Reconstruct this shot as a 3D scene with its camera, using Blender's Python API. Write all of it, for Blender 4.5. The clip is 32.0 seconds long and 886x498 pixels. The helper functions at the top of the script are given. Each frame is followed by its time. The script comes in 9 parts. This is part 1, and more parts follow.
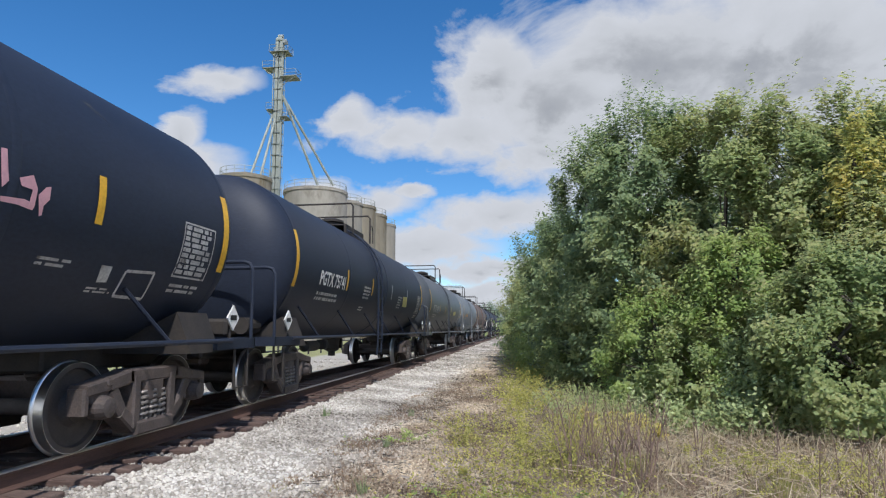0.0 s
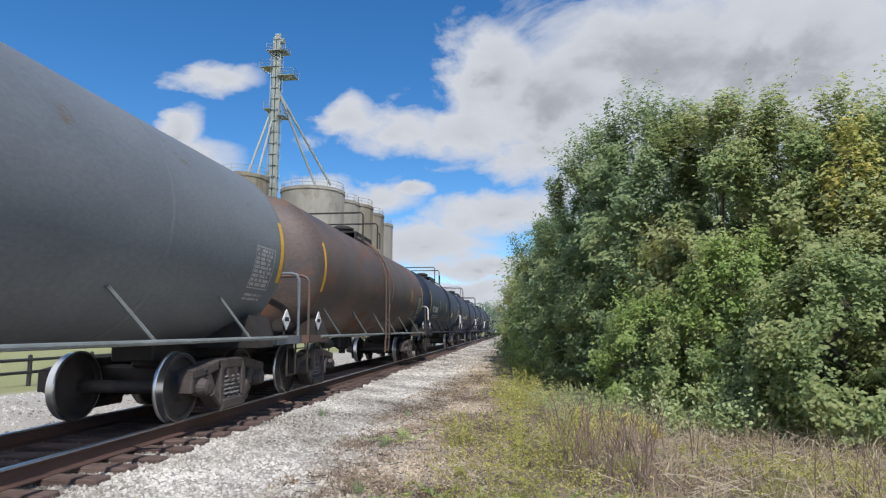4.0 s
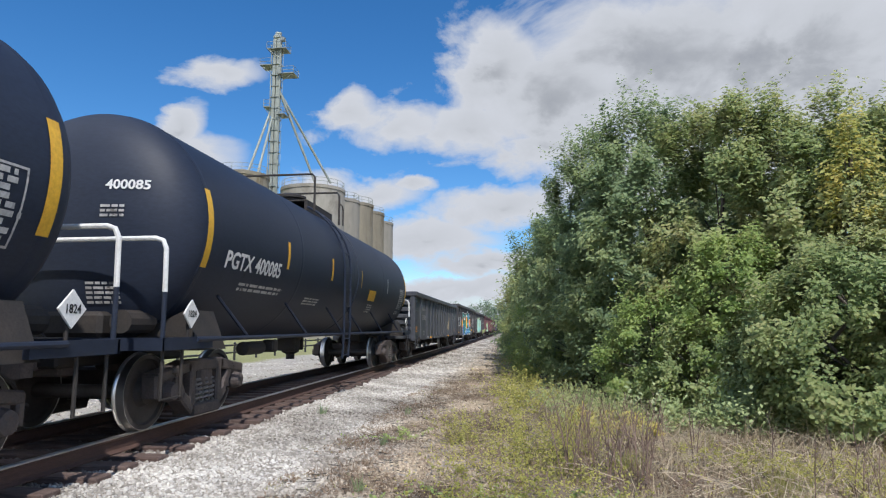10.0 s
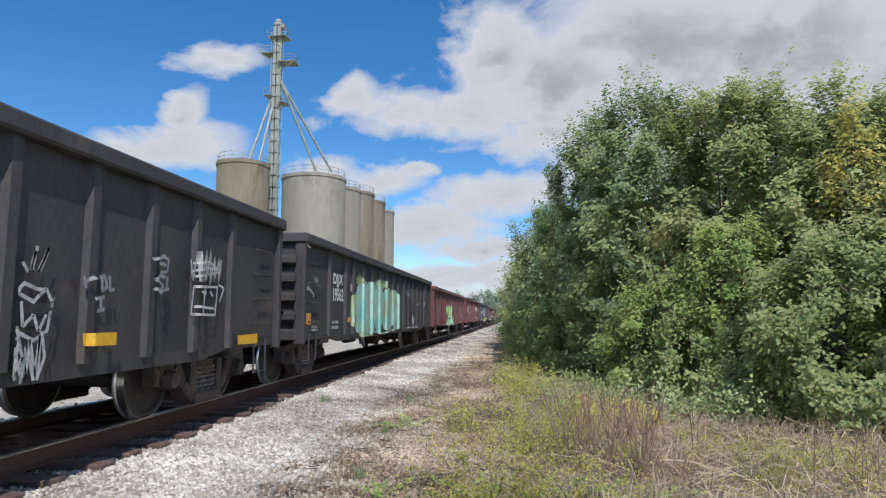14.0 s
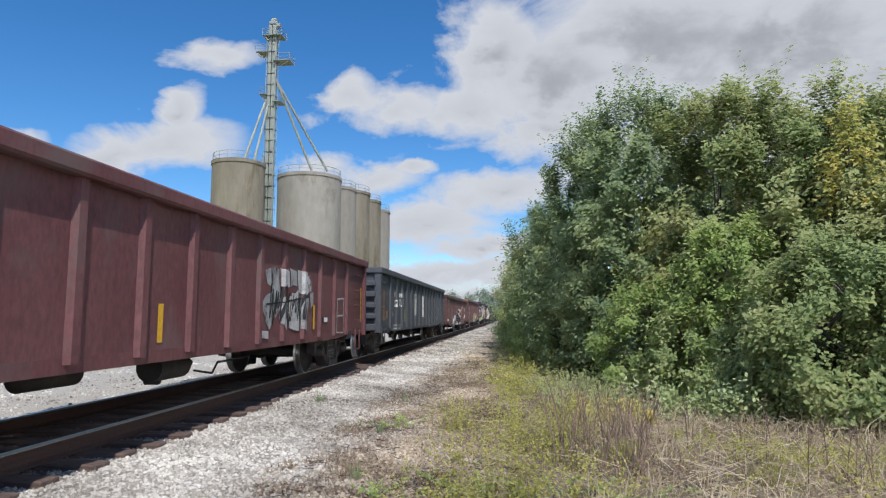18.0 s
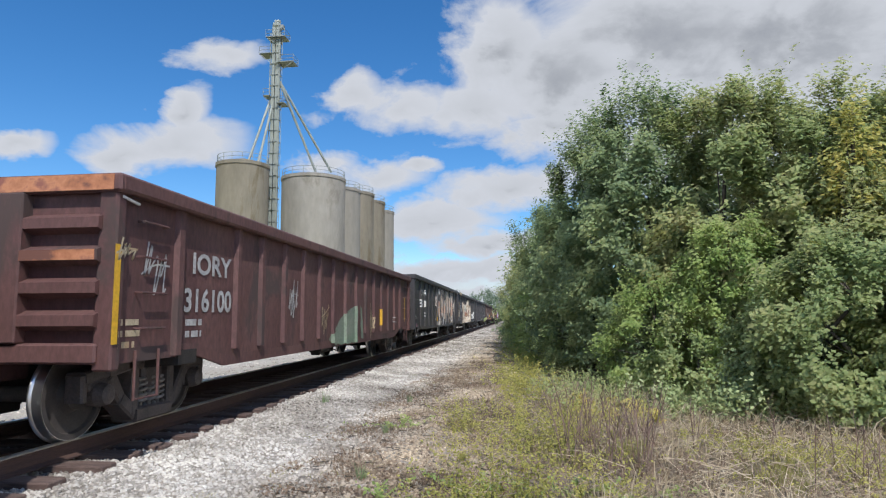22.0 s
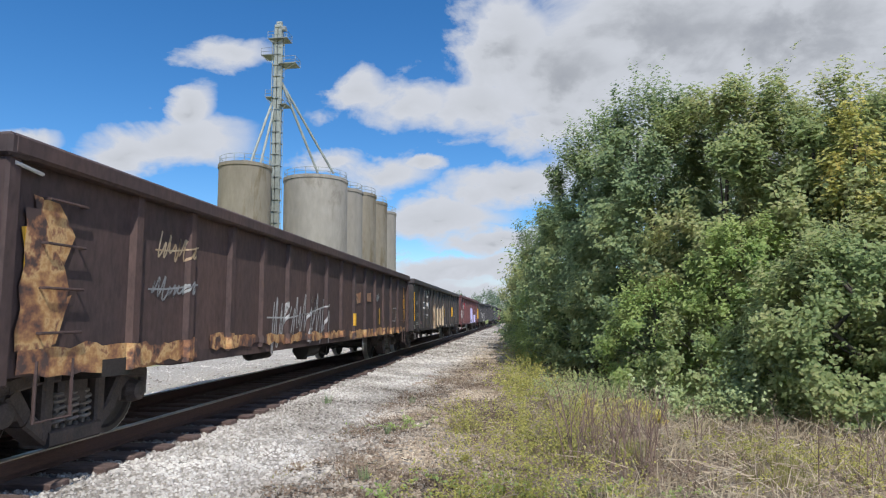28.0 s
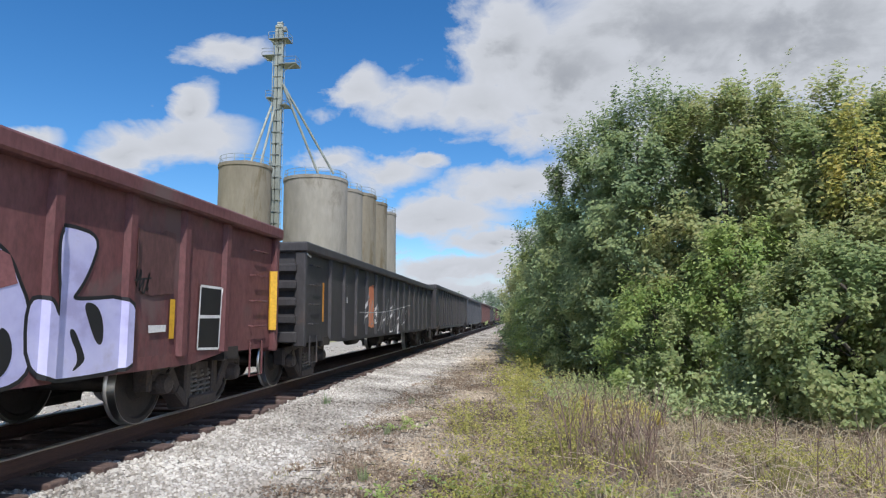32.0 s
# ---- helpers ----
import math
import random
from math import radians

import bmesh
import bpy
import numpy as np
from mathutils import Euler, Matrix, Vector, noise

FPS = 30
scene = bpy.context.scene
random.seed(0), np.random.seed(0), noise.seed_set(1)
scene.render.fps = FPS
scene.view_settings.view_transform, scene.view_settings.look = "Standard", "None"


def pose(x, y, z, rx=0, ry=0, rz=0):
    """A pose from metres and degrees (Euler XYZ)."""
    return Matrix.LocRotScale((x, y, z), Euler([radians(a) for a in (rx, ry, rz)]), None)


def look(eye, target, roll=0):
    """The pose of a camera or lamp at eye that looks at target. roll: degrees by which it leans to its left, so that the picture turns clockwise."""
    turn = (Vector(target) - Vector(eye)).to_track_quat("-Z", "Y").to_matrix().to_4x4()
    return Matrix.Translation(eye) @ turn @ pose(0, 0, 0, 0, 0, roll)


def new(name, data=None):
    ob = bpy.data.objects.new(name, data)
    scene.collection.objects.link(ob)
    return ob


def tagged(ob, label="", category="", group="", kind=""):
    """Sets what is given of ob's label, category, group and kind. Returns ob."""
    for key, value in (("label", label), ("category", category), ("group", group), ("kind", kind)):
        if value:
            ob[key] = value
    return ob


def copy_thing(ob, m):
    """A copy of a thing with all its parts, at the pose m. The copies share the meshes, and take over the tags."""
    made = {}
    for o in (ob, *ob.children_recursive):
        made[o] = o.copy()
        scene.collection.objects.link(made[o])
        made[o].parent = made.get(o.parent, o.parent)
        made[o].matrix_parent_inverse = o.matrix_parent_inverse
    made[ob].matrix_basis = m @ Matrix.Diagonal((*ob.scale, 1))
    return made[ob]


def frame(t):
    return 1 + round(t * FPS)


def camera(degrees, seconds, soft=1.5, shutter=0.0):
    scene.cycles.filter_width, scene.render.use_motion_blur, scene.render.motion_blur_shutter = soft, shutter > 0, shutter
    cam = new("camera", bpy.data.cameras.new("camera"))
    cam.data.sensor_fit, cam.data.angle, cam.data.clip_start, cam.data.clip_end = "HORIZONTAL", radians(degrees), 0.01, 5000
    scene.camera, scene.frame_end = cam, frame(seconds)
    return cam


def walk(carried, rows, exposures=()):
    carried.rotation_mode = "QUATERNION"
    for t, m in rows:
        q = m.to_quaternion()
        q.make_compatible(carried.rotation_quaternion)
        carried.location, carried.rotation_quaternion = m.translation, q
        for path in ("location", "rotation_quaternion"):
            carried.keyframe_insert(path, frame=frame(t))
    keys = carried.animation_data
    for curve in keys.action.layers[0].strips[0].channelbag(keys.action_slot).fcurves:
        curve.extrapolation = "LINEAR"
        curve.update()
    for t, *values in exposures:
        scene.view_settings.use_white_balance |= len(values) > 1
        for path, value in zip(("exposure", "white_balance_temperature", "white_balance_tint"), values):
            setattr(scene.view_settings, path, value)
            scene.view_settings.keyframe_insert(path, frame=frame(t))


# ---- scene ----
from collections import namedtuple

# ---------------------------------------------------------------- camera
EYE = (0.0, 0.0, 1.223)
XC = -5.308          # centre line of the track; rail heads are at z = 0
SPEED = 11.66        # the train's speed, towards -y
cam = camera(71.73, 32.0, soft=1.2)
TURNS = [
    (0, 6.972, 7.478, -0.297), (0.5, 6.932, 7.422, -0.301), (1, 6.937, 7.397, -0.264), (1.5, 6.920, 7.388, -0.265), (2, 6.863, 7.404, -0.178),
    (2.5, 6.797, 7.455, -0.152), (3, 6.711, 7.477, -0.144), (3.5, 6.684, 7.481, -0.118), (5.5, 6.796, 7.343, -0.151), (6, 6.804, 7.340, -0.169),
    (6.5, 6.803, 7.370, -0.217), (7, 6.793, 7.461, -0.238), (7.5, 6.744, 7.512, -0.267), (8, 6.704, 7.554, -0.196), (8.5, 6.673, 7.535, -0.201),
    (9, 6.696, 7.482, -0.163), (9.5, 6.721, 7.409, -0.165), (10, 6.723, 7.310, -0.115), (10.5, 6.694, 7.092, -0.209), (11, 6.671, 6.878, -0.285),
    (11.5, 6.705, 6.712, -0.313), (12, 6.789, 6.568, -0.324), (12.5, 6.877, 6.412, -0.330), (13, 6.878, 6.318, -0.267), (13.5, 6.869, 6.253, -0.214),
    (14, 6.835, 6.254, -0.086), (14.5, 6.764, 6.260, -0.060), (16.5, 6.585, 6.231, -0.238), (17, 6.532, 6.194, -0.188), (17.5, 6.473, 6.184, -0.192),
    (18, 6.438, 6.203, -0.143), (18.5, 6.438, 6.269, -0.145), (19, 6.505, 6.335, -0.087), (19.5, 6.581, 6.373, -0.097), (20, 6.681, 6.420, -0.081),
    (20.5, 6.780, 6.386, -0.222), (21, 6.801, 6.346, -0.284), (21.5, 6.815, 6.263, -0.392), (22, 6.832, 6.243, -0.385), (22.5, 6.824, 6.186, -0.382),
    (23, 6.870, 6.160, -0.485), (23.5, 6.946, 6.158, -0.485), (24, 7.033, 6.141, -0.527), (24.5, 7.110, 6.110, -0.473), (25, 7.133, 6.061, -0.478),
    (25.5, 7.121, 5.987, -0.486), (27.5, 7.015, 6.113, -0.513), (28, 7.035, 6.332, -0.459), (28.5, 7.054, 6.442, -0.444),
    (29, 7.020, 6.566, -0.315), (29.5, 6.979, 6.554, -0.404), (30, 6.945, 6.569, -0.311), (30.5, 6.943, 6.495, -0.296), (31, 6.955, 6.413, -0.324),
    (31.5, 6.983, 6.401, -0.324), (32, 7.020, 6.412, -0.254),
]
PATH = [(t, pose(*EYE, 90 + p, 0, w) @ pose(0, 0, 0, 0, 0, r)) for t, w, p, r in TURNS]
walk(cam, PATH, exposures=[(0, 0.03, 6200, 11), (32, 0.03, 6200, 11)])

# ---------------------------------------------------------------- sky and sun
SUN_EL, SUN_AZ = radians(51), radians(158)      # azimuth clockwise from +y
sun = new("sun", bpy.data.lights.new("sun", "SUN"))
sun.data.energy, sun.data.angle, sun.data.color = 4.3, radians(0.8), (1.0, 0.945, 0.86)
sd = Vector((math.sin(SUN_AZ) * math.cos(SUN_EL), math.cos(SUN_AZ) * math.cos(SUN_EL), math.sin(SUN_EL)))
sun.matrix_world = look(sd * 60, (0, 0, 0))
world = bpy.data.worlds.new("sky")
scene.world = world
world.use_nodes = True
wn, wl = world.node_tree.nodes, world.node_tree.links
sky = wn.new("ShaderNodeTexSky")
sky.sky_type, sky.sun_disc = "NISHITA", False
sky.sun_elevation, sky.sun_rotation = SUN_EL, SUN_AZ
sky.air_density, sky.dust_density, sky.ozone_density = 1.0, 0.0, 5.0
wn["Background"].inputs["Strength"].default_value = 0.135
tone = wn.new("ShaderNodeHueSaturation")
tone.inputs["Saturation"].default_value = 1.24
wl.new(sky.outputs[0], tone.inputs["Color"])
wl.new(tone.outputs[0], wn["Background"].inputs["Color"])
scene.view_settings.exposure = 0.0

# ---------------------------------------------------------------- materials
def ramp(nt, src, stops):
    r = nt.nodes.new("ShaderNodeValToRGB")
    while len(r.color_ramp.elements) < len(stops):
        r.color_ramp.elements.new(0.5)
    for e, (p, c) in zip(r.color_ramp.elements, stops):
        e.position = p
        e.color = (*c, 1) if len(c) == 3 else c
    nt.links.new(src, r.inputs[0])
    return r.outputs[0]


def noise_tex(nt, vec, scale, detail=4, rough=0.55, dist=0.0):
    n = nt.nodes.new("ShaderNodeTexNoise")
    n.inputs["Scale"].default_value = scale
    n.inputs["Detail"].default_value = detail
    n.inputs["Roughness"].default_value = rough
    n.inputs["Distortion"].default_value = dist
    if vec is not None:
        nt.links.new(vec, n.inputs["Vector"])
    return n.outputs["Fac"]


def mapping(nt, vec, scale):
    m = nt.nodes.new("ShaderNodeMapping")
    m.inputs["Scale"].default_value = scale
    nt.links.new(vec, m.inputs["Vector"])
    return m.outputs[0]


def mix(nt, fac, a, b, mode="MIX"):
    m = nt.nodes.new("ShaderNodeMix")
    m.data_type, m.blend_type = "RGBA", mode
    for sock, v in ((m.inputs["Factor"], fac), (m.inputs["A"], a), (m.inputs["B"], b)):
        if isinstance(v, (int, float)):
            sock.default_value = v
        elif isinstance(v, tuple):
            sock.default_value = (*v, 1)
        else:
            nt.links.new(v, sock)
    return m.outputs["Result"]


def math_node(nt, op, a, b=0.0):
    m = nt.nodes.new("ShaderNodeMath")
    m.operation = op
    for sock, v in ((m.inputs[0], a), (m.inputs[1], b)):
        if isinstance(v, (int, float)):
            sock.default_value = v
        else:
            nt.links.new(v, sock)
    return m.outputs[0]


def coords(nt, random_shift=False):
    tc = nt.nodes.new("ShaderNodeTexCoord").outputs["Object"]
    if not random_shift:
        return tc
    oi = nt.nodes.new("ShaderNodeObjectInfo")
    k = math_node(nt, "MULTIPLY", oi.outputs["Random"], 57.0)
    va = nt.nodes.new("ShaderNodeVectorMath")
    va.operation = "ADD"
    nt.links.new(tc, va.inputs[0])
    nt.links.new(k, va.inputs[1])
    return va.outputs[0]


def surface(name, c1, c2, rough=0.6, metal=0.0, scale=1.5, stretch=(1, 1, 1), fine=30.0, fine_amt=0.25, bump=0.15,
            bump_dist=0.01, spots=None, spot_at=0.62, spot_scale=2.0, rough2=None, shift=True, spec=0.5, coat=0.0):
    """A worn surface: two colours in large patches, fine grain, fine relief, and spots of a third colour."""
    m = bpy.data.materials.new(name)
    m.use_nodes = True
    nt = m.node_tree
    b = nt.nodes["Principled BSDF"]
    v = mapping(nt, coords(nt, shift), stretch)
    big = noise_tex(nt, v, scale, 5, 0.6, 0.3)
    col = mix(nt, ramp(nt, big, [(0.32, (0, 0, 0)), (0.68, (1, 1, 1))]), c1, c2)
    grain = noise_tex(nt, v, fine, 4, 0.65)
    g = ramp(nt, grain, [(0.25, (1 - fine_amt,) * 3), (0.75, (1 + fine_amt,) * 3)])
    col = mix(nt, 1.0, col, g, "MULTIPLY")
    rr = rough
    if spots:
        sp = noise_tex(nt, v, spot_scale, 8, 0.7, 0.5)
        f = ramp(nt, sp, [(spot_at - 0.03, (0, 0, 0)), (spot_at + 0.05, (1, 1, 1))])
        col = mix(nt, f, col, spots)
        rf = math_node(nt, "MULTIPLY", f, 0.9 - rough)
        rr = math_node(nt, "ADD", rf, rough)
    nt.links.new(col, b.inputs["Base Color"])
    if rough2 is not None and not spots:
        rr = math_node(nt, "ADD", math_node(nt, "MULTIPLY", big, rough2 - rough), rough)
    if isinstance(rr, float):
        b.inputs["Roughness"].default_value = rr
    else:
        nt.links.new(rr, b.inputs["Roughness"])
    b.inputs["Metallic"].default_value = metal
    b.inputs["Specular IOR Level"].default_value = spec
    b.inputs["Coat Weight"].default_value = coat
    if bump:
        bn = nt.nodes.new("ShaderNodeBump")
        bn.inputs["Strength"].default_value = bump
        bn.inputs["Distance"].default_value = bump_dist
        nt.links.new(grain, bn.inputs["Height"])
        nt.links.new(bn.outputs[0], b.inputs["Normal"])
    return m


def plain(name, c, rough=0.6, metal=0.0):
    return surface(name, c, tuple(x * 0.85 for x in c), rough, metal, 3.0, fine=25, fine_amt=0.12, bump=0.05)


def leafy(name, stops, trans=0.35, rough=0.55):
    """Leaves: each island takes its colour from the ramp, and lets some light through."""
    m = bpy.data.materials.new(name)
    m.use_nodes = True
    nt = m.node_tree
    b = nt.nodes["Principled BSDF"]
    geo = nt.nodes.new("ShaderNodeNewGeometry")
    tc = nt.nodes.new("ShaderNodeTexCoord").outputs["Object"]
    patch = noise_tex(nt, tc, 0.55, 3)
    patch = math_node(nt, "ADD", math_node(nt, "MULTIPLY", math_node(nt, "SUBTRACT", patch, 0.5), 2.2), 0.5)
    f = math_node(nt, "ADD", math_node(nt, "MULTIPLY", geo.outputs["Random Per Island"], 0.36),
                  math_node(nt, "MULTIPLY", patch, 0.62))
    col = ramp(nt, f, stops)
    nt.links.new(col, b.inputs["Base Color"])
    b.inputs["Roughness"].default_value = rough
    b.inputs["Specular IOR Level"].default_value = 0.2
    tr = nt.nodes.new("ShaderNodeBsdfTranslucent")
    nt.links.new(col, tr.inputs["Color"])
    ms = nt.nodes.new("ShaderNodeMixShader")
    ms.inputs[0].default_value = trans
    nt.links.new(b.outputs[0], ms.inputs[1])
    nt.links.new(tr.outputs[0], ms.inputs[2])
    nt.links.new(ms.outputs[0], nt.nodes["Material Output"].inputs["Surface"])
    return m


RUST = (0.16, 0.075, 0.04)
M = {
    "tank_black": surface("tank_black", (0.014, 0.020, 0.037), (0.021, 0.028, 0.047), 0.56, 0, 0.5, (1, 1, 2.5), 14, 0.2, 0.03,
                          spots=(0.042, 0.045, 0.052), spot_at=0.70, spot_scale=1.1, spec=0.32),
    "tank_slate": surface("tank_slate", (0.055, 0.062, 0.072), (0.075, 0.082, 0.09), 0.45, 0, 0.6, (1, 1, 2), 14, 0.2, 0.04,
                          spots=(0.10, 0.09, 0.08), spot_at=0.68, spot_scale=1.2),
    "tank_grey": surface("tank_grey", (0.135, 0.15, 0.165), (0.175, 0.19, 0.20), 0.55, 0, 0.6, (1, 1, 2), 14, 0.15, 0.03,
                         spots=(0.15, 0.125, 0.10), spot_at=0.66, spot_scale=1.0, spec=0.35),
    "tank_rusty": surface("tank_rusty", (0.06, 0.055, 0.055), (0.15, 0.095, 0.07), 0.6, 0, 0.45, (1, 1, 1.5), 14, 0.25, 0.06,
                          spots=(0.18, 0.09, 0.055), spot_at=0.56, spot_scale=0.7),
    "gon_black": surface("gon_black", (0.036, 0.034, 0.037), (0.058, 0.053, 0.053), 0.6, 0, 0.8, (1, 1, 0.45), 18, 0.32, 0.12,
                         spots=(0.095, 0.072, 0.062), spot_at=0.62, spot_scale=1.6),
    "gon_umber": surface("gon_umber", (0.042, 0.036, 0.036), (0.070, 0.058, 0.054), 0.65, 0, 0.8, (1, 1, 0.45), 18, 0.32, 0.12,
                         spots=(0.11, 0.075, 0.06), spot_at=0.62, spot_scale=1.6),
    "gon_grey": surface("gon_grey", (0.052, 0.056, 0.067), (0.078, 0.081, 0.090), 0.58, 0, 0.8, (1, 1, 0.45), 18, 0.3, 0.1,
                        spots=(0.15, 0.115, 0.09), spot_at=0.66, spot_scale=1.8),
    "gon_red": surface("gon_red", (0.112, 0.038, 0.040), (0.155, 0.064, 0.062), 0.62, 0, 0.8, (1, 1, 0.45), 18, 0.32, 0.1,
                       spots=(0.135, 0.085, 0.080), spot_at=0.58, spot_scale=0.7),
    "gon_brown": surface("gon_brown", (0.090, 0.040, 0.038), (0.130, 0.064, 0.057), 0.68, 0, 0.8, (1, 1, 0.45), 18, 0.32, 0.1,
                         spots=(0.075, 0.050, 0.045), spot_at=0.58, spot_scale=1.0),
    "gon_rust": surface("gon_rust", (0.050, 0.034, 0.033), (0.092, 0.055, 0.046), 0.75, 0, 0.7, (1, 1, 0.4), 16, 0.35, 0.14,
                        spots=(0.20, 0.115, 0.06), spot_at=0.70, spot_scale=1.1),
    "under": surface("under", (0.020, 0.018, 0.017), (0.040, 0.032, 0.027), 0.75, 0, 3, fine=40, fine_amt=0.3, bump=0.2),
    "truck_iron": surface("truck_iron", (0.050, 0.041, 0.039), (0.092, 0.072, 0.065), 0.7, 0, 4, fine=45, fine_amt=0.35, bump=0.3,
                          spots=(0.11, 0.078, 0.060), spot_at=0.62, spot_scale=5),
    "spring_steel": surface("spring_steel", (0.14, 0.128, 0.12), (0.22, 0.20, 0.185), 0.5, 0.3, 6, fine=40, fine_amt=0.3, bump=0.1),
    "wheel": surface("wheel", (0.050, 0.040, 0.036), (0.085, 0.065, 0.055), 0.7, 0.2, 5, fine=60, fine_amt=0.2, bump=0.1),
    "tread": plain("tread", (0.62, 0.61, 0.60), 0.22, 1.0),
    "rail_side": surface("rail_side", (0.065, 0.036, 0.029), (0.105, 0.057, 0.043), 0.85, 0, 2, (1, 0.3, 3), 40, 0.3, 0.3),
    "rail_head": surface("rail_head", (0.80, 0.76, 0.71), (0.66, 0.62, 0.58), 0.40, 1.0, 2, (1, 0.1, 1), 60, 0.15, 0.03, 0.002),
    "tie_wood": surface("tie_wood", (0.075, 0.046, 0.038), (0.15, 0.105, 0.088), 0.9, 0, 2.5, (0.4, 3, 3), 22, 0.45, 0.5, 0.012),
    "concrete": surface("concrete", (0.255, 0.236, 0.198), (0.315, 0.293, 0.252), 0.9, 0, 0.14, (1, 1, 0.35), 1.2, 0.14, 0.1, 0.05,
                        spots=(0.215, 0.195, 0.16), spot_at=0.58, spot_scale=0.22),
    "concrete_dark": surface("concrete_dark", (0.185, 0.162, 0.118), (0.245, 0.218, 0.165), 0.9, 0, 0.18, (1, 1, 0.3), 1.2, 0.18, 0.1, 0.05,
                             spots=(0.14, 0.112, 0.065), spot_at=0.55, spot_scale=0.2),
    "galv": surface("galv", (0.25, 0.275, 0.245), (0.32, 0.345, 0.31), 0.6, 0.15, 0.6, fine=6, fine_amt=0.15, bump=0.05),
    "galv_dark": surface("galv_dark", (0.20, 0.22, 0.21), (0.27, 0.29, 0.28), 0.55, 0.3, 0.8, fine=6, fine_amt=0.2, bump=0.05),
    "white": surface("white", (0.74, 0.74, 0.72), (0.62, 0.61, 0.58), 0.6, 0, 3, fine=30, fine_amt=0.15, bump=0.03),
    "white_worn": surface("white_worn", (0.50, 0.50, 0.49), (0.30, 0.29, 0.28), 0.7, 0, 5, fine=30, fine_amt=0.3, bump=0.03, spots=(0.05, 0.042, 0.038), spot_at=0.60, spot_scale=3.0),
    "yellow": surface("yellow", (0.72, 0.42, 0.03), (0.60, 0.33, 0.03), 0.5, 0, 3, fine=25, fine_amt=0.2, bump=0.03),
    "yellow_pale": surface("yellow_pale", (0.62, 0.55, 0.18), (0.50, 0.44, 0.16), 0.6, 0, 3, fine=25, fine_amt=0.2, bump=0.03),
    "orange": surface("orange", (0.66, 0.30, 0.04), (0.52, 0.23, 0.04), 0.6, 0, 3, fine=25, fine_amt=0.2, bump=0.03),
    "fence_dark": surface("fence_dark", (0.022, 0.022, 0.024), (0.035, 0.033, 0.032), 0.6, 0, 3, fine=30, fine_amt=0.2, bump=0.1),
    "bark": surface("bark", (0.065, 0.055, 0.046), (0.11, 0.095, 0.08), 0.95, 0, 5, (3, 3, 0.6), 18, 0.4, 0.6, 0.02),
    "stem": surface("stem", (0.13, 0.085, 0.068), (0.27, 0.19, 0.15), 0.9, 0, 5, fine=20, fine_amt=0.3, bump=0.1),
    "straw": surface("straw", (0.56, 0.47, 0.34), (0.38, 0.30, 0.20), 0.9, 0, 5, fine=20, fine_amt=0.3, bump=0.05),
    "leaf": leafy("leaf", [(0.15, (0.220, 0.300, 0.125)), (0.45, (0.370, 0.435, 0.190)), (0.75, (0.500, 0.490, 0.230)), (0.95, (0.520, 0.460, 0.250))], 0.5),
    "leaf_dark": leafy("leaf_dark", [(0.15, (0.200, 0.280, 0.160)), (0.5, (0.310, 0.390, 0.195)), (0.9, (0.430, 0.460, 0.210))], 0.5),
    "leaf_bright": leafy("leaf_bright", [(0.15, (0.260, 0.370, 0.120)), (0.5, (0.400, 0.490, 0.170)), (0.9, (0.560, 0.570, 0.270))], 0.5),
    "leaf_yellow": leafy("leaf_yellow", [(0.2, (0.360, 0.430, 0.150)), (0.5, (0.560, 0.530, 0.180)), (0.85, (0.700, 0.560, 0.180))], 0.5),
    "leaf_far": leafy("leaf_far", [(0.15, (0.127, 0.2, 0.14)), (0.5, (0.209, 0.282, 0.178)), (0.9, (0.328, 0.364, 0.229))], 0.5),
    "grass_dry": leafy("grass_dry", [(0.15, (0.198, 0.148, 0.085)), (0.45, (0.338, 0.268, 0.166)), (0.9, (0.455, 0.388, 0.257))], 0.4),
    "straw_blade": leafy("straw_blade", [(0.15, (0.26, 0.20, 0.125)), (0.45, (0.47, 0.39, 0.26)), (0.9, (0.66, 0.57, 0.41))], 0.3),
    "weed_leaf": leafy("weed_leaf", [(0.15, (0.213, 0.237, 0.061)), (0.5, (0.425, 0.407, 0.112)), (0.9, (0.659, 0.59, 0.204))], 0.45),
    "dead_leaf": leafy("dead_leaf", [(0.15, (0.16, 0.112, 0.08)), (0.5, (0.304, 0.224, 0.16)), (0.9, (0.464, 0.368, 0.264))], 0.35),
    "grass_green": leafy("grass_green", [(0.15, (0.181, 0.193, 0.058)), (0.5, (0.332, 0.316, 0.101)), (0.9, (0.498, 0.464, 0.194))], 0.4),
    "flower_white": leafy("flower_white", [(0.2, (0.28, 0.36, 0.15)), (0.6, (0.40, 0.46, 0.22)), (0.9, (0.50, 0.52, 0.30))], 0.3),
    "teal": surface("teal", (0.05, 0.24, 0.21), (0.12, 0.40, 0.35), 0.55, 0, 2.5, fine=20, fine_amt=0.2, bump=0.03),
    "green_dark": surface("green_dark", (0.02, 0.13, 0.10), (0.05, 0.22, 0.15), 0.55, 0, 2, fine=20, fine_amt=0.2, bump=0.03),
    "blue": surface("blue", (0.04, 0.15, 0.36), (0.10, 0.30, 0.52), 0.55, 0, 2, fine=20, fine_amt=0.2, bump=0.03),
    "lilac": surface("lilac", (0.46, 0.43, 0.72), (0.56, 0.54, 0.78), 0.6, 0, 2, fine=20, fine_amt=0.15, bump=0.03),
    "salmon": surface("salmon", (0.62, 0.20, 0.10), (0.72, 0.30, 0.14), 0.6, 0, 2, fine=20, fine_amt=0.2, bump=0.03),
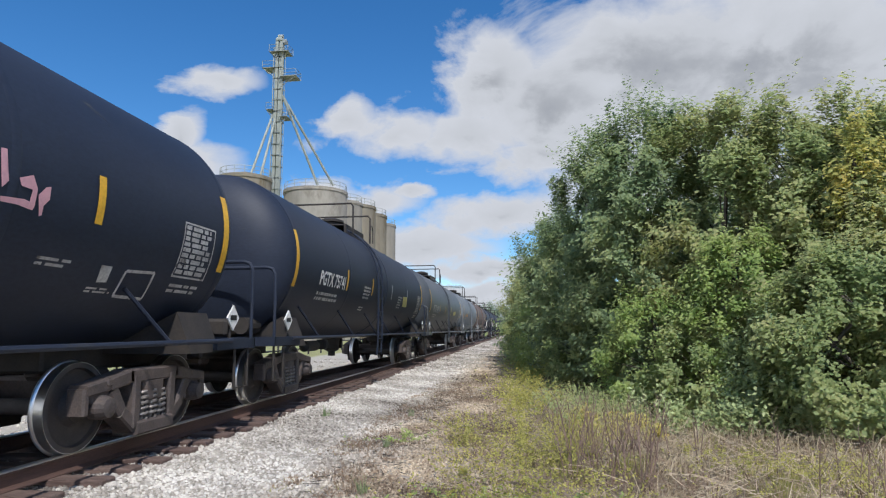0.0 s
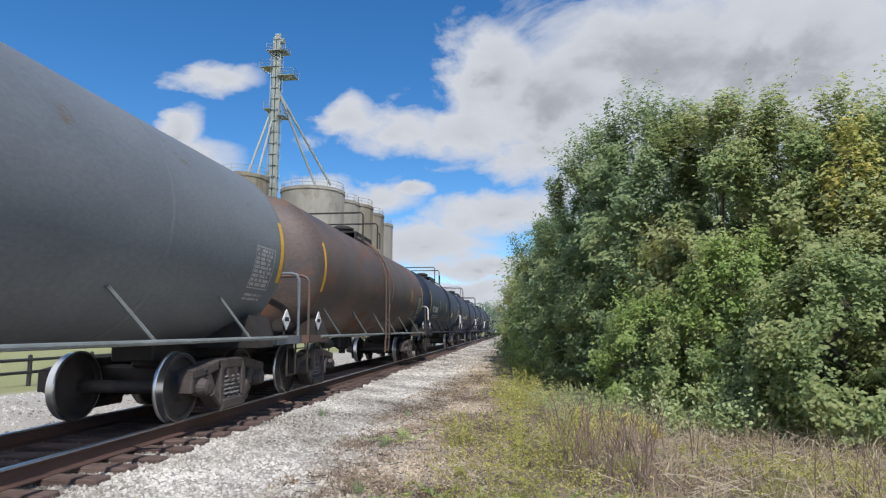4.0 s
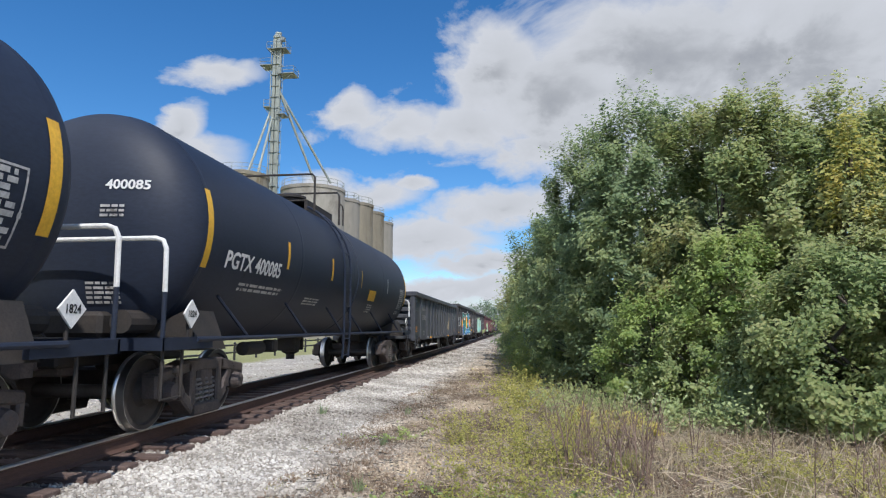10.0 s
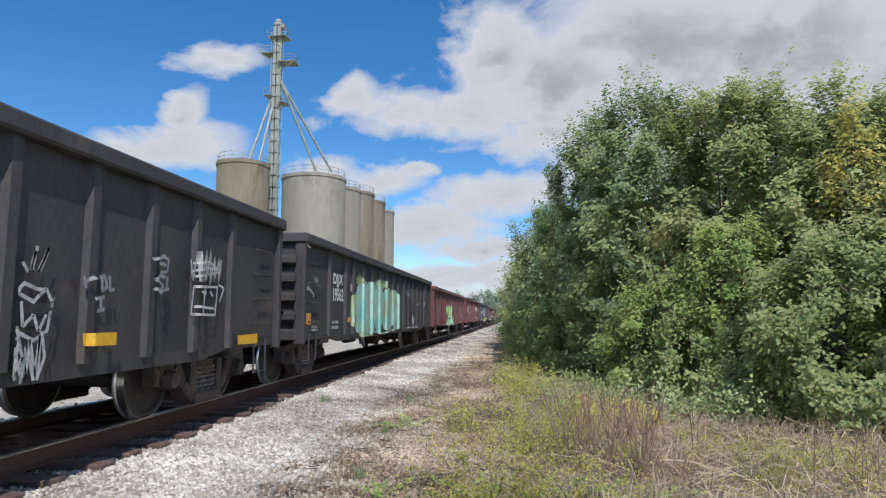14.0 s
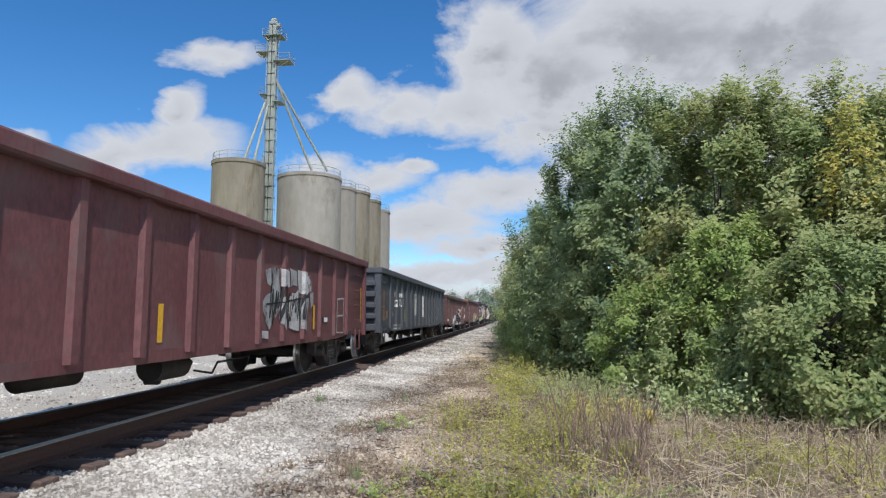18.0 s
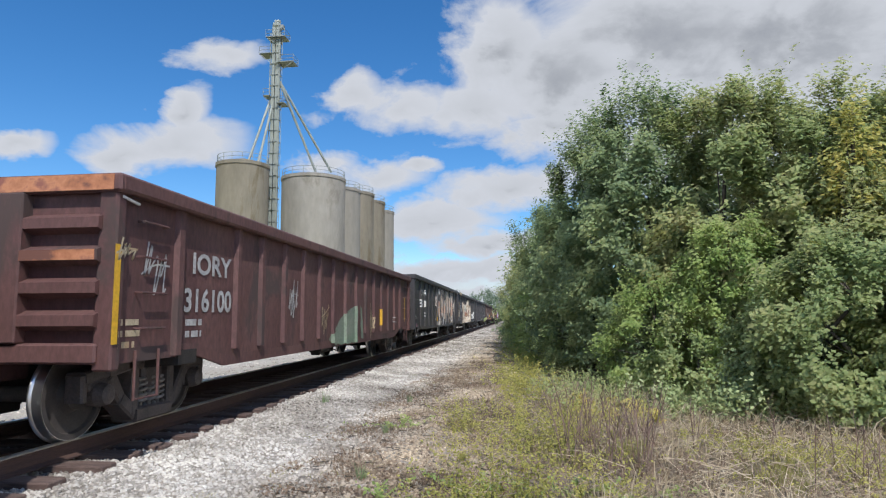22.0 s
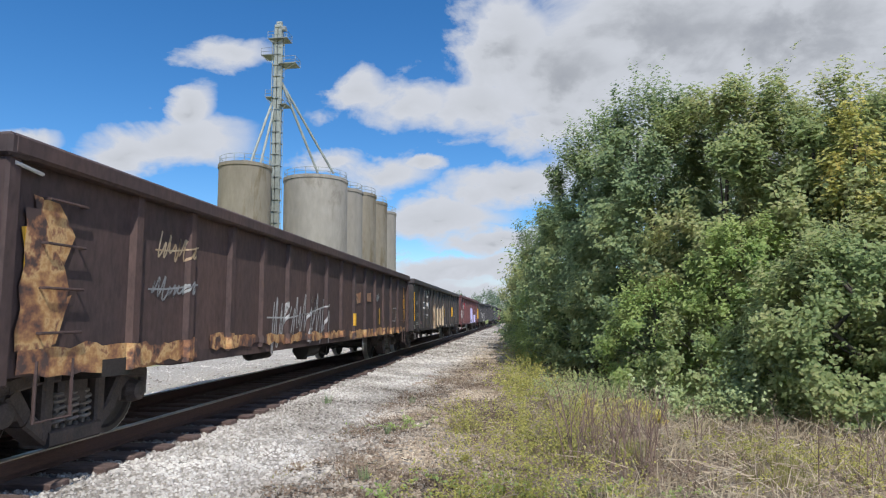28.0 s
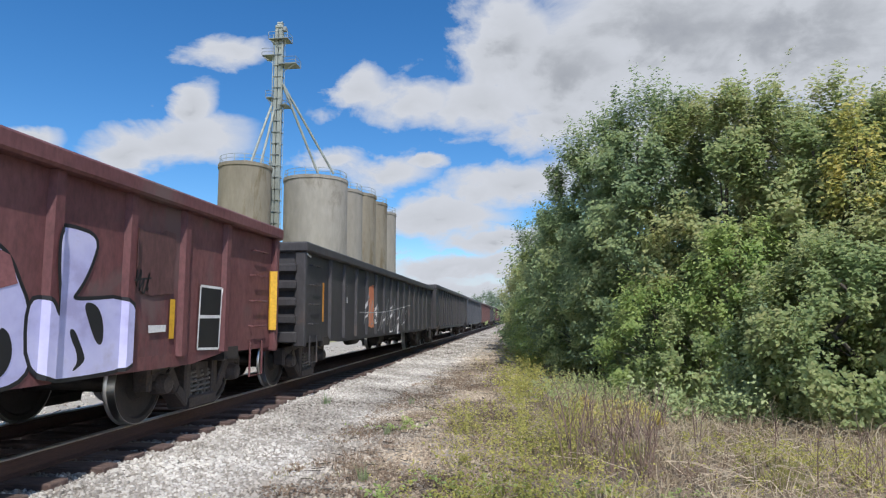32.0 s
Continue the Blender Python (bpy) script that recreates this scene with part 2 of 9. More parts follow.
    "cream": surface("cream", (0.52, 0.44, 0.30), (0.38, 0.26, 0.15), 0.7, 0, 2.5, fine=20, fine_amt=0.3, bump=0.03, spots=(0.05, 0.042, 0.038), spot_at=0.60, spot_scale=3.0),
    "grey_paint": surface("grey_paint", (0.34, 0.35, 0.34), (0.20, 0.20, 0.20), 0.7, 0, 3, fine=20, fine_amt=0.3, bump=0.03, spots=(0.05, 0.042, 0.038), spot_at=0.60, spot_scale=3.0),
    "rust_paint": surface("rust_paint", (0.30, 0.14, 0.07), (0.42, 0.26, 0.15), 0.8, 0, 3, fine=20, fine_amt=0.35, bump=0.05, spots=(0.05, 0.042, 0.038), spot_at=0.60, spot_scale=3.0),
    "green_faded": surface("green_faded", (0.16, 0.22, 0.15), (0.22, 0.24, 0.19), 0.7, 0, 3, fine=20, fine_amt=0.3, bump=0.03),
    "mint_pale": surface("mint_pale", (0.42, 0.52, 0.46), (0.34, 0.40, 0.36), 0.7, 0, 3, fine=20, fine_amt=0.3, bump=0.03),
    "red_bright": surface("red_bright", (0.30, 0.035, 0.045), (0.24, 0.035, 0.04), 0.6, 0, 3, fine=20, fine_amt=0.2, bump=0.03),
    "red_faded": surface("red_faded", (0.30, 0.12, 0.12), (0.25, 0.10, 0.10), 0.7, 0, 3, fine=20, fine_amt=0.25, bump=0.03),
    "tan_paint": surface("tan_paint", (0.50, 0.37, 0.20), (0.38, 0.27, 0.15), 0.7, 0, 3, fine=25, fine_amt=0.3, bump=0.04),
    "pink": plain("pink", (0.66, 0.36, 0.40), 0.6),
    "black_paint": plain("black_paint", (0.015, 0.015, 0.016), 0.55),
}


def peeled_material(name, stops, sy=2.2, sz=0.55):
    """Old spray paint that has run and flaked: upright streaks of several colours."""
    m = surface(name, (0.3, 0.3, 0.3), (0.3, 0.3, 0.3), 0.75, 0, 3, fine=30, fine_amt=0.3, bump=0.05)
    nt = m.node_tree
    v = mapping(nt, coords(nt, True), (1, sy, sz))
    a, c = noise_tex(nt, v, 1.5, 5, 0.60, 0.15), noise_tex(nt, mapping(nt, coords(nt, True), (1, 1, 1)), 4.5, 5, 0.65)
    f = math_node(nt, "ADD", math_node(nt, "MULTIPLY", a, 0.75), math_node(nt, "MULTIPLY", c, 0.25))
    f = math_node(nt, "ADD", math_node(nt, "MULTIPLY", math_node(nt, "SUBTRACT", f, 0.5), 2.1), 0.5)
    nt.links.new(ramp(nt, f, stops), nt.nodes["Principled BSDF"].inputs["Base Color"])
    return m


DARK = (0.07, 0.062, 0.058)
M["peeled"] = peeled_material("peeled", [(0.28, DARK), (0.36, (0.26, 0.20, 0.15)), (0.43, (0.60, 0.53, 0.42)), (0.49, (0.24, 0.18, 0.13)), (0.54, (0.52, 0.46, 0.37)),
                                         (0.60, (0.76, 0.69, 0.57)), (0.67, (0.38, 0.26, 0.17)), (0.74, DARK)])
M["bubble_tan"] = peeled_material("bubble_tan", [(0.30, (0.16, 0.10, 0.07)), (0.40, (0.36, 0.24, 0.15)), (0.50, (0.52, 0.38, 0.25)), (0.58, (0.62, 0.48, 0.34)), (0.66, (0.28, 0.18, 0.12))], 0.7, 1.6)
M["orange_faded"] = peeled_material("orange_faded", [(0.34, (0.16, 0.07, 0.05)), (0.44, (0.38, 0.15, 0.07)), (0.54, (0.50, 0.22, 0.11)), (0.64, (0.26, 0.10, 0.07))], 1.0, 1.0)
M["flaking"] = peeled_material("flaking", [(0.36, (0.085, 0.055, 0.048)), (0.44, (0.24, 0.11, 0.06)), (0.53, (0.46, 0.25, 0.10)), (0.58, (0.58, 0.38, 0.17)), (0.63, (0.30, 0.14, 0.07)), (0.70, (0.075, 0.048, 0.042))], 1.1, 1.0)
M["aqua_fade"] = peeled_material("aqua_fade", [(0.30, (0.36, 0.44, 0.16)), (0.42, (0.40, 0.52, 0.20)), (0.52, (0.34, 0.60, 0.48)), (0.62, (0.36, 0.64, 0.60)), (0.74, (0.55, 0.66, 0.48))], 0.5, 0.9)
M["tan_fade"] = peeled_material("tan_fade", [(0.28, (0.20, 0.13, 0.09)), (0.40, (0.36, 0.26, 0.17)), (0.52, (0.50, 0.39, 0.26)), (0.66, (0.56, 0.45, 0.31)), (0.80, (0.42, 0.32, 0.22))], 0.5, 0.8)
M["lilac_fade"] = peeled_material("lilac_fade", [(0.28, (0.40, 0.38, 0.60)), (0.45, (0.50, 0.49, 0.74)), (0.65, (0.58, 0.57, 0.80)), (0.80, (0.50, 0.47, 0.62))], 0.5, 0.8)
M["chrome_fade"] = peeled_material("chrome_fade", [(0.30, (0.13, 0.12, 0.12)), (0.42, (0.34, 0.33, 0.32)), (0.52, (0.56, 0.56, 0.55)), (0.64, (0.48, 0.47, 0.46)), (0.76, (0.16, 0.13, 0.12))], 1.1, 0.6)
M["mint_run"] = peeled_material("mint_run", [(0.26, (0.30, 0.34, 0.22)), (0.38, (0.27, 0.46, 0.38)), (0.50, (0.32, 0.55, 0.47)), (0.60, (0.42, 0.58, 0.48)), (0.70, (0.28, 0.50, 0.44)), (0.80, (0.38, 0.42, 0.30))], 1.5, 0.35)
M["mint_olive"] = peeled_material("mint_olive", [(0.28, (0.16, 0.18, 0.08)), (0.42, (0.30, 0.36, 0.20)), (0.56, (0.36, 0.48, 0.34)), (0.72, (0.26, 0.30, 0.15))], 1.0, 0.5)
M["teal_pale"] = surface("teal_pale", (0.20, 0.46, 0.43), (0.26, 0.52, 0.47), 0.65, 0, 2, fine=20, fine_amt=0.2, bump=0.03)
M["worn_piece"] = peeled_material("worn_piece", [(0.26, DARK), (0.36, (0.22, 0.18, 0.155)), (0.48, (0.40, 0.345, 0.295)), (0.56, (0.26, 0.20, 0.165)), (0.66, (0.48, 0.43, 0.37)), (0.78, (0.14, 0.115, 0.10))], 0.9, 0.4)
M["worn_pink"] = peeled_material("worn_pink", [(0.26, (0.15, 0.10, 0.08)), (0.42, (0.30, 0.205, 0.165)), (0.56, (0.42, 0.29, 0.225)), (0.70, (0.25, 0.17, 0.14)), (0.80, (0.40, 0.32, 0.27))], 0.9, 0.5)
M["worn_pale"] = peeled_material("worn_pale", [(0.28, (0.27, 0.25, 0.26)), (0.45, (0.43, 0.40, 0.41)), (0.62, (0.50, 0.48, 0.45)), (0.78, (0.31, 0.27, 0.25))], 0.9, 0.4)
M["worn_line"] = surface("worn_line", (0.52, 0.50, 0.47), (0.36, 0.34, 0.32), 0.7, 0, 4, fine=20, fine_amt=0.3, bump=0.03)
M["steel_scrawl"] = surface("steel_scrawl", (0.30, 0.30, 0.31), (0.17, 0.17, 0.18), 0.7, 0, 4, fine=20, fine_amt=0.3, bump=0.03)
M["blue_deep"] = surface("blue_deep", (0.02, 0.09, 0.30), (0.04, 0.15, 0.40), 0.55, 0, 2, fine=20, fine_amt=0.2, bump=0.03)
M["lightblue"] = surface("lightblue", (0.22, 0.52, 0.68), (0.14, 0.40, 0.56), 0.6, 0, 2, fine=20, fine_amt=0.2, bump=0.03)
M["yellow_fresh"] = surface("yellow_fresh", (0.86, 0.52, 0.02), (0.82, 0.42, 0.02), 0.5, 0, 2, fine=20, fine_amt=0.15, bump=0.03)
M["coral"] = surface("coral", (0.74, 0.17, 0.10), (0.78, 0.26, 0.10), 0.55, 0, 2, fine=20, fine_amt=0.15, bump=0.03)
M["peeled_red"] = peeled_material("peeled_red", [(0.36, DARK), (0.42, (0.36, 0.14, 0.09)), (0.48, (0.44, 0.38, 0.32)), (0.54, (0.38, 0.12, 0.08)), (0.60, DARK), (0.66, (0.5, 0.46, 0.4))])
M["peeled_mint"] = peeled_material("peeled_mint", [(0.36, DARK), (0.42, (0.36, 0.48, 0.42)), (0.50, (0.52, 0.58, 0.52)), (0.56, (0.22, 0.24, 0.21)), (0.64, (0.5, 0.5, 0.44))])


def wheel_material():
    """Rusty wheel with a bright worn tread."""
    m = surface("wheel_worn", (0.042, 0.036, 0.034), (0.070, 0.058, 0.052), 0.7, 0, 5, fine=60, fine_amt=0.25, bump=0.1)
    nt = m.node_tree
    b = nt.nodes["Principled BSDF"]
    sep = nt.nodes.new("ShaderNodeSeparateXYZ")
    nt.links.new(nt.nodes.new("ShaderNodeTexCoord").outputs["Object"], sep.inputs[0])
    y, z = sep.outputs[1], sep.outputs[2]
    r = math_node(nt, "SQRT", math_node(nt, "ADD", math_node(nt, "MULTIPLY", y, y), math_node(nt, "MULTIPLY", z, z)))
    f = ramp(nt, math_node(nt, "MULTIPLY", r, 2.0), [(0.893, (0, 0, 0)), (0.900, (1, 1, 1))])
    old = b.inputs["Base Color"].links[0].from_socket
    nt.links.new(mix(nt, f, old, (0.66, 0.65, 0.64)), b.inputs["Base Color"])
    nt.links.new(f, b.inputs["Metallic"])
    nt.links.new(math_node(nt, "SUBTRACT", 0.72, math_node(nt, "MULTIPLY", f, 0.42)), b.inputs["Roughness"])
    return m


M["wheel"] = wheel_material()


def ground_material():
    m = bpy.data.materials.new("ground")
    m.use_nodes = True
    nt = m.node_tree
    b = nt.nodes["Principled BSDF"]
    pos = nt.nodes.new("ShaderNodeNewGeometry").outputs["Position"]
    sep = nt.nodes.new("ShaderNodeSeparateXYZ")
    nt.links.new(pos, sep.inputs[0])
    wob = noise_tex(nt, pos, 0.35, 5, 0.6)
    xx = math_node(nt, "ADD", sep.outputs[0], math_node(nt, "MULTIPLY", math_node(nt, "SUBTRACT", wob, 0.5), 3.2))
    stone = nt.nodes.new("ShaderNodeTexVoronoi")
    stone.inputs["Scale"].default_value = 24
    nt.links.new(pos, stone.inputs["Vector"])
    n1, n2, n3 = noise_tex(nt, pos, 0.5, 5), noise_tex(nt, pos, 9, 5, 0.7), noise_tex(nt, pos, 45, 3, 0.7)
    shade = math_node(nt, "ADD", math_node(nt, "MULTIPLY", stone.outputs["Color"], 0.45), math_node(nt, "MULTIPLY", n2, 0.55))
    gravel = ramp(nt, shade, [(0.15, (0.12, 0.108, 0.092)), (0.5, (0.31, 0.278, 0.238)), (0.9, (0.58, 0.53, 0.465))])
    gravel = mix(nt, math_node(nt, "MULTIPLY", n1, 0.5), gravel, mix(nt, n3, (0.26, 0.22, 0.17), (0.44, 0.39, 0.31)))
    dry = ramp(nt, n2, [(0.30, (0.09, 0.068, 0.05)), (0.5, (0.23, 0.18, 0.125)), (0.8, (0.45, 0.37, 0.26))])
    dry = mix(nt, ramp(nt, n1, [(0.50, (0, 0, 0)), (0.75, (0.6, 0.6, 0.6))]), dry, (0.14, 0.13, 0.06))
    green = mix(nt, n2, (0.20, 0.22, 0.075), (0.38, 0.36, 0.17))
    edge_r = ramp(nt, math_node(nt, "ADD", math_node(nt, "MULTIPLY", xx, 0.25), 0.65), [(0.35, (0, 0, 0)), (0.62, (1, 1, 1))])
    edge_l = ramp(nt, math_node(nt, "ADD", math_node(nt, "MULTIPLY", xx, 0.25), 3.60), [(0.42, (1, 1, 1)), (0.60, (0, 0, 0))])
    yard = mix(nt, 0.55, gravel, mix(nt, n2, (0.40, 0.375, 0.325), (0.56, 0.53, 0.465)))
    left = ramp(nt, math_node(nt, "ADD", math_node(nt, "MULTIPLY", sep.outputs[0], 0.25), 2.0), [(0.25, (1, 1, 1)), (0.35, (0, 0, 0))])
    gravel = mix(nt, left, gravel, yard)
    col = mix(nt, edge_l, mix(nt, edge_r, gravel, dry), green)
    off = math_node(nt, "ABSOLUTE", math_node(nt, "ADD", sep.outputs[0], 5.308))
    # the train's shade on the track bed, put into the ground colour
    bed_shade = ramp(nt, math_node(nt, "ADD", math_node(nt, "MULTIPLY", off, 0.4), math_node(nt, "MULTIPLY", math_node(nt, "SUBTRACT", n2, 0.5), 0.25)), [(0.40, (0.45,) * 3), (0.62, (0, 0, 0))])
    col = mix(nt, bed_shade, col, (0.12, 0.10, 0.085))
    nt.links.new(col, b.inputs["Base Color"])
    b.inputs["Roughness"].default_value = 0.95
    bn = nt.nodes.new("ShaderNodeBump")
    bn.inputs["Strength"].default_value, bn.inputs["Distance"].default_value = 0.8, 0.04
    nt.links.new(math_node(nt, "ADD", stone.outputs["Distance"], n2), bn.inputs["Height"])
    nt.links.new(bn.outputs[0], b.inputs["Normal"])
    return m


M["ground"] = ground_material()



# ---------------------------------------------------------------- clouds
CLOUDS = [(-0.527, 0.457, 0.085, 0.036), (-0.576, 0.359, 0.040, 0.046), (-0.611, 0.299, 0.130, 0.046), (-0.691, 0.281, 0.065, 0.031),
          (-0.911, 0.310, 0.068, 0.024), (-0.010, 0.440, 0.085, 0.080), (0.085, 0.383, 0.170, 0.112), (0.269, 0.441, 0.235, 0.160),
          (0.469, 0.447, 0.260, 0.190), (-0.281, 0.375, 0.055, 0.040), (-0.205, 0.345, 0.115, 0.046), (-0.075, 0.337, 0.125, 0.046),
          (0.046, 0.300, 0.110, 0.042), (-0.245, 0.229, 0.092, 0.036)]
LOW_CLOUDS = [(-0.162, 0.247, 0.038, 0.016), (-0.020, 0.200, 0.120, 0.038), (-0.134, 0.150, 0.110, 0.034), (-0.031, 0.108, 0.140, 0.022),
              (-0.120, 0.066, 0.200, 0.020), (-0.106, 0.018, 0.300, 0.024), (0.330, 0.225, 0.240, 0.110), (-0.339, 0.249, 0.060, 0.022),
              (-0.500, 0.040, 0.500, 0.040)]


def cloud_material():
    """A far layer of fair-weather cloud: banks by direction, broken up by noise; clear between them. Out of view, added
    cloud serves as fill light.
    """
    m = bpy.data.materials.new("cloud")
    m.use_nodes = True
    nt = m.node_tree
    nt.nodes.remove(nt.nodes["Principled BSDF"])
    tc = nt.nodes.new("ShaderNodeTexCoord").outputs["Object"]
    nrm = nt.nodes.new("ShaderNodeVectorMath")
    nrm.operation = "NORMALIZE"
    nt.links.new(tc, nrm.inputs[0])
    d = nrm.outputs[0]
    sep = nt.nodes.new("ShaderNodeSeparateXYZ")
    nt.links.new(d, sep.inputs[0])
    yy = math_node(nt, "MAXIMUM", sep.outputs[1], 0.08)
    v = mapping(nt, d, (1, 1, 1.7))
    big = noise_tex(nt, v, 5.0, 9, 0.60, 0.35)
    puff = noise_tex(nt, v, 15.0, 6, 0.55, 0.2)
    wob = math_node(nt, "MULTIPLY", math_node(nt, "SUBTRACT", big, 0.5), 0.16)
    u = math_node(nt, "ADD", math_node(nt, "DIVIDE", sep.outputs[0], yy), wob)
    w = math_node(nt, "ADD", math_node(nt, "DIVIDE", sep.outputs[2], yy), math_node(nt, "MULTIPLY", math_node(nt, "SUBTRACT", puff, 0.5), 0.075))
    banks = None
    for u0, w0, a, b in CLOUDS + LOW_CLOUDS:
        du = math_node(nt, "MULTIPLY", math_node(nt, "SUBTRACT", u, u0), 1 / a)
        dw = math_node(nt, "MULTIPLY", math_node(nt, "SUBTRACT", w, w0), 1 / b)
        r = math_node(nt, "SQRT", math_node(nt, "ADD", math_node(nt, "MULTIPLY", du, du), math_node(nt, "MULTIPLY", dw, dw)))
        k = math_node(nt, "SUBTRACT", 1.0, r)
        banks = k if banks is None else math_node(nt, "MAXIMUM", banks, k)
    dot = nt.nodes.new("ShaderNodeVectorMath")
    dot.operation = "DOT_PRODUCT"
    dot.inputs[1].default_value = sd
    nt.links.new(d, dot.inputs[0])
    clear = math_node(nt, "MULTIPLY", math_node(nt, "MAXIMUM", math_node(nt, "SUBTRACT", dot.outputs["Value"], 0.55), 0.0), 3.0)
    # cloud cover added outside the view, to brighten the shaded sides
    unseen_fill = math_node(nt, "SUBTRACT", 0.46, math_node(nt, "ADD", clear, math_node(nt, "MULTIPLY", math_node(nt, "MAXIMUM", sep.outputs[1], 0.0), 1.6)))
    banks = math_node(nt, "MAXIMUM", banks, unseen_fill)
    dens = math_node(nt, "ADD", math_node(nt, "MAXIMUM", banks, -0.9), math_node(nt, "MULTIPLY", math_node(nt, "SUBTRACT", big, 0.5), 1.9))
    alpha = ramp(nt, math_node(nt, "ADD", dens, 0.25), [(0.02, (0, 0, 0)), (0.30, (0.6,) * 3), (0.62, (1, 1, 1))])
    thick = math_node(nt, "ADD", math_node(nt, "MULTIPLY", math_node(nt, "MINIMUM", dens, 1.2), 0.75), math_node(nt, "MULTIPLY", math_node(nt, "SUBTRACT", puff, 0.5), 0.7))
    bank = math_node(nt, "MINIMUM", math_node(nt, "MAXIMUM", math_node(nt, "ADD", math_node(nt, "MULTIPLY", u, 1.6), 0.78), 0.62), 1.0)
    thick = math_node(nt, "MULTIPLY", thick, bank)
    col = ramp(nt, thick, [(0.15, (0.84, 0.86, 0.90)), (0.48, (0.76, 0.78, 0.81)), (0.72, (0.56, 0.58, 0.61)), (1.0, (0.45, 0.47, 0.51))])
    em = nt.nodes.new("ShaderNodeEmission")
    # extra glow towards the sun, out of view, added as fill light
    fill_glow = math_node(nt, "POWER", math_node(nt, "MAXIMUM", dot.outputs["Value"], 0.0), 1.4)
    nt.links.new(math_node(nt, "ADD", 0.75, math_node(nt, "MULTIPLY", fill_glow, 1.9)), em.inputs["Strength"])
    nt.links.new(col, em.inputs["Color"])
    tr = nt.nodes.new("ShaderNodeBsdfTransparent")
    ms = nt.nodes.new("ShaderNodeMixShader")
    nt.links.new(alpha, ms.inputs[0])
    nt.links.new(tr.outputs[0], ms.inputs[1])
    nt.links.new(em.outputs[0], ms.inputs[2])
    nt.links.new(ms.outputs[0], nt.nodes["Material Output"].inputs["Surface"])
    return m


M["cloud"] = cloud_material()


# ---------------------------------------------------------------- mesh helpers
class Geo:
    """Collects vertices and faces for one mesh."""

    def __init__(self):
        self.v, self.f = [], []

    def add(self, verts, faces):
        n = len(self.v)
        self.v += [tuple(p) for p in verts]
        self.f += [tuple(i + n for i in f) for f in faces]
        return self

    def box(self, x0, x1, y0, y1, z0, z1, c=0.0):
        """A box, its edges chamfered by c."""
        if c <= 0:
            p = [(x, y, z) for x in (x0, x1) for y in (y0, y1) for z in (z0, z1)]
            return self.add(p, [(0, 1, 3, 2), (4, 6, 7, 5), (0, 4, 5, 1), (2, 3, 7, 6), (0, 2, 6, 4), (1, 5, 7, 3)])
        lo, hi = (x0, y0, z0), (x1, y1, z1)
        c = min(c, *((h - l) * 0.45 for l, h in zip(lo, hi)))
        verts, idx = [], {}
        for i in (0, 1):
            for j in (0, 1):
                for k in (0, 1):
                    s = (i, j, k)
                    for a in range(3):
                        q = [(hi if s[b] else lo)[b] + (0 if b == a else (-c if s[b] else c)) for b in range(3)]
                        idx[s, a] = len(verts)
                        verts.append(q)
        faces = []
        for a in range(3):
            b, d = (a + 1) % 3, (a + 2) % 3
            for s in (0, 1):
                loop = []
                for p, q in ((0, 0), (1, 0), (1, 1), (0, 1)):
                    k = [0, 0, 0]
                    k[a], k[b], k[d] = s, p, q
                    loop.append(idx[tuple(k), a])
                faces.append(tuple(loop if s else loop[::-1]))
            for p in (0, 1):
                for q in (0, 1):
                    k0, k1 = [0, 0, 0], [0, 0, 0]
                    k0[a], k1[a] = 0, 1
                    k0[b] = k1[b] = p
                    k0[d] = k1[d] = q
                    loop = [idx[tuple(k0), b], idx[tuple(k1), b], idx[tuple(k1), d], idx[tuple(k0), d]]
                    faces.append(tuple(loop if p == q else loop[::-1]))
        for s in [(i, j, k) for i in (0, 1) for j in (0, 1) for k in (0, 1)]:
            loop = [idx[s, 0], idx[s, 1], idx[s, 2]]
            faces.append(tuple(loop if sum(s) % 2 == 1 else loop[::-1]))
        return self.add(verts, faces)

    def tube(self, a, b, r, n=8, r2=None, caps=True):
        a, b = Vector(a), Vector(b)
        r2 = r if r2 is None else r2
        d = (b - a).normalized()
        u = d.orthogonal().normalized()
        w = d.cross(u)
        ring = [(math.cos(2 * math.pi * i / n), math.sin(2 * math.pi * i / n)) for i in range(n)]
        p = [a + (u * c + w * s) * r for c, s in ring] + [b + (u * c + w * s) * r2 for c, s in ring]
        f = [(i, (i + 1) % n, n + (i + 1) % n, n + i) for i in range(n)]
        if caps:
            f += [tuple(range(n))[::-1], tuple(range(n, 2 * n))]
        return self.add(p, f)

    def pipe(self, pts, r, n=8):
        """A bent bar through the points, one continuous skin."""
        pts = [Vector(p) for p in pts]
        verts, faces = [], []
        up = None
        for i, p in enumerate(pts):
            d = ((pts[min(i + 1, len(pts) - 1)] - pts[max(i - 1, 0)])).normalized()
            u = d.orthogonal().normalized() if up is None else (up - d * up.dot(d)).normalized()
            up = u
            w = d.cross(u)
            verts += [p + (u * math.cos(2 * math.pi * k / n) + w * math.sin(2 * math.pi * k / n)) * r for k in range(n)]
            if i:
                o = (i - 1) * n
                faces += [(o + k, o + (k + 1) % n, o + n + (k + 1) % n, o + n + k) for k in range(n)]
        o = (len(pts) - 1) * n
        faces += [tuple(range(n))[::-1], tuple(range(o, o + n))]
        return self.add(verts, faces)

    def lathe(self, prof, n=32, axis="y", at=(0, 0, 0)):
        """prof: (along, radius) pairs, turned round the axis through at."""
        verts, faces = [], []
        for s, r in prof:
            for k in range(n):
                c, d = r * math.cos(2 * math.pi * k / n), r * math.sin(2 * math.pi * k / n)
                p = {"x": (s, c, d), "y": (d, s, c), "z": (c, d, s)}[axis]
                verts.append((p[0] + at[0], p[1] + at[1], p[2] + at[2]))
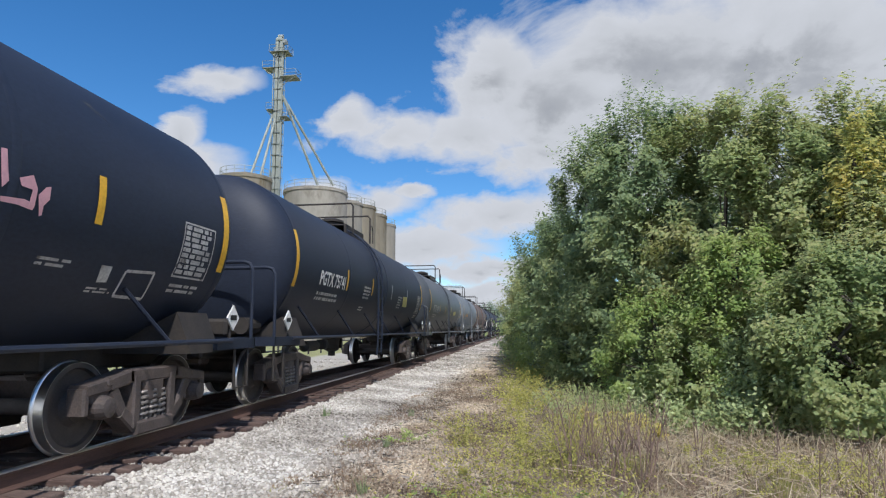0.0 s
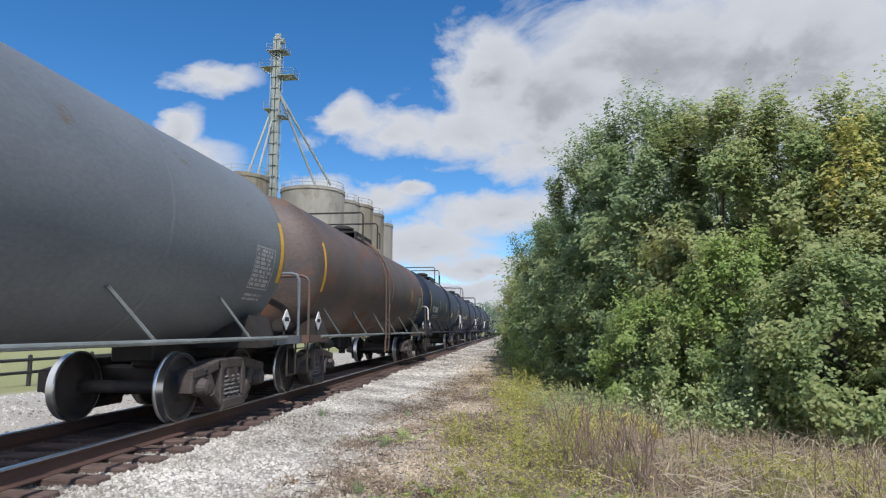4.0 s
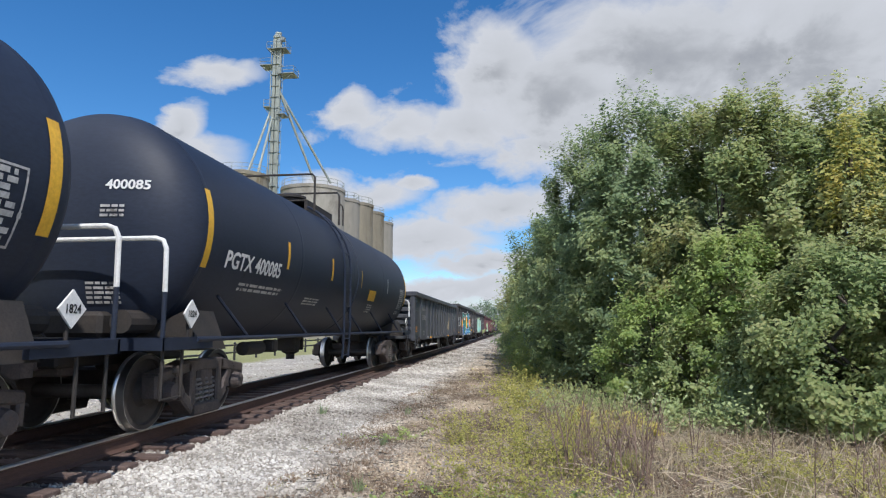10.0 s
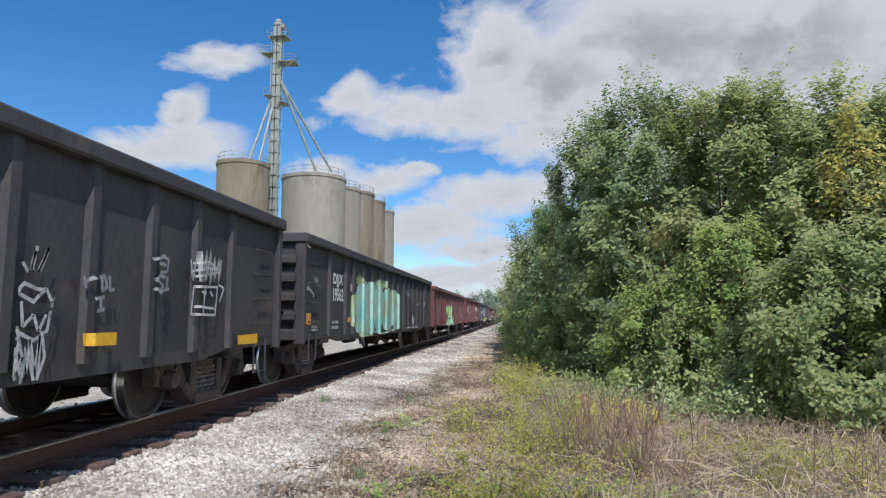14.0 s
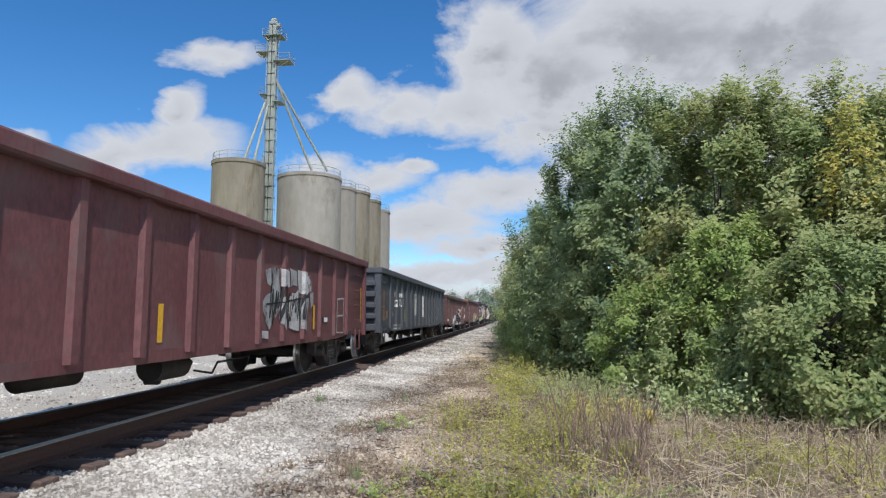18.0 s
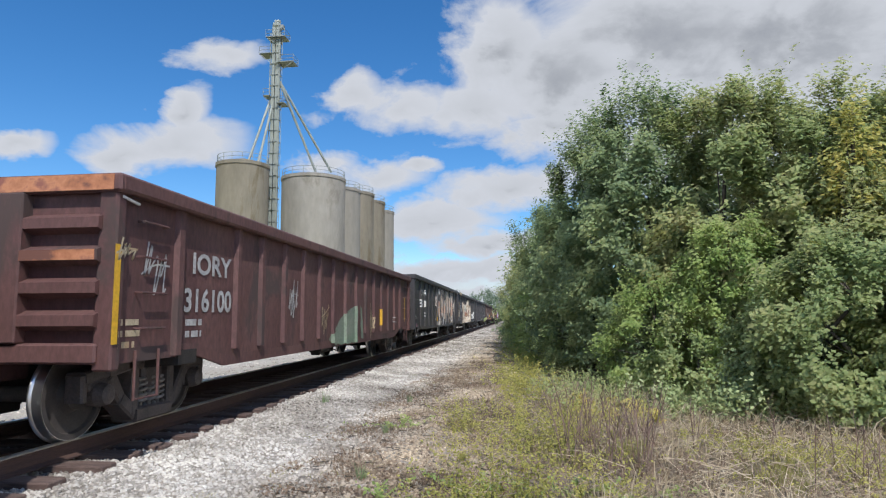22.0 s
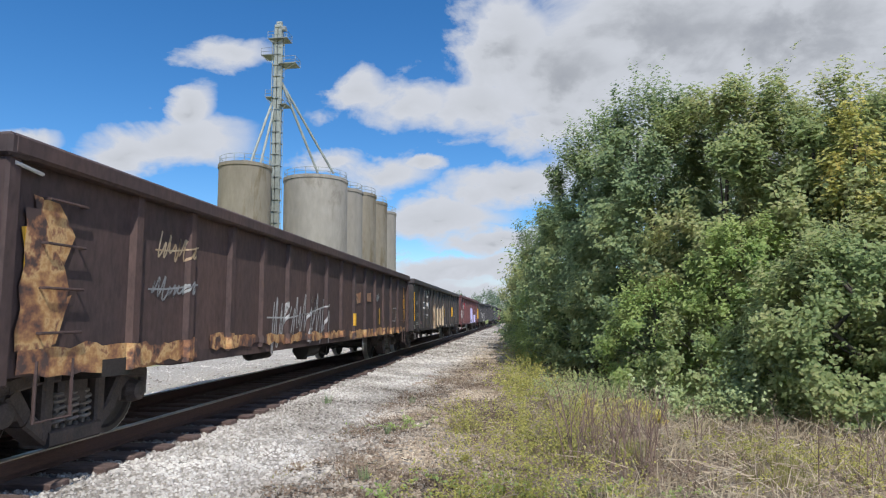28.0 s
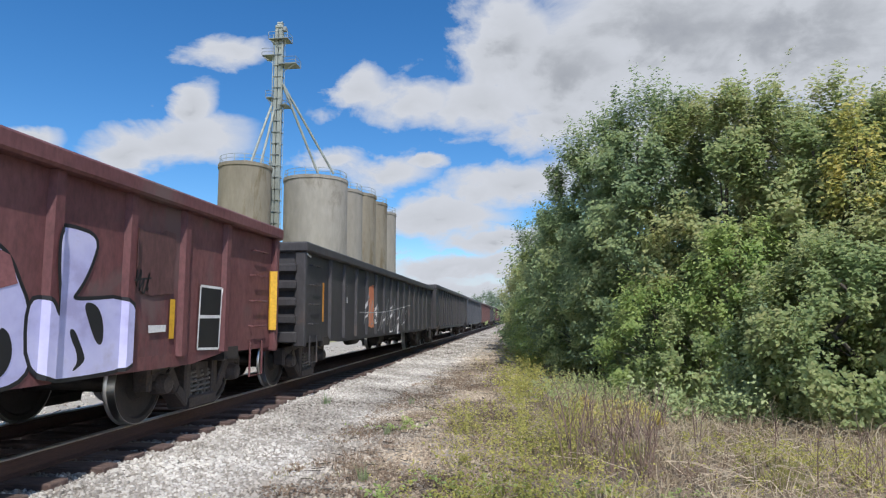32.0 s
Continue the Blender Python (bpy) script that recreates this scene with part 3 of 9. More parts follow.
        for i in range(len(prof) - 1):
            faces += [(i * n + k, i * n + (k + 1) % n, (i + 1) * n + (k + 1) % n, (i + 1) * n + k) for k in range(n)]
        if prof[0][1] > 1e-6:
            faces.append(tuple(range(n))[::-1])
        if prof[-1][1] > 1e-6:
            faces.append(tuple(range((len(prof) - 1) * n, len(prof) * n)))
        return self.add(verts, faces)

    def prism(self, poly, a, b, axis="x"):
        """A flat outline (u, v) drawn out from a to b along the axis; u, v are the other two axes in order."""
        n = len(poly)
        def at(s, u, v):
            return {"x": (s, u, v), "y": (u, s, v), "z": (u, v, s)}[axis]
        p = [at(a, u, v) for u, v in poly] + [at(b, u, v) for u, v in poly]
        f = [(i, (i + 1) % n, n + (i + 1) % n, n + i) for i in range(n)] + [tuple(range(n))[::-1], tuple(range(n, 2 * n))]
        return self.add(p, f)

    def mesh(self, name, material=None, smooth=False):
        me = bpy.data.meshes.new(name)
        me.from_pydata(self.v, [], self.f)
        bm = bmesh.new()
        bm.from_mesh(me)
        bmesh.ops.recalc_face_normals(bm, faces=bm.faces)
        bm.to_mesh(me)
        bm.free()
        if smooth:
            me.shade_smooth()
            me.set_sharp_from_angle(angle=radians(40))
        if material:
            me.materials.append(material)
        return me


def part(name, data, material, parent=None, label="", loc=(0, 0, 0), smooth=False):
    """Links a Geo or a mesh as one object, under its thing or part where one is given; the material belongs to the object."""
    me = data.mesh(name, None, smooth) if isinstance(data, Geo) else data
    if not me.materials:
        me.materials.append(None)
    ob = new(name, me)
    ob.material_slots[0].link = "OBJECT"
    ob.material_slots[0].material = material
    ob.location = loc
    if parent:
        ob.parent = parent
    if label:
        ob["label"] = label
    return ob


def quick_mesh(name, co, faces, k):
    """A mesh from an array of points and an array of faces with k corners each."""
    me = bpy.data.meshes.new(name)
    me.vertices.add(len(co))
    me.vertices.foreach_set("co", np.asarray(co, np.float32).ravel())
    me.loops.add(len(faces) * k)
    me.loops.foreach_set("vertex_index", np.asarray(faces, np.int32).ravel())
    me.polygons.add(len(faces))
    me.polygons.foreach_set("loop_start", np.arange(0, len(faces) * k, k, dtype=np.int32))
    me.update(calc_edges=True)
    return me


MESHES = {}


def cached(key, build):
    if key not in MESHES:
        MESHES[key] = build()
    return MESHES[key]


# ---------------------------------------------------------------- ground and track
def ground_z(x, y):
    d = abs(x - XC)
    z = -0.36
    if d < 2.6:
        z = -0.240 if d < 1.45 else -0.240 - 0.120 * (d - 1.45) / 1.15
    if x > 0.5:
        z -= 0.03 * min(x - 0.5, 4)
    n = noise.noise(Vector((x * 0.45, y * 0.45, 0))) * 0.05 + noise.noise(Vector((x * 1.7, y * 1.7, 3))) * 0.02
    return z + n * (0.25 if d < 2 else 1.0)


def build_ground():
    def steps(marks):
        out = []
        for (a, b, n) in marks:
            out += [a + (b - a) * i / n for i in range(n)]
        return out + [marks[-1][1]]
    xs = steps([(-2600, -300, 6), (-300, -60, 8), (-60, -14, 12), (-14, 10, 80), (10, 60, 16), (60, 300, 8), (300, 2600, 6)])
    ys = steps([(-400, -30, 6), (-30, 2, 10), (2, 30, 90), (30, 130, 40), (130, 600, 20), (600, 2900, 8)])
    co = np.array([(x, y, ground_z(x, y)) for y in ys for x in xs])
    w = len(xs)
    faces = [(j * w + i, j * w + i + 1, (j + 1) * w + i + 1, (j + 1) * w + i) for j in range(len(ys) - 1) for i in range(w - 1)]
    me = quick_mesh("ground", co, faces, 4)
    me.shade_smooth()
    tagged(part("ground", me, M["ground"]), "pale gravel beside the track turning to dry weeds and grass", "ground", kind="structure")


build_ground()

RAIL_PROFILE = [(-0.07, -0.18), (0.07, -0.18), (0.07, -0.168), (0.012, -0.145), (0.012, -0.045), (0.035, -0.035), (0.036, -0.010),
                (0.026, 0.0), (-0.026, 0.0), (-0.036, -0.010), (-0.035, -0.035), (-0.012, -0.045), (-0.012, -0.145), (-0.07, -0.168)]
for side, label in ((-1, "rusty steel rail with a polished head, grassy side of the track"), (1, "rusty steel rail with a polished head beside the gravel path")):
    g = Geo().prism(RAIL_PROFILE, -40, 420, "y")
    r = tagged(part("rail", g, M["rail_side"], loc=(XC + side * 0.7525, 0, 0)), label, "rail", "rails of the track", kind="structure")
    part("rail_head", Geo().prism([(-0.0375, -0.016), (0.0375, -0.016), (0.0370, -0.009), (0.0275, 0.0022), (-0.0275, 0.0022), (-0.0370, -0.009)], -40, 420, "y"), M["rail_head"], r, "polished running surface")


# ---------------------------------------------------------------- surfaces for lettering and paint
def tank_side(r, zc):
    def f(y, z):
        return math.sqrt(max(r * r - (z - zc) ** 2, 0.01))
    f.cuts = ()
    return f


def welded(g, name):
    """The mesh of g with the points that meet made one."""
    me = bpy.data.meshes.new(name)
    me.from_pydata(g.v, [], g.f)
    bm = bmesh.new()
    bm.from_mesh(me)
    bmesh.ops.remove_doubles(bm, verts=bm.verts, dist=0.0015)
    bm.to_mesh(me)
    bm.free()
    return me


def rough_edge(poly, seed, amount=0.035, step=0.14):
    """The outline with uneven, hand-painted edges."""
    rnd = random.Random(seed)
    out = []
    for (a, za), (b, zb) in zip(poly, poly[1:] + poly[:1]):
        n = max(1, int(math.hypot(b - a, zb - za) / step))
        for i in range(n):
            t = i / n
            k = amount if 0 < i else amount * 0.4
            out.append((a + (b - a) * t + rnd.uniform(-k, k), za + (zb - za) * t + rnd.uniform(-k, k)))
    return out


def lay(g, poly, surf, lift, step, zstep):
    """The outline poly (y, z) laid on the side surface x = surf(y, z) in narrow strips."""
    ys = [p[0] for p in poly]
    y0, y1 = min(ys), max(ys)
    n = max(2, int(math.ceil((y1 - y0) / step)))
    cuts = sorted({round(y0 + (y1 - y0) * i / n, 6) for i in range(n + 1)} | {round(y, 6) for y in ys} | {round(c, 6) for c in surf.cuts if y0 < c < y1})

    def spans(y):
        hits = []
        for (ya, za), (yb, zb) in zip(poly, poly[1:] + poly[:1]):
            if (ya <= y < yb) or (yb <= y < ya):
                hits.append(za + (zb - za) * (y - ya) / (yb - ya))
        hits.sort()
        return list(zip(hits[::2], hits[1::2]))
    for a, b in zip(cuts, cuts[1:]):
        if b - a < 2e-5:
            continue
        sa, sb = spans(a + 3e-6), spans(b - 3e-6)
        for (l0, h0), (l1, h1) in zip(sa, sb):
            k = max(1, int(math.ceil(max(h0 - l0, h1 - l1) / zstep)))
            v = []
            for i in range(k + 1):
                za, zb = l0 + (h0 - l0) * i / k, l1 + (h1 - l1) * i / k
                v += [(surf(a, za) + lift, a, za), (surf(b, zb) + lift, b, zb)]
            g.add(v, [(2 * i, 2 * i + 1, 2 * i + 3, 2 * i + 2) for i in range(k)])


def decal(name, poly, surf, material, parent, label="", lift=0.006, step=0.05, zstep=0.12):
    """A painted patch with the outline poly (y, z) on the side surface."""
    g = Geo()
    lay(g, poly, surf, lift, step, zstep)
    if not g.v:
        return None
    return part(name, welded(g, name), material, parent, label)


def text_verts(text):
    """The outline of a word in the built-in font, 1 high, as points and faces."""
    def build():
        cu = bpy.data.curves.new("lettering", "FONT")
        cu.body, cu.size, cu.resolution_u, cu.offset = text, 1.0, 3, 0.026
        ob = bpy.data.objects.new("lettering", cu)
        scene.collection.objects.link(ob)
        dg = bpy.context.evaluated_depsgraph_get()
        me = bpy.data.meshes.new_from_object(ob.evaluated_get(dg))
        out = [v.co.copy() for v in me.vertices], [tuple(p.vertices) for p in me.polygons]
        bpy.data.objects.remove(ob)
        bpy.data.curves.remove(cu)
        bpy.data.meshes.remove(me)
        return out
    return cached(("text", text), build)


def lettering(text, y, z, size, surf, material, parent, width=None, lift=0.012, name="lettering", label=""):
    """A word that begins at y, its foot at z, its capitals size high, on the side surface."""
    vs, fs = text_verts(text)
    if not vs:
        return None
    w = max(v.x for v in vs)
    k = size / 0.69
    kx = width / w if width else k * 1.05
    me = bpy.data.meshes.new(name)
    me.from_pydata([(0, y + v.x * kx, z + v.y * k) for v in vs], [], fs)
    bm = bmesh.new()
    bm.from_mesh(me)
    y1 = y + w * kx
    for c in surf.cuts:
        if y < c < y1:
            bmesh.ops.bisect_plane(bm, geom=bm.verts[:] + bm.edges[:] + bm.faces[:], plane_co=(0, c, 0), plane_no=(0, 1, 0))
    for v in bm.verts:
        v.co.x = surf(v.co.y, v.co.z) + lift
    bm.to_mesh(me)
    bm.free()
    return part(name, me, material, parent, label)


def end_lettering(text, x, z, size, width, out, material, parent):
    """A word on the leading end of a car, read from ahead of it; it begins at x and lies at y = out."""
    vs, fs = text_verts(text)
    w = max(v.x for v in vs)
    me = bpy.data.meshes.new("end_lettering")
    me.from_pydata([(x + v.x * width / w, out, z + v.y * size / 0.69) for v in vs], [], fs)
    return part("end_lettering", me, material, parent)


def bars(y, z, w, h, rows, surf, material, parent, name="small_print", slant=0.0, seed=0, fill=0.55):
    """Lines of small print that cannot be read, as short bars: one mesh."""
    rnd = random.Random(seed)
    g = Geo()
    for r in range(rows):
        zz = z + h * (1 - (r + 0.8) / rows)
        hh = h / rows * fill
        a = y
        end = y + w * rnd.uniform(0.7, 1.0)
        while a < end:
            b = min(a + rnd.uniform(0.08, 0.28), end)
            v = [(surf(p, q) + 0.006, p, q) for p, q in ((a, zz), (b, zz), (b, zz + hh), (a, zz + hh))]
            g.add(v, [(0, 1, 2, 3)])
            a = b + 0.04
    return part(name, g, material, parent)


def rect(y0, y1, z0, z1):
    return [(y0, z0), (y1, z0), (y1, z1), (y0, z1)]


LAYERS = {}


def next_lift(car):
    LAYERS[car.name] = LAYERS.get(car.name, 0) + 1
    return 0.004 + 0.0008 * LAYERS[car.name]


def is_tank(car):
    return car.name.startswith("tank")


def patch(car, surf, name, paint, poly):
    """A painted patch with a simple outline."""
    if not is_tank(car):
        poly = [(y, max(z, surf.foot)) for y, z in poly]
    if name in ("graffiti", "faded_patch", "flaking_paint"):
        poly = rough_edge(poly, len(LAYERS) * 100 + LAYERS.get(car.name, 0))
        if not is_tank(car):
            poly = [(y, max(z, surf.foot)) for y, z in poly]
    return decal(name, poly, surf, M[paint], car, lift=next_lift(car), step=0.06 if is_tank(car) else 0.05, zstep=0.06 if is_tank(car) else 9)


def stripe(car, surf, paint, y, z0, z1, w):
    return decal("stripe", rect(y - w, y + w, z0, z1), surf, M[paint], car, lift=next_lift(car), step=0.05, zstep=0.1 if is_tank(car) else 9)


def ribbon(car, surf, name, paint, pts, w, closed=False):
    """A brushed line through the points, w wide."""
    g = Geo()
    lift = next_lift(car)
    if closed:
        pts = pts + pts[:1]
    pts = [p for k, p in enumerate(pts) if k == 0 or math.dist(p, pts[k - 1]) > 1e-4]
    normals = [((za - zb) / math.dist((a, za), (b, zb)), (b - a) / math.dist((a, za), (b, zb))) for (a, za), (b, zb) in zip(pts, pts[1:])]

    def mitre(one, other):
        """The normal shared by two strokes that meet softly; at a sharp hook the stroke keeps its own."""
        d = one[0] * other[0] + one[1] * other[1]
        if d < 0.3:
            return one
        return ((one[0] + other[0]) / (1 + d), (one[1] + other[1]) / (1 + d))
    last = len(normals) - 1
    for j, ((a, za), (b, zb)) in enumerate(zip(pts, pts[1:])):
        here = normals[j]
        na = mitre(here, normals[j - 1]) if j or closed else here
        nb = mitre(here, normals[(j + 1) % (last + 1)]) if j < last or closed else here
        h = w / 2
        quad = [(a + na[0] * h, za + na[1] * h), (b + nb[0] * h, zb + nb[1] * h), (b - nb[0] * h, zb - nb[1] * h), (a - na[0] * h, za - na[1] * h)]
        lay(g, quad, surf, lift, 0.05, 0.06 if is_tank(car) else 9)
    if not g.v:
        return None
    return part(name, g, M[paint], car)


def outline(car, surf, name, paint, poly):
    return ribbon(car, surf, name, paint, poly, 0.03, True)


def rounded(pts, closed=True, times=2):
    """The outline with its corners cut twice, as a spray can rounds them."""
    for _ in range(times):
        out = []
        pairs = list(zip(pts, pts[1:] + pts[:1])) if closed else list(zip(pts, pts[1:]))
        for (a, za), (b, zb) in pairs:
            out += [(a * 0.75 + b * 0.25, za * 0.75 + zb * 0.25), (a * 0.25 + b * 0.75, za * 0.25 + zb * 0.75)]
        pts = out if closed else [pts[0]] + out + [pts[-1]]
    return pts


def letter(car, surf, fill, pts, line="black_paint", halo=None, w=0.07, soft=2):
    """One big painted shape: a pale halo, a dark outline and a filled middle."""
    pts = [(y, max(z, surf.foot)) for y, z in rounded(pts, True, soft)]
    if halo:
        ribbon(car, surf, "spray_halo", halo, pts, w * 2.2, True)
    if line:
        ribbon(car, surf, "spray_line", line, pts, w, True)
    return decal("spray_fill", pts, surf, M[fill], car, lift=next_lift(car), step=0.05, zstep=9)


def widened(pts, k):
    m = sum(p[0] for p in pts) / len(pts)
    return [(m + (y - m) * k, z) for y, z in pts]


def dot(car, surf, paint, y, z, r):
    return decal("spray_dot", [(y + r * math.cos(k * 0.7854), z + r * math.sin(k * 0.7854)) for k in range(8)], surf, M[paint], car, lift=next_lift(car), step=0.05, zstep=9)


def tag(car, surf, paint, y, z, w, h, seed):
    """A quick spray tag: slanted hooked strokes run together, crossed by a flourish; no letters."""
    rnd = random.Random(seed)
    wide = 0.024 if w < 1.2 else 0.032
    n = min(16, max(5, int(w / 0.10)))
    pts = []
    for i in range(n):
        a = y + w * i / n
        lo, hi = rnd.uniform(0.0, 0.35), rnd.uniform(0.60, 1.0)
        pts += [(a + w / n * rnd.uniform(0.6, 1.1), z + h * hi), (a + w / n * rnd.uniform(-0.1, 0.3), z + h * lo), (a + w / n * rnd.uniform(0.5, 0.9), z + h * (lo + rnd.uniform(0.0, 0.2)))]
    first = ribbon(car, surf, "spray_tag", paint, rounded(pts, False, 1), wide)
    cross = [(y - w * 0.05, z + h * rnd.uniform(0.3, 0.5)), (y + w * 0.4, z + h * rnd.uniform(0.4, 0.6)), (y + w * 1.05, z + h * rnd.uniform(0.5, 0.7))]
    ribbon(car, surf, "spray_tag", paint, rounded(cross, False, 1), wide * 0.8)
    return first


# ---------------------------------------------------------------- trucks
def cast_bar(g, p, q, h0, h1, x0, x1):
    """A cast member from p to q in the y-z plane, h0 to h1 deep, with chamfered edges."""
    d = Vector((q[0] - p[0], q[1] - p[1])).normalized()
    n = Vector((-d.y, d.x))
    c = 0.022
    ring = [(x0, 0.5 - c / h0), (x0 + c, 0.5), (x1 - c, 0.5), (x1, 0.5 - c / h0), (x1, -0.5 + c / h0), (x1 - c, -0.5), (x0 + c, -0.5), (x0, -0.5 + c / h0)]
    v = [(x, pt[0] + n.x * h * k, pt[1] + n.y * h * k) for pt, h in ((p, h0), (q, h1)) for x, k in ring]
    f = [(i, (i + 1) % 8, 8 + (i + 1) % 8, 8 + i) for i in range(8)] + [tuple(range(8))[::-1], tuple(range(8, 16))]
    return g.add(v, f)


def side_frame_mesh():
    """A cast side frame: arched top member, tension member under the springs, columns, and jaws over the bearings."""
    def build():
        g = Geo()
        cast_bar(g, (-0.46, 0.735), (0.46, 0.735), 0.155, 0.155, -0.12, 0.12)
        cast_bar(g, (-0.34, 0.165), (0.34, 0.165), 0.15, 0.15, -0.15, 0.15)
        for s in (-1, 1):
            cast_bar(g, (s * 0.42, 0.735), (s * 0.78, 0.675), 0.155, 0.14, -0.12, 0.12)
            cast_bar(g, (s * 0.74, 0.68), (s * 1.12, 0.635), 0.14, 0.12, -0.11, 0.11)
            cast_bar(g, (s * 0.30, 0.175), (s * 0.56, 0.37), 0.15, 0.14, -0.12, 0.12)
            cast_bar(g, (s * 0.53, 0.35), (s * 0.72, 0.62), 0.14, 0.16, -0.11, 0.11)
            cast_bar(g, (s * 0.345, 0.18), (s * 0.345, 0.73), 0.13, 0.13, -0.13, 0.13)
            cast_bar(g, (s * 1.115, 0.66), (s * 1.115, 0.40), 0.10, 0.08, -0.10, 0.10)
            cast_bar(g, (s * 0.685, 0.60), (s * 0.685, 0.38), 0.09, 0.07, -0.10, 0.10)
            g.box(-0.125, 0.125, s * 0.80 - 0.05, s * 0.80 + 0.05, 0.66, 0.735, 0.015)
        return g.mesh("side_frame")
    return cached("side_frame", build)


def spring_mesh():
    """A coil spring wound in a real helix."""
    def build():
        pts = [(0.062 * math.cos(a), 0.062 * math.sin(a), 0.25 + 0.30 * a / (2 * math.pi * 5)) for a in [2 * math.pi * k / 12 for k in range(61)]]
        g = Geo().pipe(pts, 0.019, 6)
        g.tube((0, 0, 0.24), (0, 0, 0.56), 0.030, 8)
        return g.mesh("coil_spring", None, True)
    return cached("coil_spring", build)


def wheelset_meshes():
    def build():
        g = Geo()
        g.lathe([(-1.06, 0.07), (-0.80, 0.08), (-0.6, 0.09), (0, 0.08), (0.6, 0.09), (0.80, 0.08), (1.06, 0.07)], 16, "x")
        for s in (-1, 1):
            prof = [(0.655, 0.10), (0.655, 0.13), (0.70, 0.20), (0.712, 0.36), (0.680, 0.385), (0.680, 0.470), (0.695, 0.480), (0.712, 0.474), (0.722, 0.459),
                    (0.818, 0.454), (0.818, 0.395), (0.775, 0.380), (0.745, 0.30), (0.765, 0.19), (0.845, 0.15), (0.845, 0.10)]
            g.lathe([(s * a, r) for a, r in prof], 48, "x")
        t = Geo()
        for s in (-1, 1):
            t.lathe([(s * 0.728, 0.4595), (s * 0.812, 0.4555)], 48, "x")
            t.f = [f for f in t.f if len(f) == 4]
        return g.mesh("wheelset", None, True), t.mesh("tread", None, True)
    return cached("wheelset", build)


def truck_master():
    """One truck: the bolster carries the rest."""
    g = Geo().box(-1.12, 1.12, -0.19, 0.19, 0.42, 0.70, 0.04).box(-0.35, 0.35, -0.30, 0.30, 0.66, 0.80, 0.05)
    tr = part("truck", g, M["truck_iron"])
    for s in (-1, 1):
        part("side_frame", side_frame_mesh(), M["truck_iron"], tr, loc=(s * 1.0, 0, 0))
        for yy in (-0.17, 0.0, 0.17):
            part("coil_spring", spring_mesh(), M["spring_steel"], tr, loc=(s * 1.06, yy, 0))
        part("brake_beam", Geo().box(-0.72, 0.72, -0.05, 0.05, 0.30, 0.40, 0.02).box(-0.80, -0.70, -0.10, 0.10, 0.22, 0.56, 0.02).box(0.70, 0.80, -0.10, 0.10, 0.22, 0.56, 0.02),
             M["under"], tr, loc=(0, s * 0.36, 0))
        for e in (-1, 1):
            cap = Geo().lathe([(0.0, 0.12), (0.10, 0.125), (0.19, 0.10), (0.21, 0.05)], 16, "x").box(-0.10, 0.08, -0.14, 0.14, 0.04, 0.16, 0.02)
            part("bearing", cap, M["truck_iron"], tr, loc=(s * 1.0, e * 0.889, 0.457)).scale.x = s
    w, t = wheelset_meshes()
    axles = []
    for e in (-1, 1):
        ax = part("wheelset", w, M["wheel"], tr, loc=(0, e * 0.889, 0.457))
        axles.append((ax, e * 0.889))
    return tr, axles


TRUCK, AXLES = truck_master()
for ax, yy in AXLES:
    walk(ax, [(i / 30, Matrix.Translation((0, yy, 0.457)) @ Matrix.Rotation(SPEED * i / 30 / 0.457, 4, "X")) for i in range(961)])


def add_truck(car, y):
    tr = copy_thing(TRUCK, Matrix.Translation((0, y, 0)))
    tr.parent = car
    return tr


def coupler_mesh():
    def build():
        g = Geo().box(-0.09, 0.09, 0, 0.55, 0.76, 0.92, 0.03).box(-0.22, 0.22, -0.30, 0.02, 0.68, 1.0, 0.03)
        g.prism([(-0.16, 0.5), (0.13, 0.5), (0.17, 0.70), (0.06, 0.84), (-0.02, 0.72), (-0.16, 0.78)], 0.70, 0.98, "z")
        return g.mesh("coupler")
    return cached("coupler", build)


def add_couplers(car, half, drop=0.0):
    for e in (-1, 1):
        c = part("coupler", coupler_mesh(), M["truck_iron"], car, loc=(0, e * half, drop))
        c.rotation_euler.z = 0 if e > 0 else math.pi
        hose = Geo().pipe([(0.3 * e, e * half, 0.85), (0.34 * e, e * (half + 0.25), 0.68), (0.30 * e, e * (half + 0.45), 0.45), (0.2 * e, e * (half + 0.62), 0.42)], 0.025, 6)
        part("brake_hose", hose, M["under"], car)


# ---------------------------------------------------------------- tank cars
TANK_R, TANK_Z = 1.5, 2.5


def tank_shell_mesh(h):
    def build():
        prof = []
        for i in range(9):
            a = math.pi / 2 * i / 8
            prof.append((-h - 0.62 * math.cos(a), TANK_R * math.sin(a) ** 0.75 if i else 0.0))
        prof += [(-h + 0.06, TANK_R)]
        for k in range(1, 8):
            prof.append((-h + 2 * h * k / 8, TANK_R))
        prof += [(h - 0.06, TANK_R)] + [(-a, r) for a, r in reversed(prof[:9])]
        return Geo().lathe(prof, 72, "y", (0, 0, TANK_Z)).mesh("tank_shell", None, True)
    return cached(("shell", h), build)


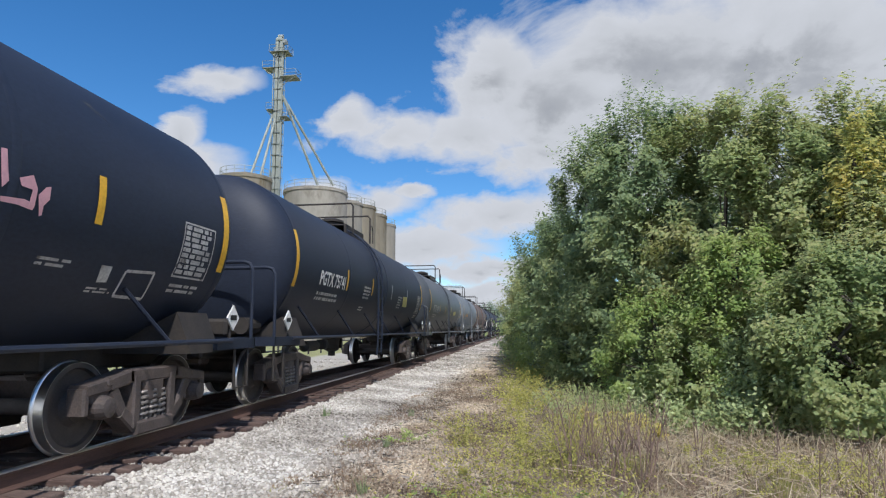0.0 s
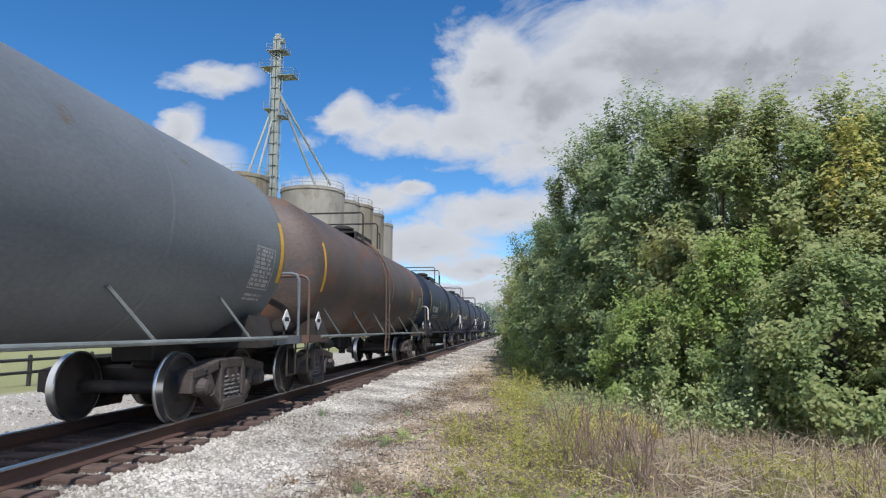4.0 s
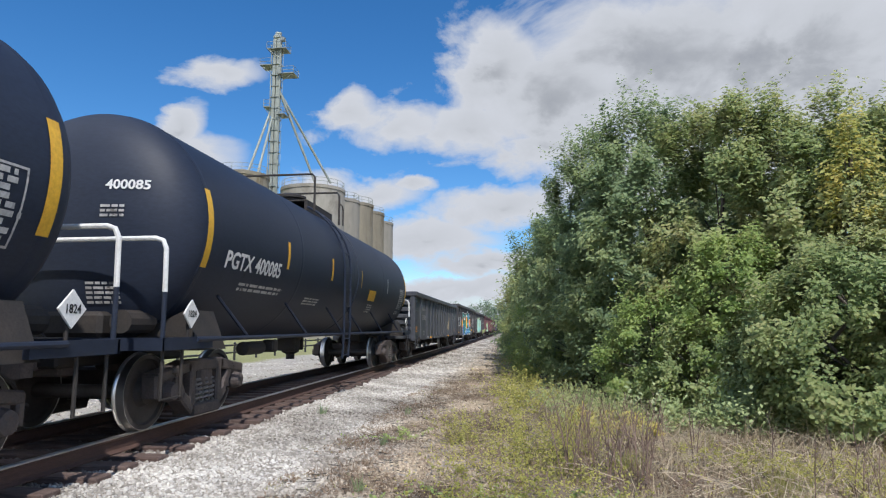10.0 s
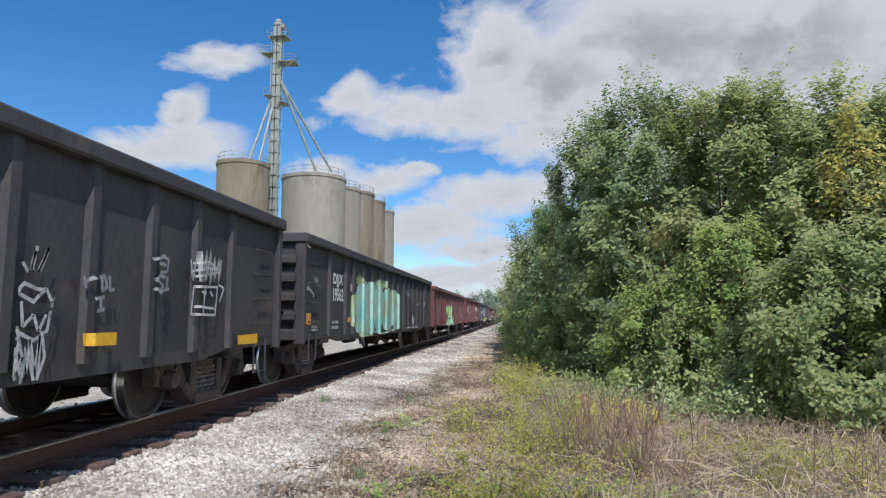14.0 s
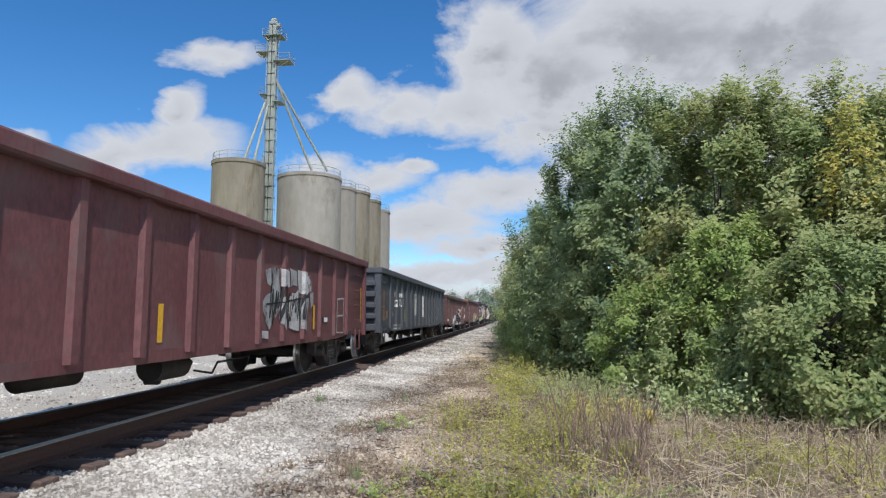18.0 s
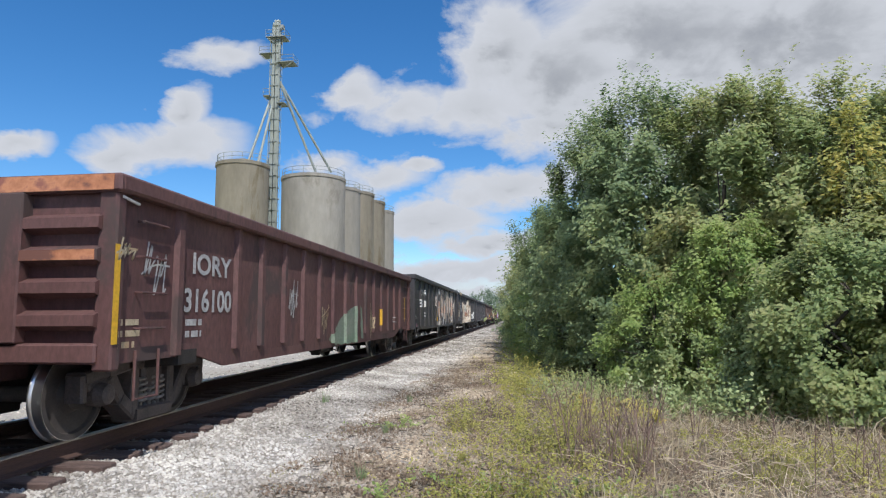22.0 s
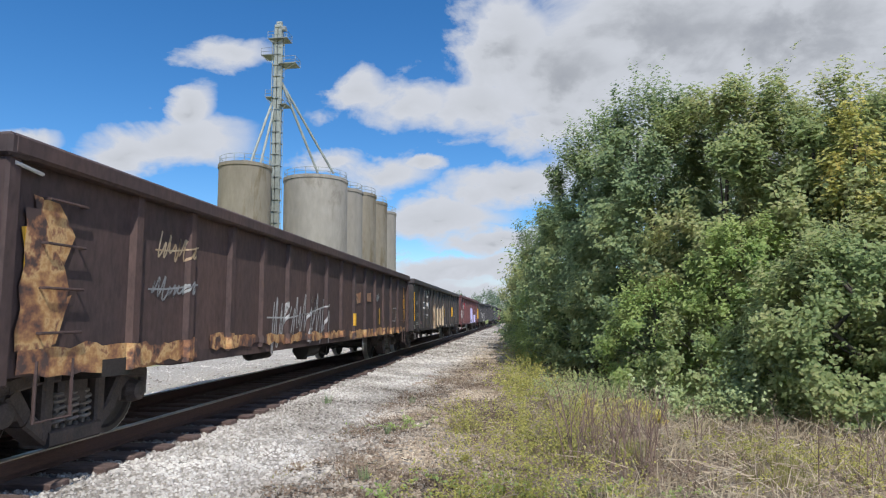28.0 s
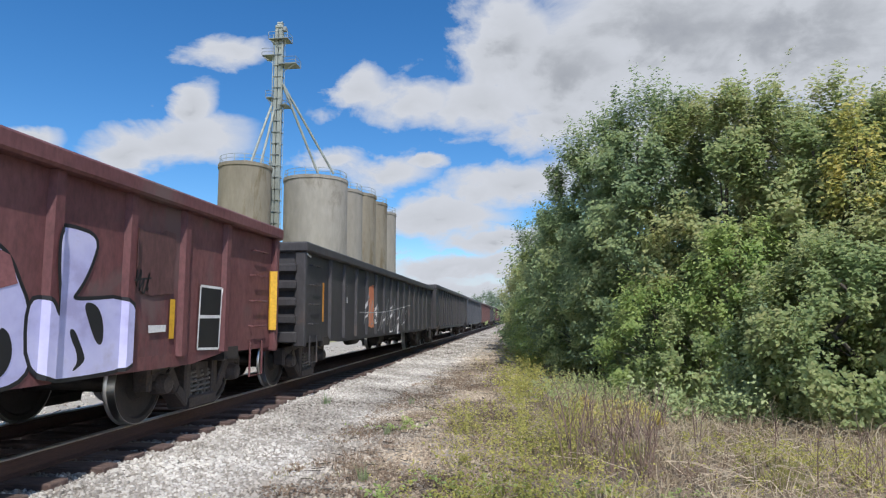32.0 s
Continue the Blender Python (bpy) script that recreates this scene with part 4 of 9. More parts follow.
def add_tank(spec):
    """A tank car, its middle at the origin of its own space, its rail heads at z = 0."""
    car = new("tank_car")
    h, paint = spec.half, M[spec.paint]
    surf = tank_side(TANK_R, TANK_Z)
    part("tank_shell", tank_shell_mesh(h), paint, car)
    for y in (-h + 0.02, -h * 0.5, 0.15, h * 0.5, h - 0.02):
        ring = cached(("ring", abs(y) > h * 0.9), lambda: Geo().lathe([(-0.05, TANK_R), (-0.03, TANK_R + 0.004), (0.03, TANK_R + 0.004), (0.05, TANK_R)], 72, "y", (0, 0, TANK_Z)).mesh("jacket_band", None, True))
        part("jacket_band", ring, paint, car, loc=(0, y, 0))
    saddle = cached("saddle", lambda: Geo().lathe([(-0.17, TANK_R), (-0.16, TANK_R + 0.016), (0.16, TANK_R + 0.016), (0.17, TANK_R)], 72, "y", (0, 0, TANK_Z)).mesh("saddle_band", None, True))
    part("saddle_band", saddle, paint, car, "wide band round the middle of the shell", loc=(0, 0.62, 0))
    tc = h - 0.85
    for e in (-1, 1):
        sill = Geo().box(-0.32, 0.32, -1.3, 1.25, 0.78, 1.12, 0.03).prism([(-1.45, 0.95), (1.45, 0.95), (1.25, 1.45), (0.9, 1.28), (-0.9, 1.28), (-1.25, 1.45)], -0.35, 0.35, "y")
        part("stub_sill", sill, M["under"], car, loc=(0, e * (h - 0.35), 0))
        part("end_platform", Geo().box(-1.50, 1.50, -0.36, 0.36, 1.06, 1.10, 0.01).box(-1.52, 1.52, 0.33, 0.37, 0.98, 1.12).box(1.46, 1.52, -0.75, 0.36, 0.98, 1.12).box(-1.52, -1.46, -0.75, 0.36, 0.98, 1.12),
             paint, car, loc=(0, e * (h + 0.55), 0)).rotation_euler.z = 0 if e > 0 else math.pi
        for s in (-1, 1):
            rail_m = M["white"] if (spec.white_rails and s > 0) else paint
            y0 = e * (h + 0.10)
            y1 = e * (h + 0.86)
            part("grab_rail", Geo().pipe([(0.0, y1, 2.22), (s * 1.34, y1, 2.22), (s * 1.43, y1, 2.19), (s * 1.47, y1, 2.10), (s * 1.48, y1, 1.62)], 0.028, 8), rail_m, car,
                 "white-painted bent handrail" if rail_m is M["white"] else "")
            part("rail_leg", Geo().tube((s * 1.48, y1, 1.62), (s * 1.48, y1, 1.10), 0.026, 8), paint, car)
            part("step", Geo().pipe([(s * 1.46, y1 - e * 0.05, 1.1), (s * 1.46, y1 - e * 0.05, 0.45), (s * 1.46, y1 - e * 0.45, 0.45), (s * 1.46, y1 - e * 0.45, 1.1)], 0.02, 6), M["under"], car)
        part("brake_gear", Geo().box(-0.5, 0.25, -0.2, 0.2, 1.12, 1.42, 0.05).tube((0.5, -0.2, 1.3), (0.5, 0.3, 1.3), 0.14, 12), M["under"], car, loc=(0.3, e * (h + 0.4), 0))
        add_truck(car, e * tc)
    add_couplers(car, h + 0.75)
    for s in (-1, 1):
        part("side_bar", Geo().tube((s * 1.52, -h - 0.2, 1.09), (s * 1.52, h + 0.2, 1.09), 0.03, 8), M["galv_dark"] if spec.light_bar else paint, car)
        for y in (-h * 0.82, -h * 0.46, -h * 0.12, h * 0.12, h * 0.46, h * 0.82):
            part("bar_strut", Geo().tube((s * 1.51, y, 1.09), (s * 1.27, y - 0.50, 1.66), 0.024, 6), M["galv_dark"] if spec.light_bar else paint, car)
    # fittings on top: platform, railing, dome, valve box
    top = TANK_Z + TANK_R
    part("top_platform", Geo().box(-0.62, 0.62, -0.95, 0.95, top + 0.10, top + 0.14, 0.01).box(-0.62, -0.55, -0.95, 0.95, top - 0.16, top + 0.12).box(0.55, 0.62, -0.95, 0.95, top - 0.16, top + 0.12),
         M["under"], car, loc=(0, 0.1, 0))
    for y in (-1.18, 0.74):
        rail = Geo().pipe([(-0.84, y, top - 0.10), (-0.84, y, top + 0.56), (-0.78, y, top + 0.64), (0.84, y, top + 0.64), (0.90, y, top + 0.56), (0.90, y, top - 0.20)], 0.026, 8)
        part("railing", rail, M["under"], car)
    for s in (-0.84, 0.90):
        part("handrail", Geo().pipe([(s, 0.74, top + 0.36), (s, 1.02, top + 0.34), (s, 1.10, top + 0.24), (s, 1.10, top - 0.16)], 0.018, 6), M["under"], car)
    part("manway", Geo().lathe([(top - 0.1, 0.30), (top + 0.26, 0.30), (top + 0.28, 0.36), (top + 0.34, 0.36), (top + 0.40, 0.2), (top + 0.41, 0.0)], 24, "z"), M["under"], car, loc=(0, -0.25, 0))
    part("valve_box", Geo().lathe([(top - 0.1, 0.26), (top + 0.32, 0.26), (top + 0.36, 0.22), (top + 0.37, 0.0)], 20, "z"), M["under"], car, loc=(0, 0.55, 0))
    # the ladder hangs below the sill and follows the shell up to the platform
    bow = [(TANK_R + 0.09) * math.cos(math.radians(k * 8)) for k in range(9)], [TANK_Z + (TANK_R + 0.09) * math.sin(math.radians(k * 8)) for k in range(9)]
    line = [(1.56, 0.57), (1.59, 1.1)] + list(zip(*bow))
    stile = cached("stile", lambda: Geo().pipe([(x, 0, z) for x, z in line], 0.027, 6).mesh("ladder"))
    lad = part("ladder", stile, paint, car, loc=(0, spec.ladder_y, 0))
    part("stile", stile, paint, lad, loc=(0, 0.46, 0))
    rung = cached("rung", lambda: Geo().tube((0, 0, 0), (0, 0.46, 0), 0.016, 6).mesh("rung"))
    for k in range(6):
        part("rung", rung, paint, lad, loc=(1.565 if k == 0 else 1.588, 0, 0.57 + 0.06 + k * 0.36))
    for k in range(1, 5):
        v = math.radians(k * 13.5)
        part("rung", rung, paint, lad, loc=((TANK_R + 0.09) * math.cos(v), 0, TANK_Z + (TANK_R + 0.09) * math.sin(v)))
    part("outlet_valve", Geo().lathe([(0.50, 0.10), (0.62, 0.10), (0.66, 0.20), (0.92, 0.22), (1.05, 0.30)], 16, "z").box(-0.22, 0.22, -0.30, -0.25, 0.70, 1.0, 0.02).box(-0.22, 0.22, 0.25, 0.30, 0.70, 1.0, 0.02), M["under"], car)
    part("air_tank", Geo().lathe([(-0.42, 0.0), (-0.38, 0.12), (0.38, 0.12), (0.42, 0.0)], 16, "y", (0.5, -3.3, 0.86)).box(0.42, 0.68, -2.7, -2.45, 0.76, 1.0, 0.04), M["under"], car)
    # paint: stripes, marks, data panels on the side towards the path
    for y in (-h + 0.05, h - 0.05):
        decal("stripe", [(y - 0.07, 1.98), (y + 0.07, 1.98), (y + 0.07, 2.98), (y - 0.07, 2.98)], surf, M["yellow"], car, "yellow reflective stripe")
    spec.dress(car, surf, h, 0)
    y = h - 1.05
    frame_bars = [rect(y, y + 0.72, 2.46, 2.48), rect(y, y + 0.72, 1.84, 1.86), rect(y, y + 0.02, 1.84, 2.48), rect(y + 0.70, y + 0.72, 1.84, 2.48)]
    for fb in frame_bars:
        decal("panel_edge", fb, surf, M["white_worn"], car)
    bars(y + 0.04, 1.87, 0.72, 0.58, 9, surf, M["white_worn"], car, seed=7, fill=0.72)
    bars(y + 0.06, 1.66, 0.80, 0.12, 2, surf, M["white_worn"], car, seed=8)
    for e in (-1, 1):
        yy = e * (h + 0.28)
        d = Geo()
        d.add([(1.49, yy, 1.22), (1.49, yy + 0.17, 1.39), (1.49, yy, 1.56), (1.49, yy - 0.17, 1.39), (1.47, yy, 1.22), (1.47, yy + 0.17, 1.39), (1.47, yy, 1.56), (1.47, yy - 0.17, 1.39)],
              [(0, 1, 2, 3), (7, 6, 5, 4), (0, 4, 5, 1), (1, 5, 6, 2), (2, 6, 7, 3), (3, 7, 4, 0)])
        p = part("placard", d, M["white"], car, "white diamond placard")
        if spec.white_rails:
            flat = lambda a, b: 1.492
            flat.cuts = ()
            lettering("1824", yy - 0.10, 1.355, 0.075, flat, M["black_paint"], p, 0.20, 0.002, "placard_text")
        else:
            part("placard_text", Geo().box(1.491, 1.495, yy - 0.09, yy + 0.09, 1.36, 1.43), M["black_paint"], p)
        part("placard_post", Geo().tube((1.44, yy, 1.08), (1.44, yy, 1.30), 0.02, 6), M["under"], car)
    tagged(car, spec.label, "tank car", "tank cars of the train")
    return car


# ---------------------------------------------------------------- gondola cars
POST_OUT, SHEET_X = 1.60, 1.475


def add_gondola(spec):
    """An open gondola car; its leading end is at -y."""
    car = new("gondola_car")
    L, H = spec.length / 2, spec.top
    paint = M[spec.paint]
    n = spec.posts
    post_y = [-L + 1.62 + (2 * L - 3.24) * i / (n - 1) for i in range(n)]
    if spec.bay:
        lo, hi = spec.bay[0] - 0.14, spec.bay[1] + 0.14
        post_y = [p if not lo < p < hi else (lo if p - lo < hi - p else hi) for p in post_y]
        post_y = [p for i, p in enumerate(post_y) if i == 0 or p - post_y[i - 1] > 0.3]
    belly = spec.belly - 0.05
    tc = L - 1.4
    z_end = 0.79

    def side_mesh():
        out = [(-L, H - 0.16), (-L, z_end), (-tc + 0.2, z_end), (-tc + 0.95, z_end - belly), (tc - 0.95, z_end - belly), (tc - 0.2, z_end),
               (L, z_end), (L, H - 0.16)]
        return Geo().prism(out, -0.02, 0.02, "x").mesh("side_sheet")
    sm = cached(("side", L, H, belly), side_mesh)

    def sill_mesh():
        g = Geo()
        seg = [(-L, z_end), (-tc + 0.2, z_end), (-tc + 0.95, z_end - belly), (tc - 0.95, z_end - belly), (tc - 0.2, z_end), (L, z_end)]
        for (a, za), (b, zb) in zip(seg, seg[1:]):
            g.prism([(a, za), (b, zb), (b, zb + 0.14), (a, za + 0.14)], 0.0, 0.023, "x")
        return g.mesh("bottom_sill")
    sl = cached(("sill", L, belly), sill_mesh)
    pm = cached(("post", H, spec.post_w), lambda: Geo().prism([(0, -spec.post_w), (0.060, -spec.post_w * 0.62), (0.062, spec.post_w * 0.62), (0, spec.post_w)], z_end + 0.02, H - 0.15, "z").mesh("side_post"))
    cm = cached(("chord", L), lambda: Geo().box(-0.10, 0.15, -L - 0.04, L + 0.04, -0.17, 0.0, 0.025).mesh("top_chord"))
    for s in (-1, 1):
        for name, me in (("side_sheet", sm), ("bottom_sill", sl)):
            o = part(name, me, paint, car, loc=(s * SHEET_X, 0, 0))
            o.scale.x = s
        o = part("top_chord", cm, paint, car, loc=(s * SHEET_X, 0, H))
        o.scale.x = s
        for y in post_y:
            o = part("side_post", pm, paint, car, loc=(s * (SHEET_X + 0.018), y, 0))
            o.scale.x = s
    endm = cached(("end", H), lambda: Geo().box(-SHEET_X, SHEET_X, -0.03, 0.03, z_end, H - 0.1).mesh("end_sheet"))
    endp = cached(("endplate", H), lambda: Geo().box(-0.64, 0.64, 0.0, 0.165, 0.99, H - 0.17, 0.015).mesh("end_plate"))
    nrib = spec.ribs
    rib_gap = (H - 0.32 - 1.05) / nrib
    ribm = cached(("rib", round(rib_gap, 3)), lambda: Geo().prism([(-0.02, -0.11), (0.13, -0.05), (0.13, 0.05), (-0.02, 0.11)], -SHEET_X + 0.05, SHEET_X - 0.05, "x").mesh("end_rib"))
    tops = cached("endchord", lambda: Geo().box(-1.62, 1.62, -0.09, 0.13, -0.18, 0.0, 0.025).mesh("end_chord"))
    sills = cached("endsill", lambda: Geo().box(-1.44, 1.44, -0.05, 0.13, 0.80, 0.99, 0.02).box(-0.36, 0.36, -0.4, 0.22, 0.62, 0.98, 0.03).mesh("end_sill"))
    cornm = cached(("corner", H), lambda: Geo().box(-0.13, 0.07, 0.03, 0.17, z_end - 0.06, H - 0.1, 0.02).mesh("corner_post"))
    for e in (-1, 1):
        flip = 0 if e > 0 else math.pi
        part("end_sheet", endm, paint, car, loc=(0, e * (L - 0.05), 0))
        for name, me, z in (("end_chord", tops, H), ("end_sill", sills, 0)):
            part(name, me, paint, car, loc=(0, e * (L - 0.05), z)).rotation_euler.z = flip
        part("end_plate", endp, paint, car, loc=(0, e * (L - 0.05), 0)).rotation_euler.z = flip
        for k in range(nrib):
            part("end_rib", ribm, paint, car, loc=(0, e * (L - 0.03), 1.05 + rib_gap * (k + 0.5))).rotation_euler.z = flip
        for s in (-1, 1):
            o = part("corner_post", cornm, paint, car, loc=(s * (SHEET_X + 0.03), e * (L - 0.13), 0))
            o.scale = (s, e, 1)
            gi = cached("grab", lambda: Geo().pipe([(0, -0.22, 0), (0.07, -0.22, 0), (0.07, 0.22, 0), (0, 0.22, 0)], 0.012, 6).mesh("grab_iron"))
            for k in range(4):
                part("grab_iron", gi, paint, car, loc=(s * (SHEET_X + 0.02), e * (L - 0.62), 1.12 + 0.36 * k)).scale.x = s
            st = cached("stirrup", lambda: Geo().pipe([(0.02, -0.2, 0.9), (0.02, -0.2, 0.42), (0.02, 0.2, 0.42), (0.02, 0.2, 0.9)], 0.016, 6).mesh("stirrup"))
            part("stirrup", st, paint, car, loc=(s * (SHEET_X + 0.02), e * (L - 0.62), 0)).scale.x = s
        add_truck(car, e * tc)
        part("body_bolster", Geo().prism([(-1.52, 0.86), (-1.52, 0.70), (-0.5, 0.62), (0.5, 0.62), (1.52, 0.70), (1.52, 0.86)], -0.2, 0.2, "y"), M["under"], car, loc=(0, e * tc, 0))
    part("floor_pan", cached(("floor", L), lambda: Geo().box(-SHEET_X + 0.03, SHEET_X - 0.03, -L + 0.08, L - 0.08, 0.92, 0.98).mesh("floor_pan")), M["gon_rust"], car)
    part("centre_sill", cached(("csill", L), lambda: Geo().box(-0.33, 0.33, -L + 0.1, L - 0.1, 0.62, 0.915, 0.02).mesh("centre_sill")), M["under"], car)
    part("air_tank", Geo().lathe([(-0.46, 0.0), (-0.44, 0.08), (-0.38, 0.13), (0.38, 0.13), (0.44, 0.08), (0.46, 0.0)], 16, "y", (0.60, -1.6, 0.62)), M["under"], car, smooth=True)
    part("brake_cylinder", Geo().lathe([(-0.40, 0.0), (-0.38, 0.17), (0.30, 0.17), (0.34, 0.06), (0.55, 0.05), (0.55, 0.0)], 14, "y", (0.95, 0.0, 0.60)).box(0.85, 1.05, -0.35, -0.25, 0.4, 0.62, 0.02), M["under"], car, smooth=True)
    part("brake_rod", Geo().pipe([(1.05, 0.5, 0.50), (1.05, 1.0, 0.42), (1.05, 1.15, 0.56), (1.05, 2.2, 0.58)], 0.016, 6), M["under"], car)
    add_couplers(car, L + 0.12)

    def surf(y, z):
        if abs(y) > L - 0.102:
            return SHEET_X + 0.104
        near = min((abs(y - p) for p in post_y), default=9)
        if near < spec.post_w * 0.62:
            return SHEET_X + 0.081
        if near < spec.post_w:
            return SHEET_X + 0.02 + 0.061 * (spec.post_w - near) / (spec.post_w * 0.38)
        return SHEET_X + 0.02
    surf.foot = z_end - belly + 0.02
    surf.cuts = [-L + 0.102, L - 0.102] + [p + o for p in post_y for o in (-spec.post_w, -spec.post_w * 0.62, spec.post_w * 0.62, spec.post_w)]
    for s in (-1, 1):
        part("corner_handle", Geo().tube((s * (SHEET_X + 0.10), -L + 0.02, H - 0.215), (s * (SHEET_X + 0.06), -L + 0.34, H - 0.235), 0.016, 8), M["white"], car, "white-painted corner handle")
    spec.dress(car, surf, L, H)
    tagged(car, spec.label, "gondola car", "gondola cars of the train")
    return car


TankSpec = namedtuple("TankSpec", "s half paint ladder_y white_rails light_bar dress label")
GonSpec = namedtuple("GonSpec", "s length top paint posts post_w belly ribs dress bay label")


def no_dress(car, surf, L, H):
    return None



# ---------------------------------------------------------------- marks and graffiti, car by car
def dress_a(car, surf, L, H):
    patch(car, surf, "graffiti", "pink", [(3.31, 2.58), (3.38, 2.60), (3.42, 2.36), (3.36, 2.30)])
    patch(car, surf, "graffiti", "pink", [(3.37, 2.24), (3.58, 2.24), (3.71, 2.23), (3.70, 2.19), (3.39, 2.18)])
    patch(car, surf, "graffiti", "pink", [(3.52, 2.40), (3.65, 2.45), (3.70, 2.36), (3.70, 2.20), (3.66, 2.20), (3.65, 2.34), (3.53, 2.34)])
    patch(car, surf, "graffiti", "pink", [(3.77, 2.39), (3.83, 2.40), (3.85, 2.31), (3.79, 2.25), (3.80, 2.15), (3.76, 2.16), (3.73, 2.32)])
    stripe(car, surf, "yellow", 4.46, 2.20, 2.65, 0.05)
    bars(3.92, 1.77, 0.42, 0.09, 2, surf, M["white_worn"], car, seed=6)
    outline(car, surf, "panel_edge", "white_worn", [(5.10, 1.83), (5.57, 1.85), (5.62, 1.57), (5.13, 1.58)])
    patch(car, surf, "mark", "white_worn", [(4.71, 1.85), (4.87, 1.85), (4.90, 1.70), (4.76, 1.69)])
    bars(4.68, 1.59, 0.38, 0.06, 2, surf, M["white_worn"], car, seed=9)


def dress_b(car, surf, L, H):
    lettering("PGTX 75741", -5.60, 2.12, 0.26, surf, M["white"], car, 1.74)
    bars(-5.57, 1.80, 1.57, 0.20, 2, surf, M["white_worn"], car, seed=12)
    stripe(car, surf, "yellow", -3.67, 2.11, 2.57, 0.05)
    stripe(car, surf, "yellow", -1.28, 2.12, 2.56, 0.05)
    stripe(car, surf, "white_worn", 1.21, 2.13, 2.56, 0.05)
    stripe(car, surf, "white_worn", 3.76, 2.12, 2.57, 0.05)
    bars(-2.14, 1.99, 0.74, 0.34, 4, surf, M["white_worn"], car, seed=17)
    bars(-2.11, 1.70, 0.57, 0.12, 2, surf, M["white_worn"], car, seed=18)
    bars(2.25, 1.90, 0.68, 0.40, 5, surf, M["white_worn"], car, seed=19)
    patch(car, surf, "panel", "yellow_pale", [(3.01, 2.31), (3.70, 2.33), (3.96, 1.99), (3.21, 1.99)])


def dress_c(car, surf, L, H):
    lettering("PGTX 400198", -5.96, 2.03, 0.31, surf, M["white_worn"], car, 2.23)
    bars(-5.74, 1.78, 1.27, 0.17, 2, surf, M["white_worn"], car, seed=23)
    stripe(car, surf, "yellow", -3.53, 2.01, 2.42, 0.05)
    stripe(car, surf, "yellow", -1.39, 2.04, 2.42, 0.05)
    stripe(car, surf, "yellow_pale", 1.28, 2.04, 2.45, 0.05)
    patch(car, surf, "panel", "yellow_pale", [(2.55, 2.23), (3.77, 2.29), (3.85, 2.09), (2.74, 2.02)])


def dress_d(car, surf, L, H):
    lettering("UTLX 645624", -5.24, 2.13, 0.22, surf, M["orange"], car, 1.96)
    stripe(car, surf, "yellow_pale", -3.05, 2.23, 2.59, 0.05)
    bars(-5.15, 1.97, 0.84, 0.07, 1, surf, M["orange"], car, seed=31)


def dress_e(car, surf, L, H):
    stripe(car, surf, "yellow", 4.00, 2.23, 2.67, 0.06)
    patch(car, surf, "panel", "black_paint", [(5.35, 2.55), (6.39, 2.58), (6.65, 1.72), (5.49, 1.68)])
    outline(car, surf, "panel_edge", "white_worn", [(4.67, 1.90), (5.04, 1.91), (5.08, 1.64), (4.71, 1.64)])


def dress_f(car, surf, L, H):
    lettering("PGTX 400002", -6.21, 2.04, 0.25, surf, M["white"], car, 1.93)
    bars(-5.69, 1.75, 2.00, 0.18, 2, surf, M["white_worn"], car, seed=38)
    stripe(car, surf, "yellow", -3.41, 2.22, 2.68, 0.05)
    stripe(car, surf, "yellow_pale", -0.63, 2.21, 2.66, 0.05)
    stripe(car, surf, "white_worn", 1.83, 2.22, 2.67, 0.05)
    stripe(car, surf, "white_worn", 3.98, 2.31, 2.72, 0.05)
    patch(car, surf, "panel", "yellow_pale", [(2.21, 2.18), (2.95, 2.21), (3.16, 1.93), (2.45, 1.90)])
    bars(2.68, 1.63, 0.88, 0.22, 4, surf, M["white_worn"], car, seed=44)


def dress_g(car, surf, L, H):
    lettering("PGTX 400109", -5.58, 1.99, 0.25, surf, M["white"], car, 2.11)
    bars(-5.31, 1.71, 1.65, 0.17, 2, surf, M["white_worn"], car, seed=47)
    stripe(car, surf, "yellow", -3.45, 2.01, 2.42, 0.05)
    patch(car, surf, "panel", "yellow", [(-2.90, 2.27), (-2.16, 2.28), (-2.08, 1.95), (-2.85, 1.95)])
    bars(-2.74, 2.02, 0.50, 0.20, 3, surf, M["black_paint"], car, seed=50)
    stripe(car, surf, "yellow", -1.45, 2.01, 2.42, 0.05)
    stripe(car, surf, "yellow", 0.31, 1.99, 2.43, 0.05)
    stripe(car, surf, "yellow_pale", 2.16, 2.04, 2.42, 0.05)
    stripe(car, surf, "white_worn", 4.51, 2.07, 2.41, 0.05)
    bars(1.03, 1.42, 0.87, 0.49, 7, surf, M["white_worn"], car, seed=55)


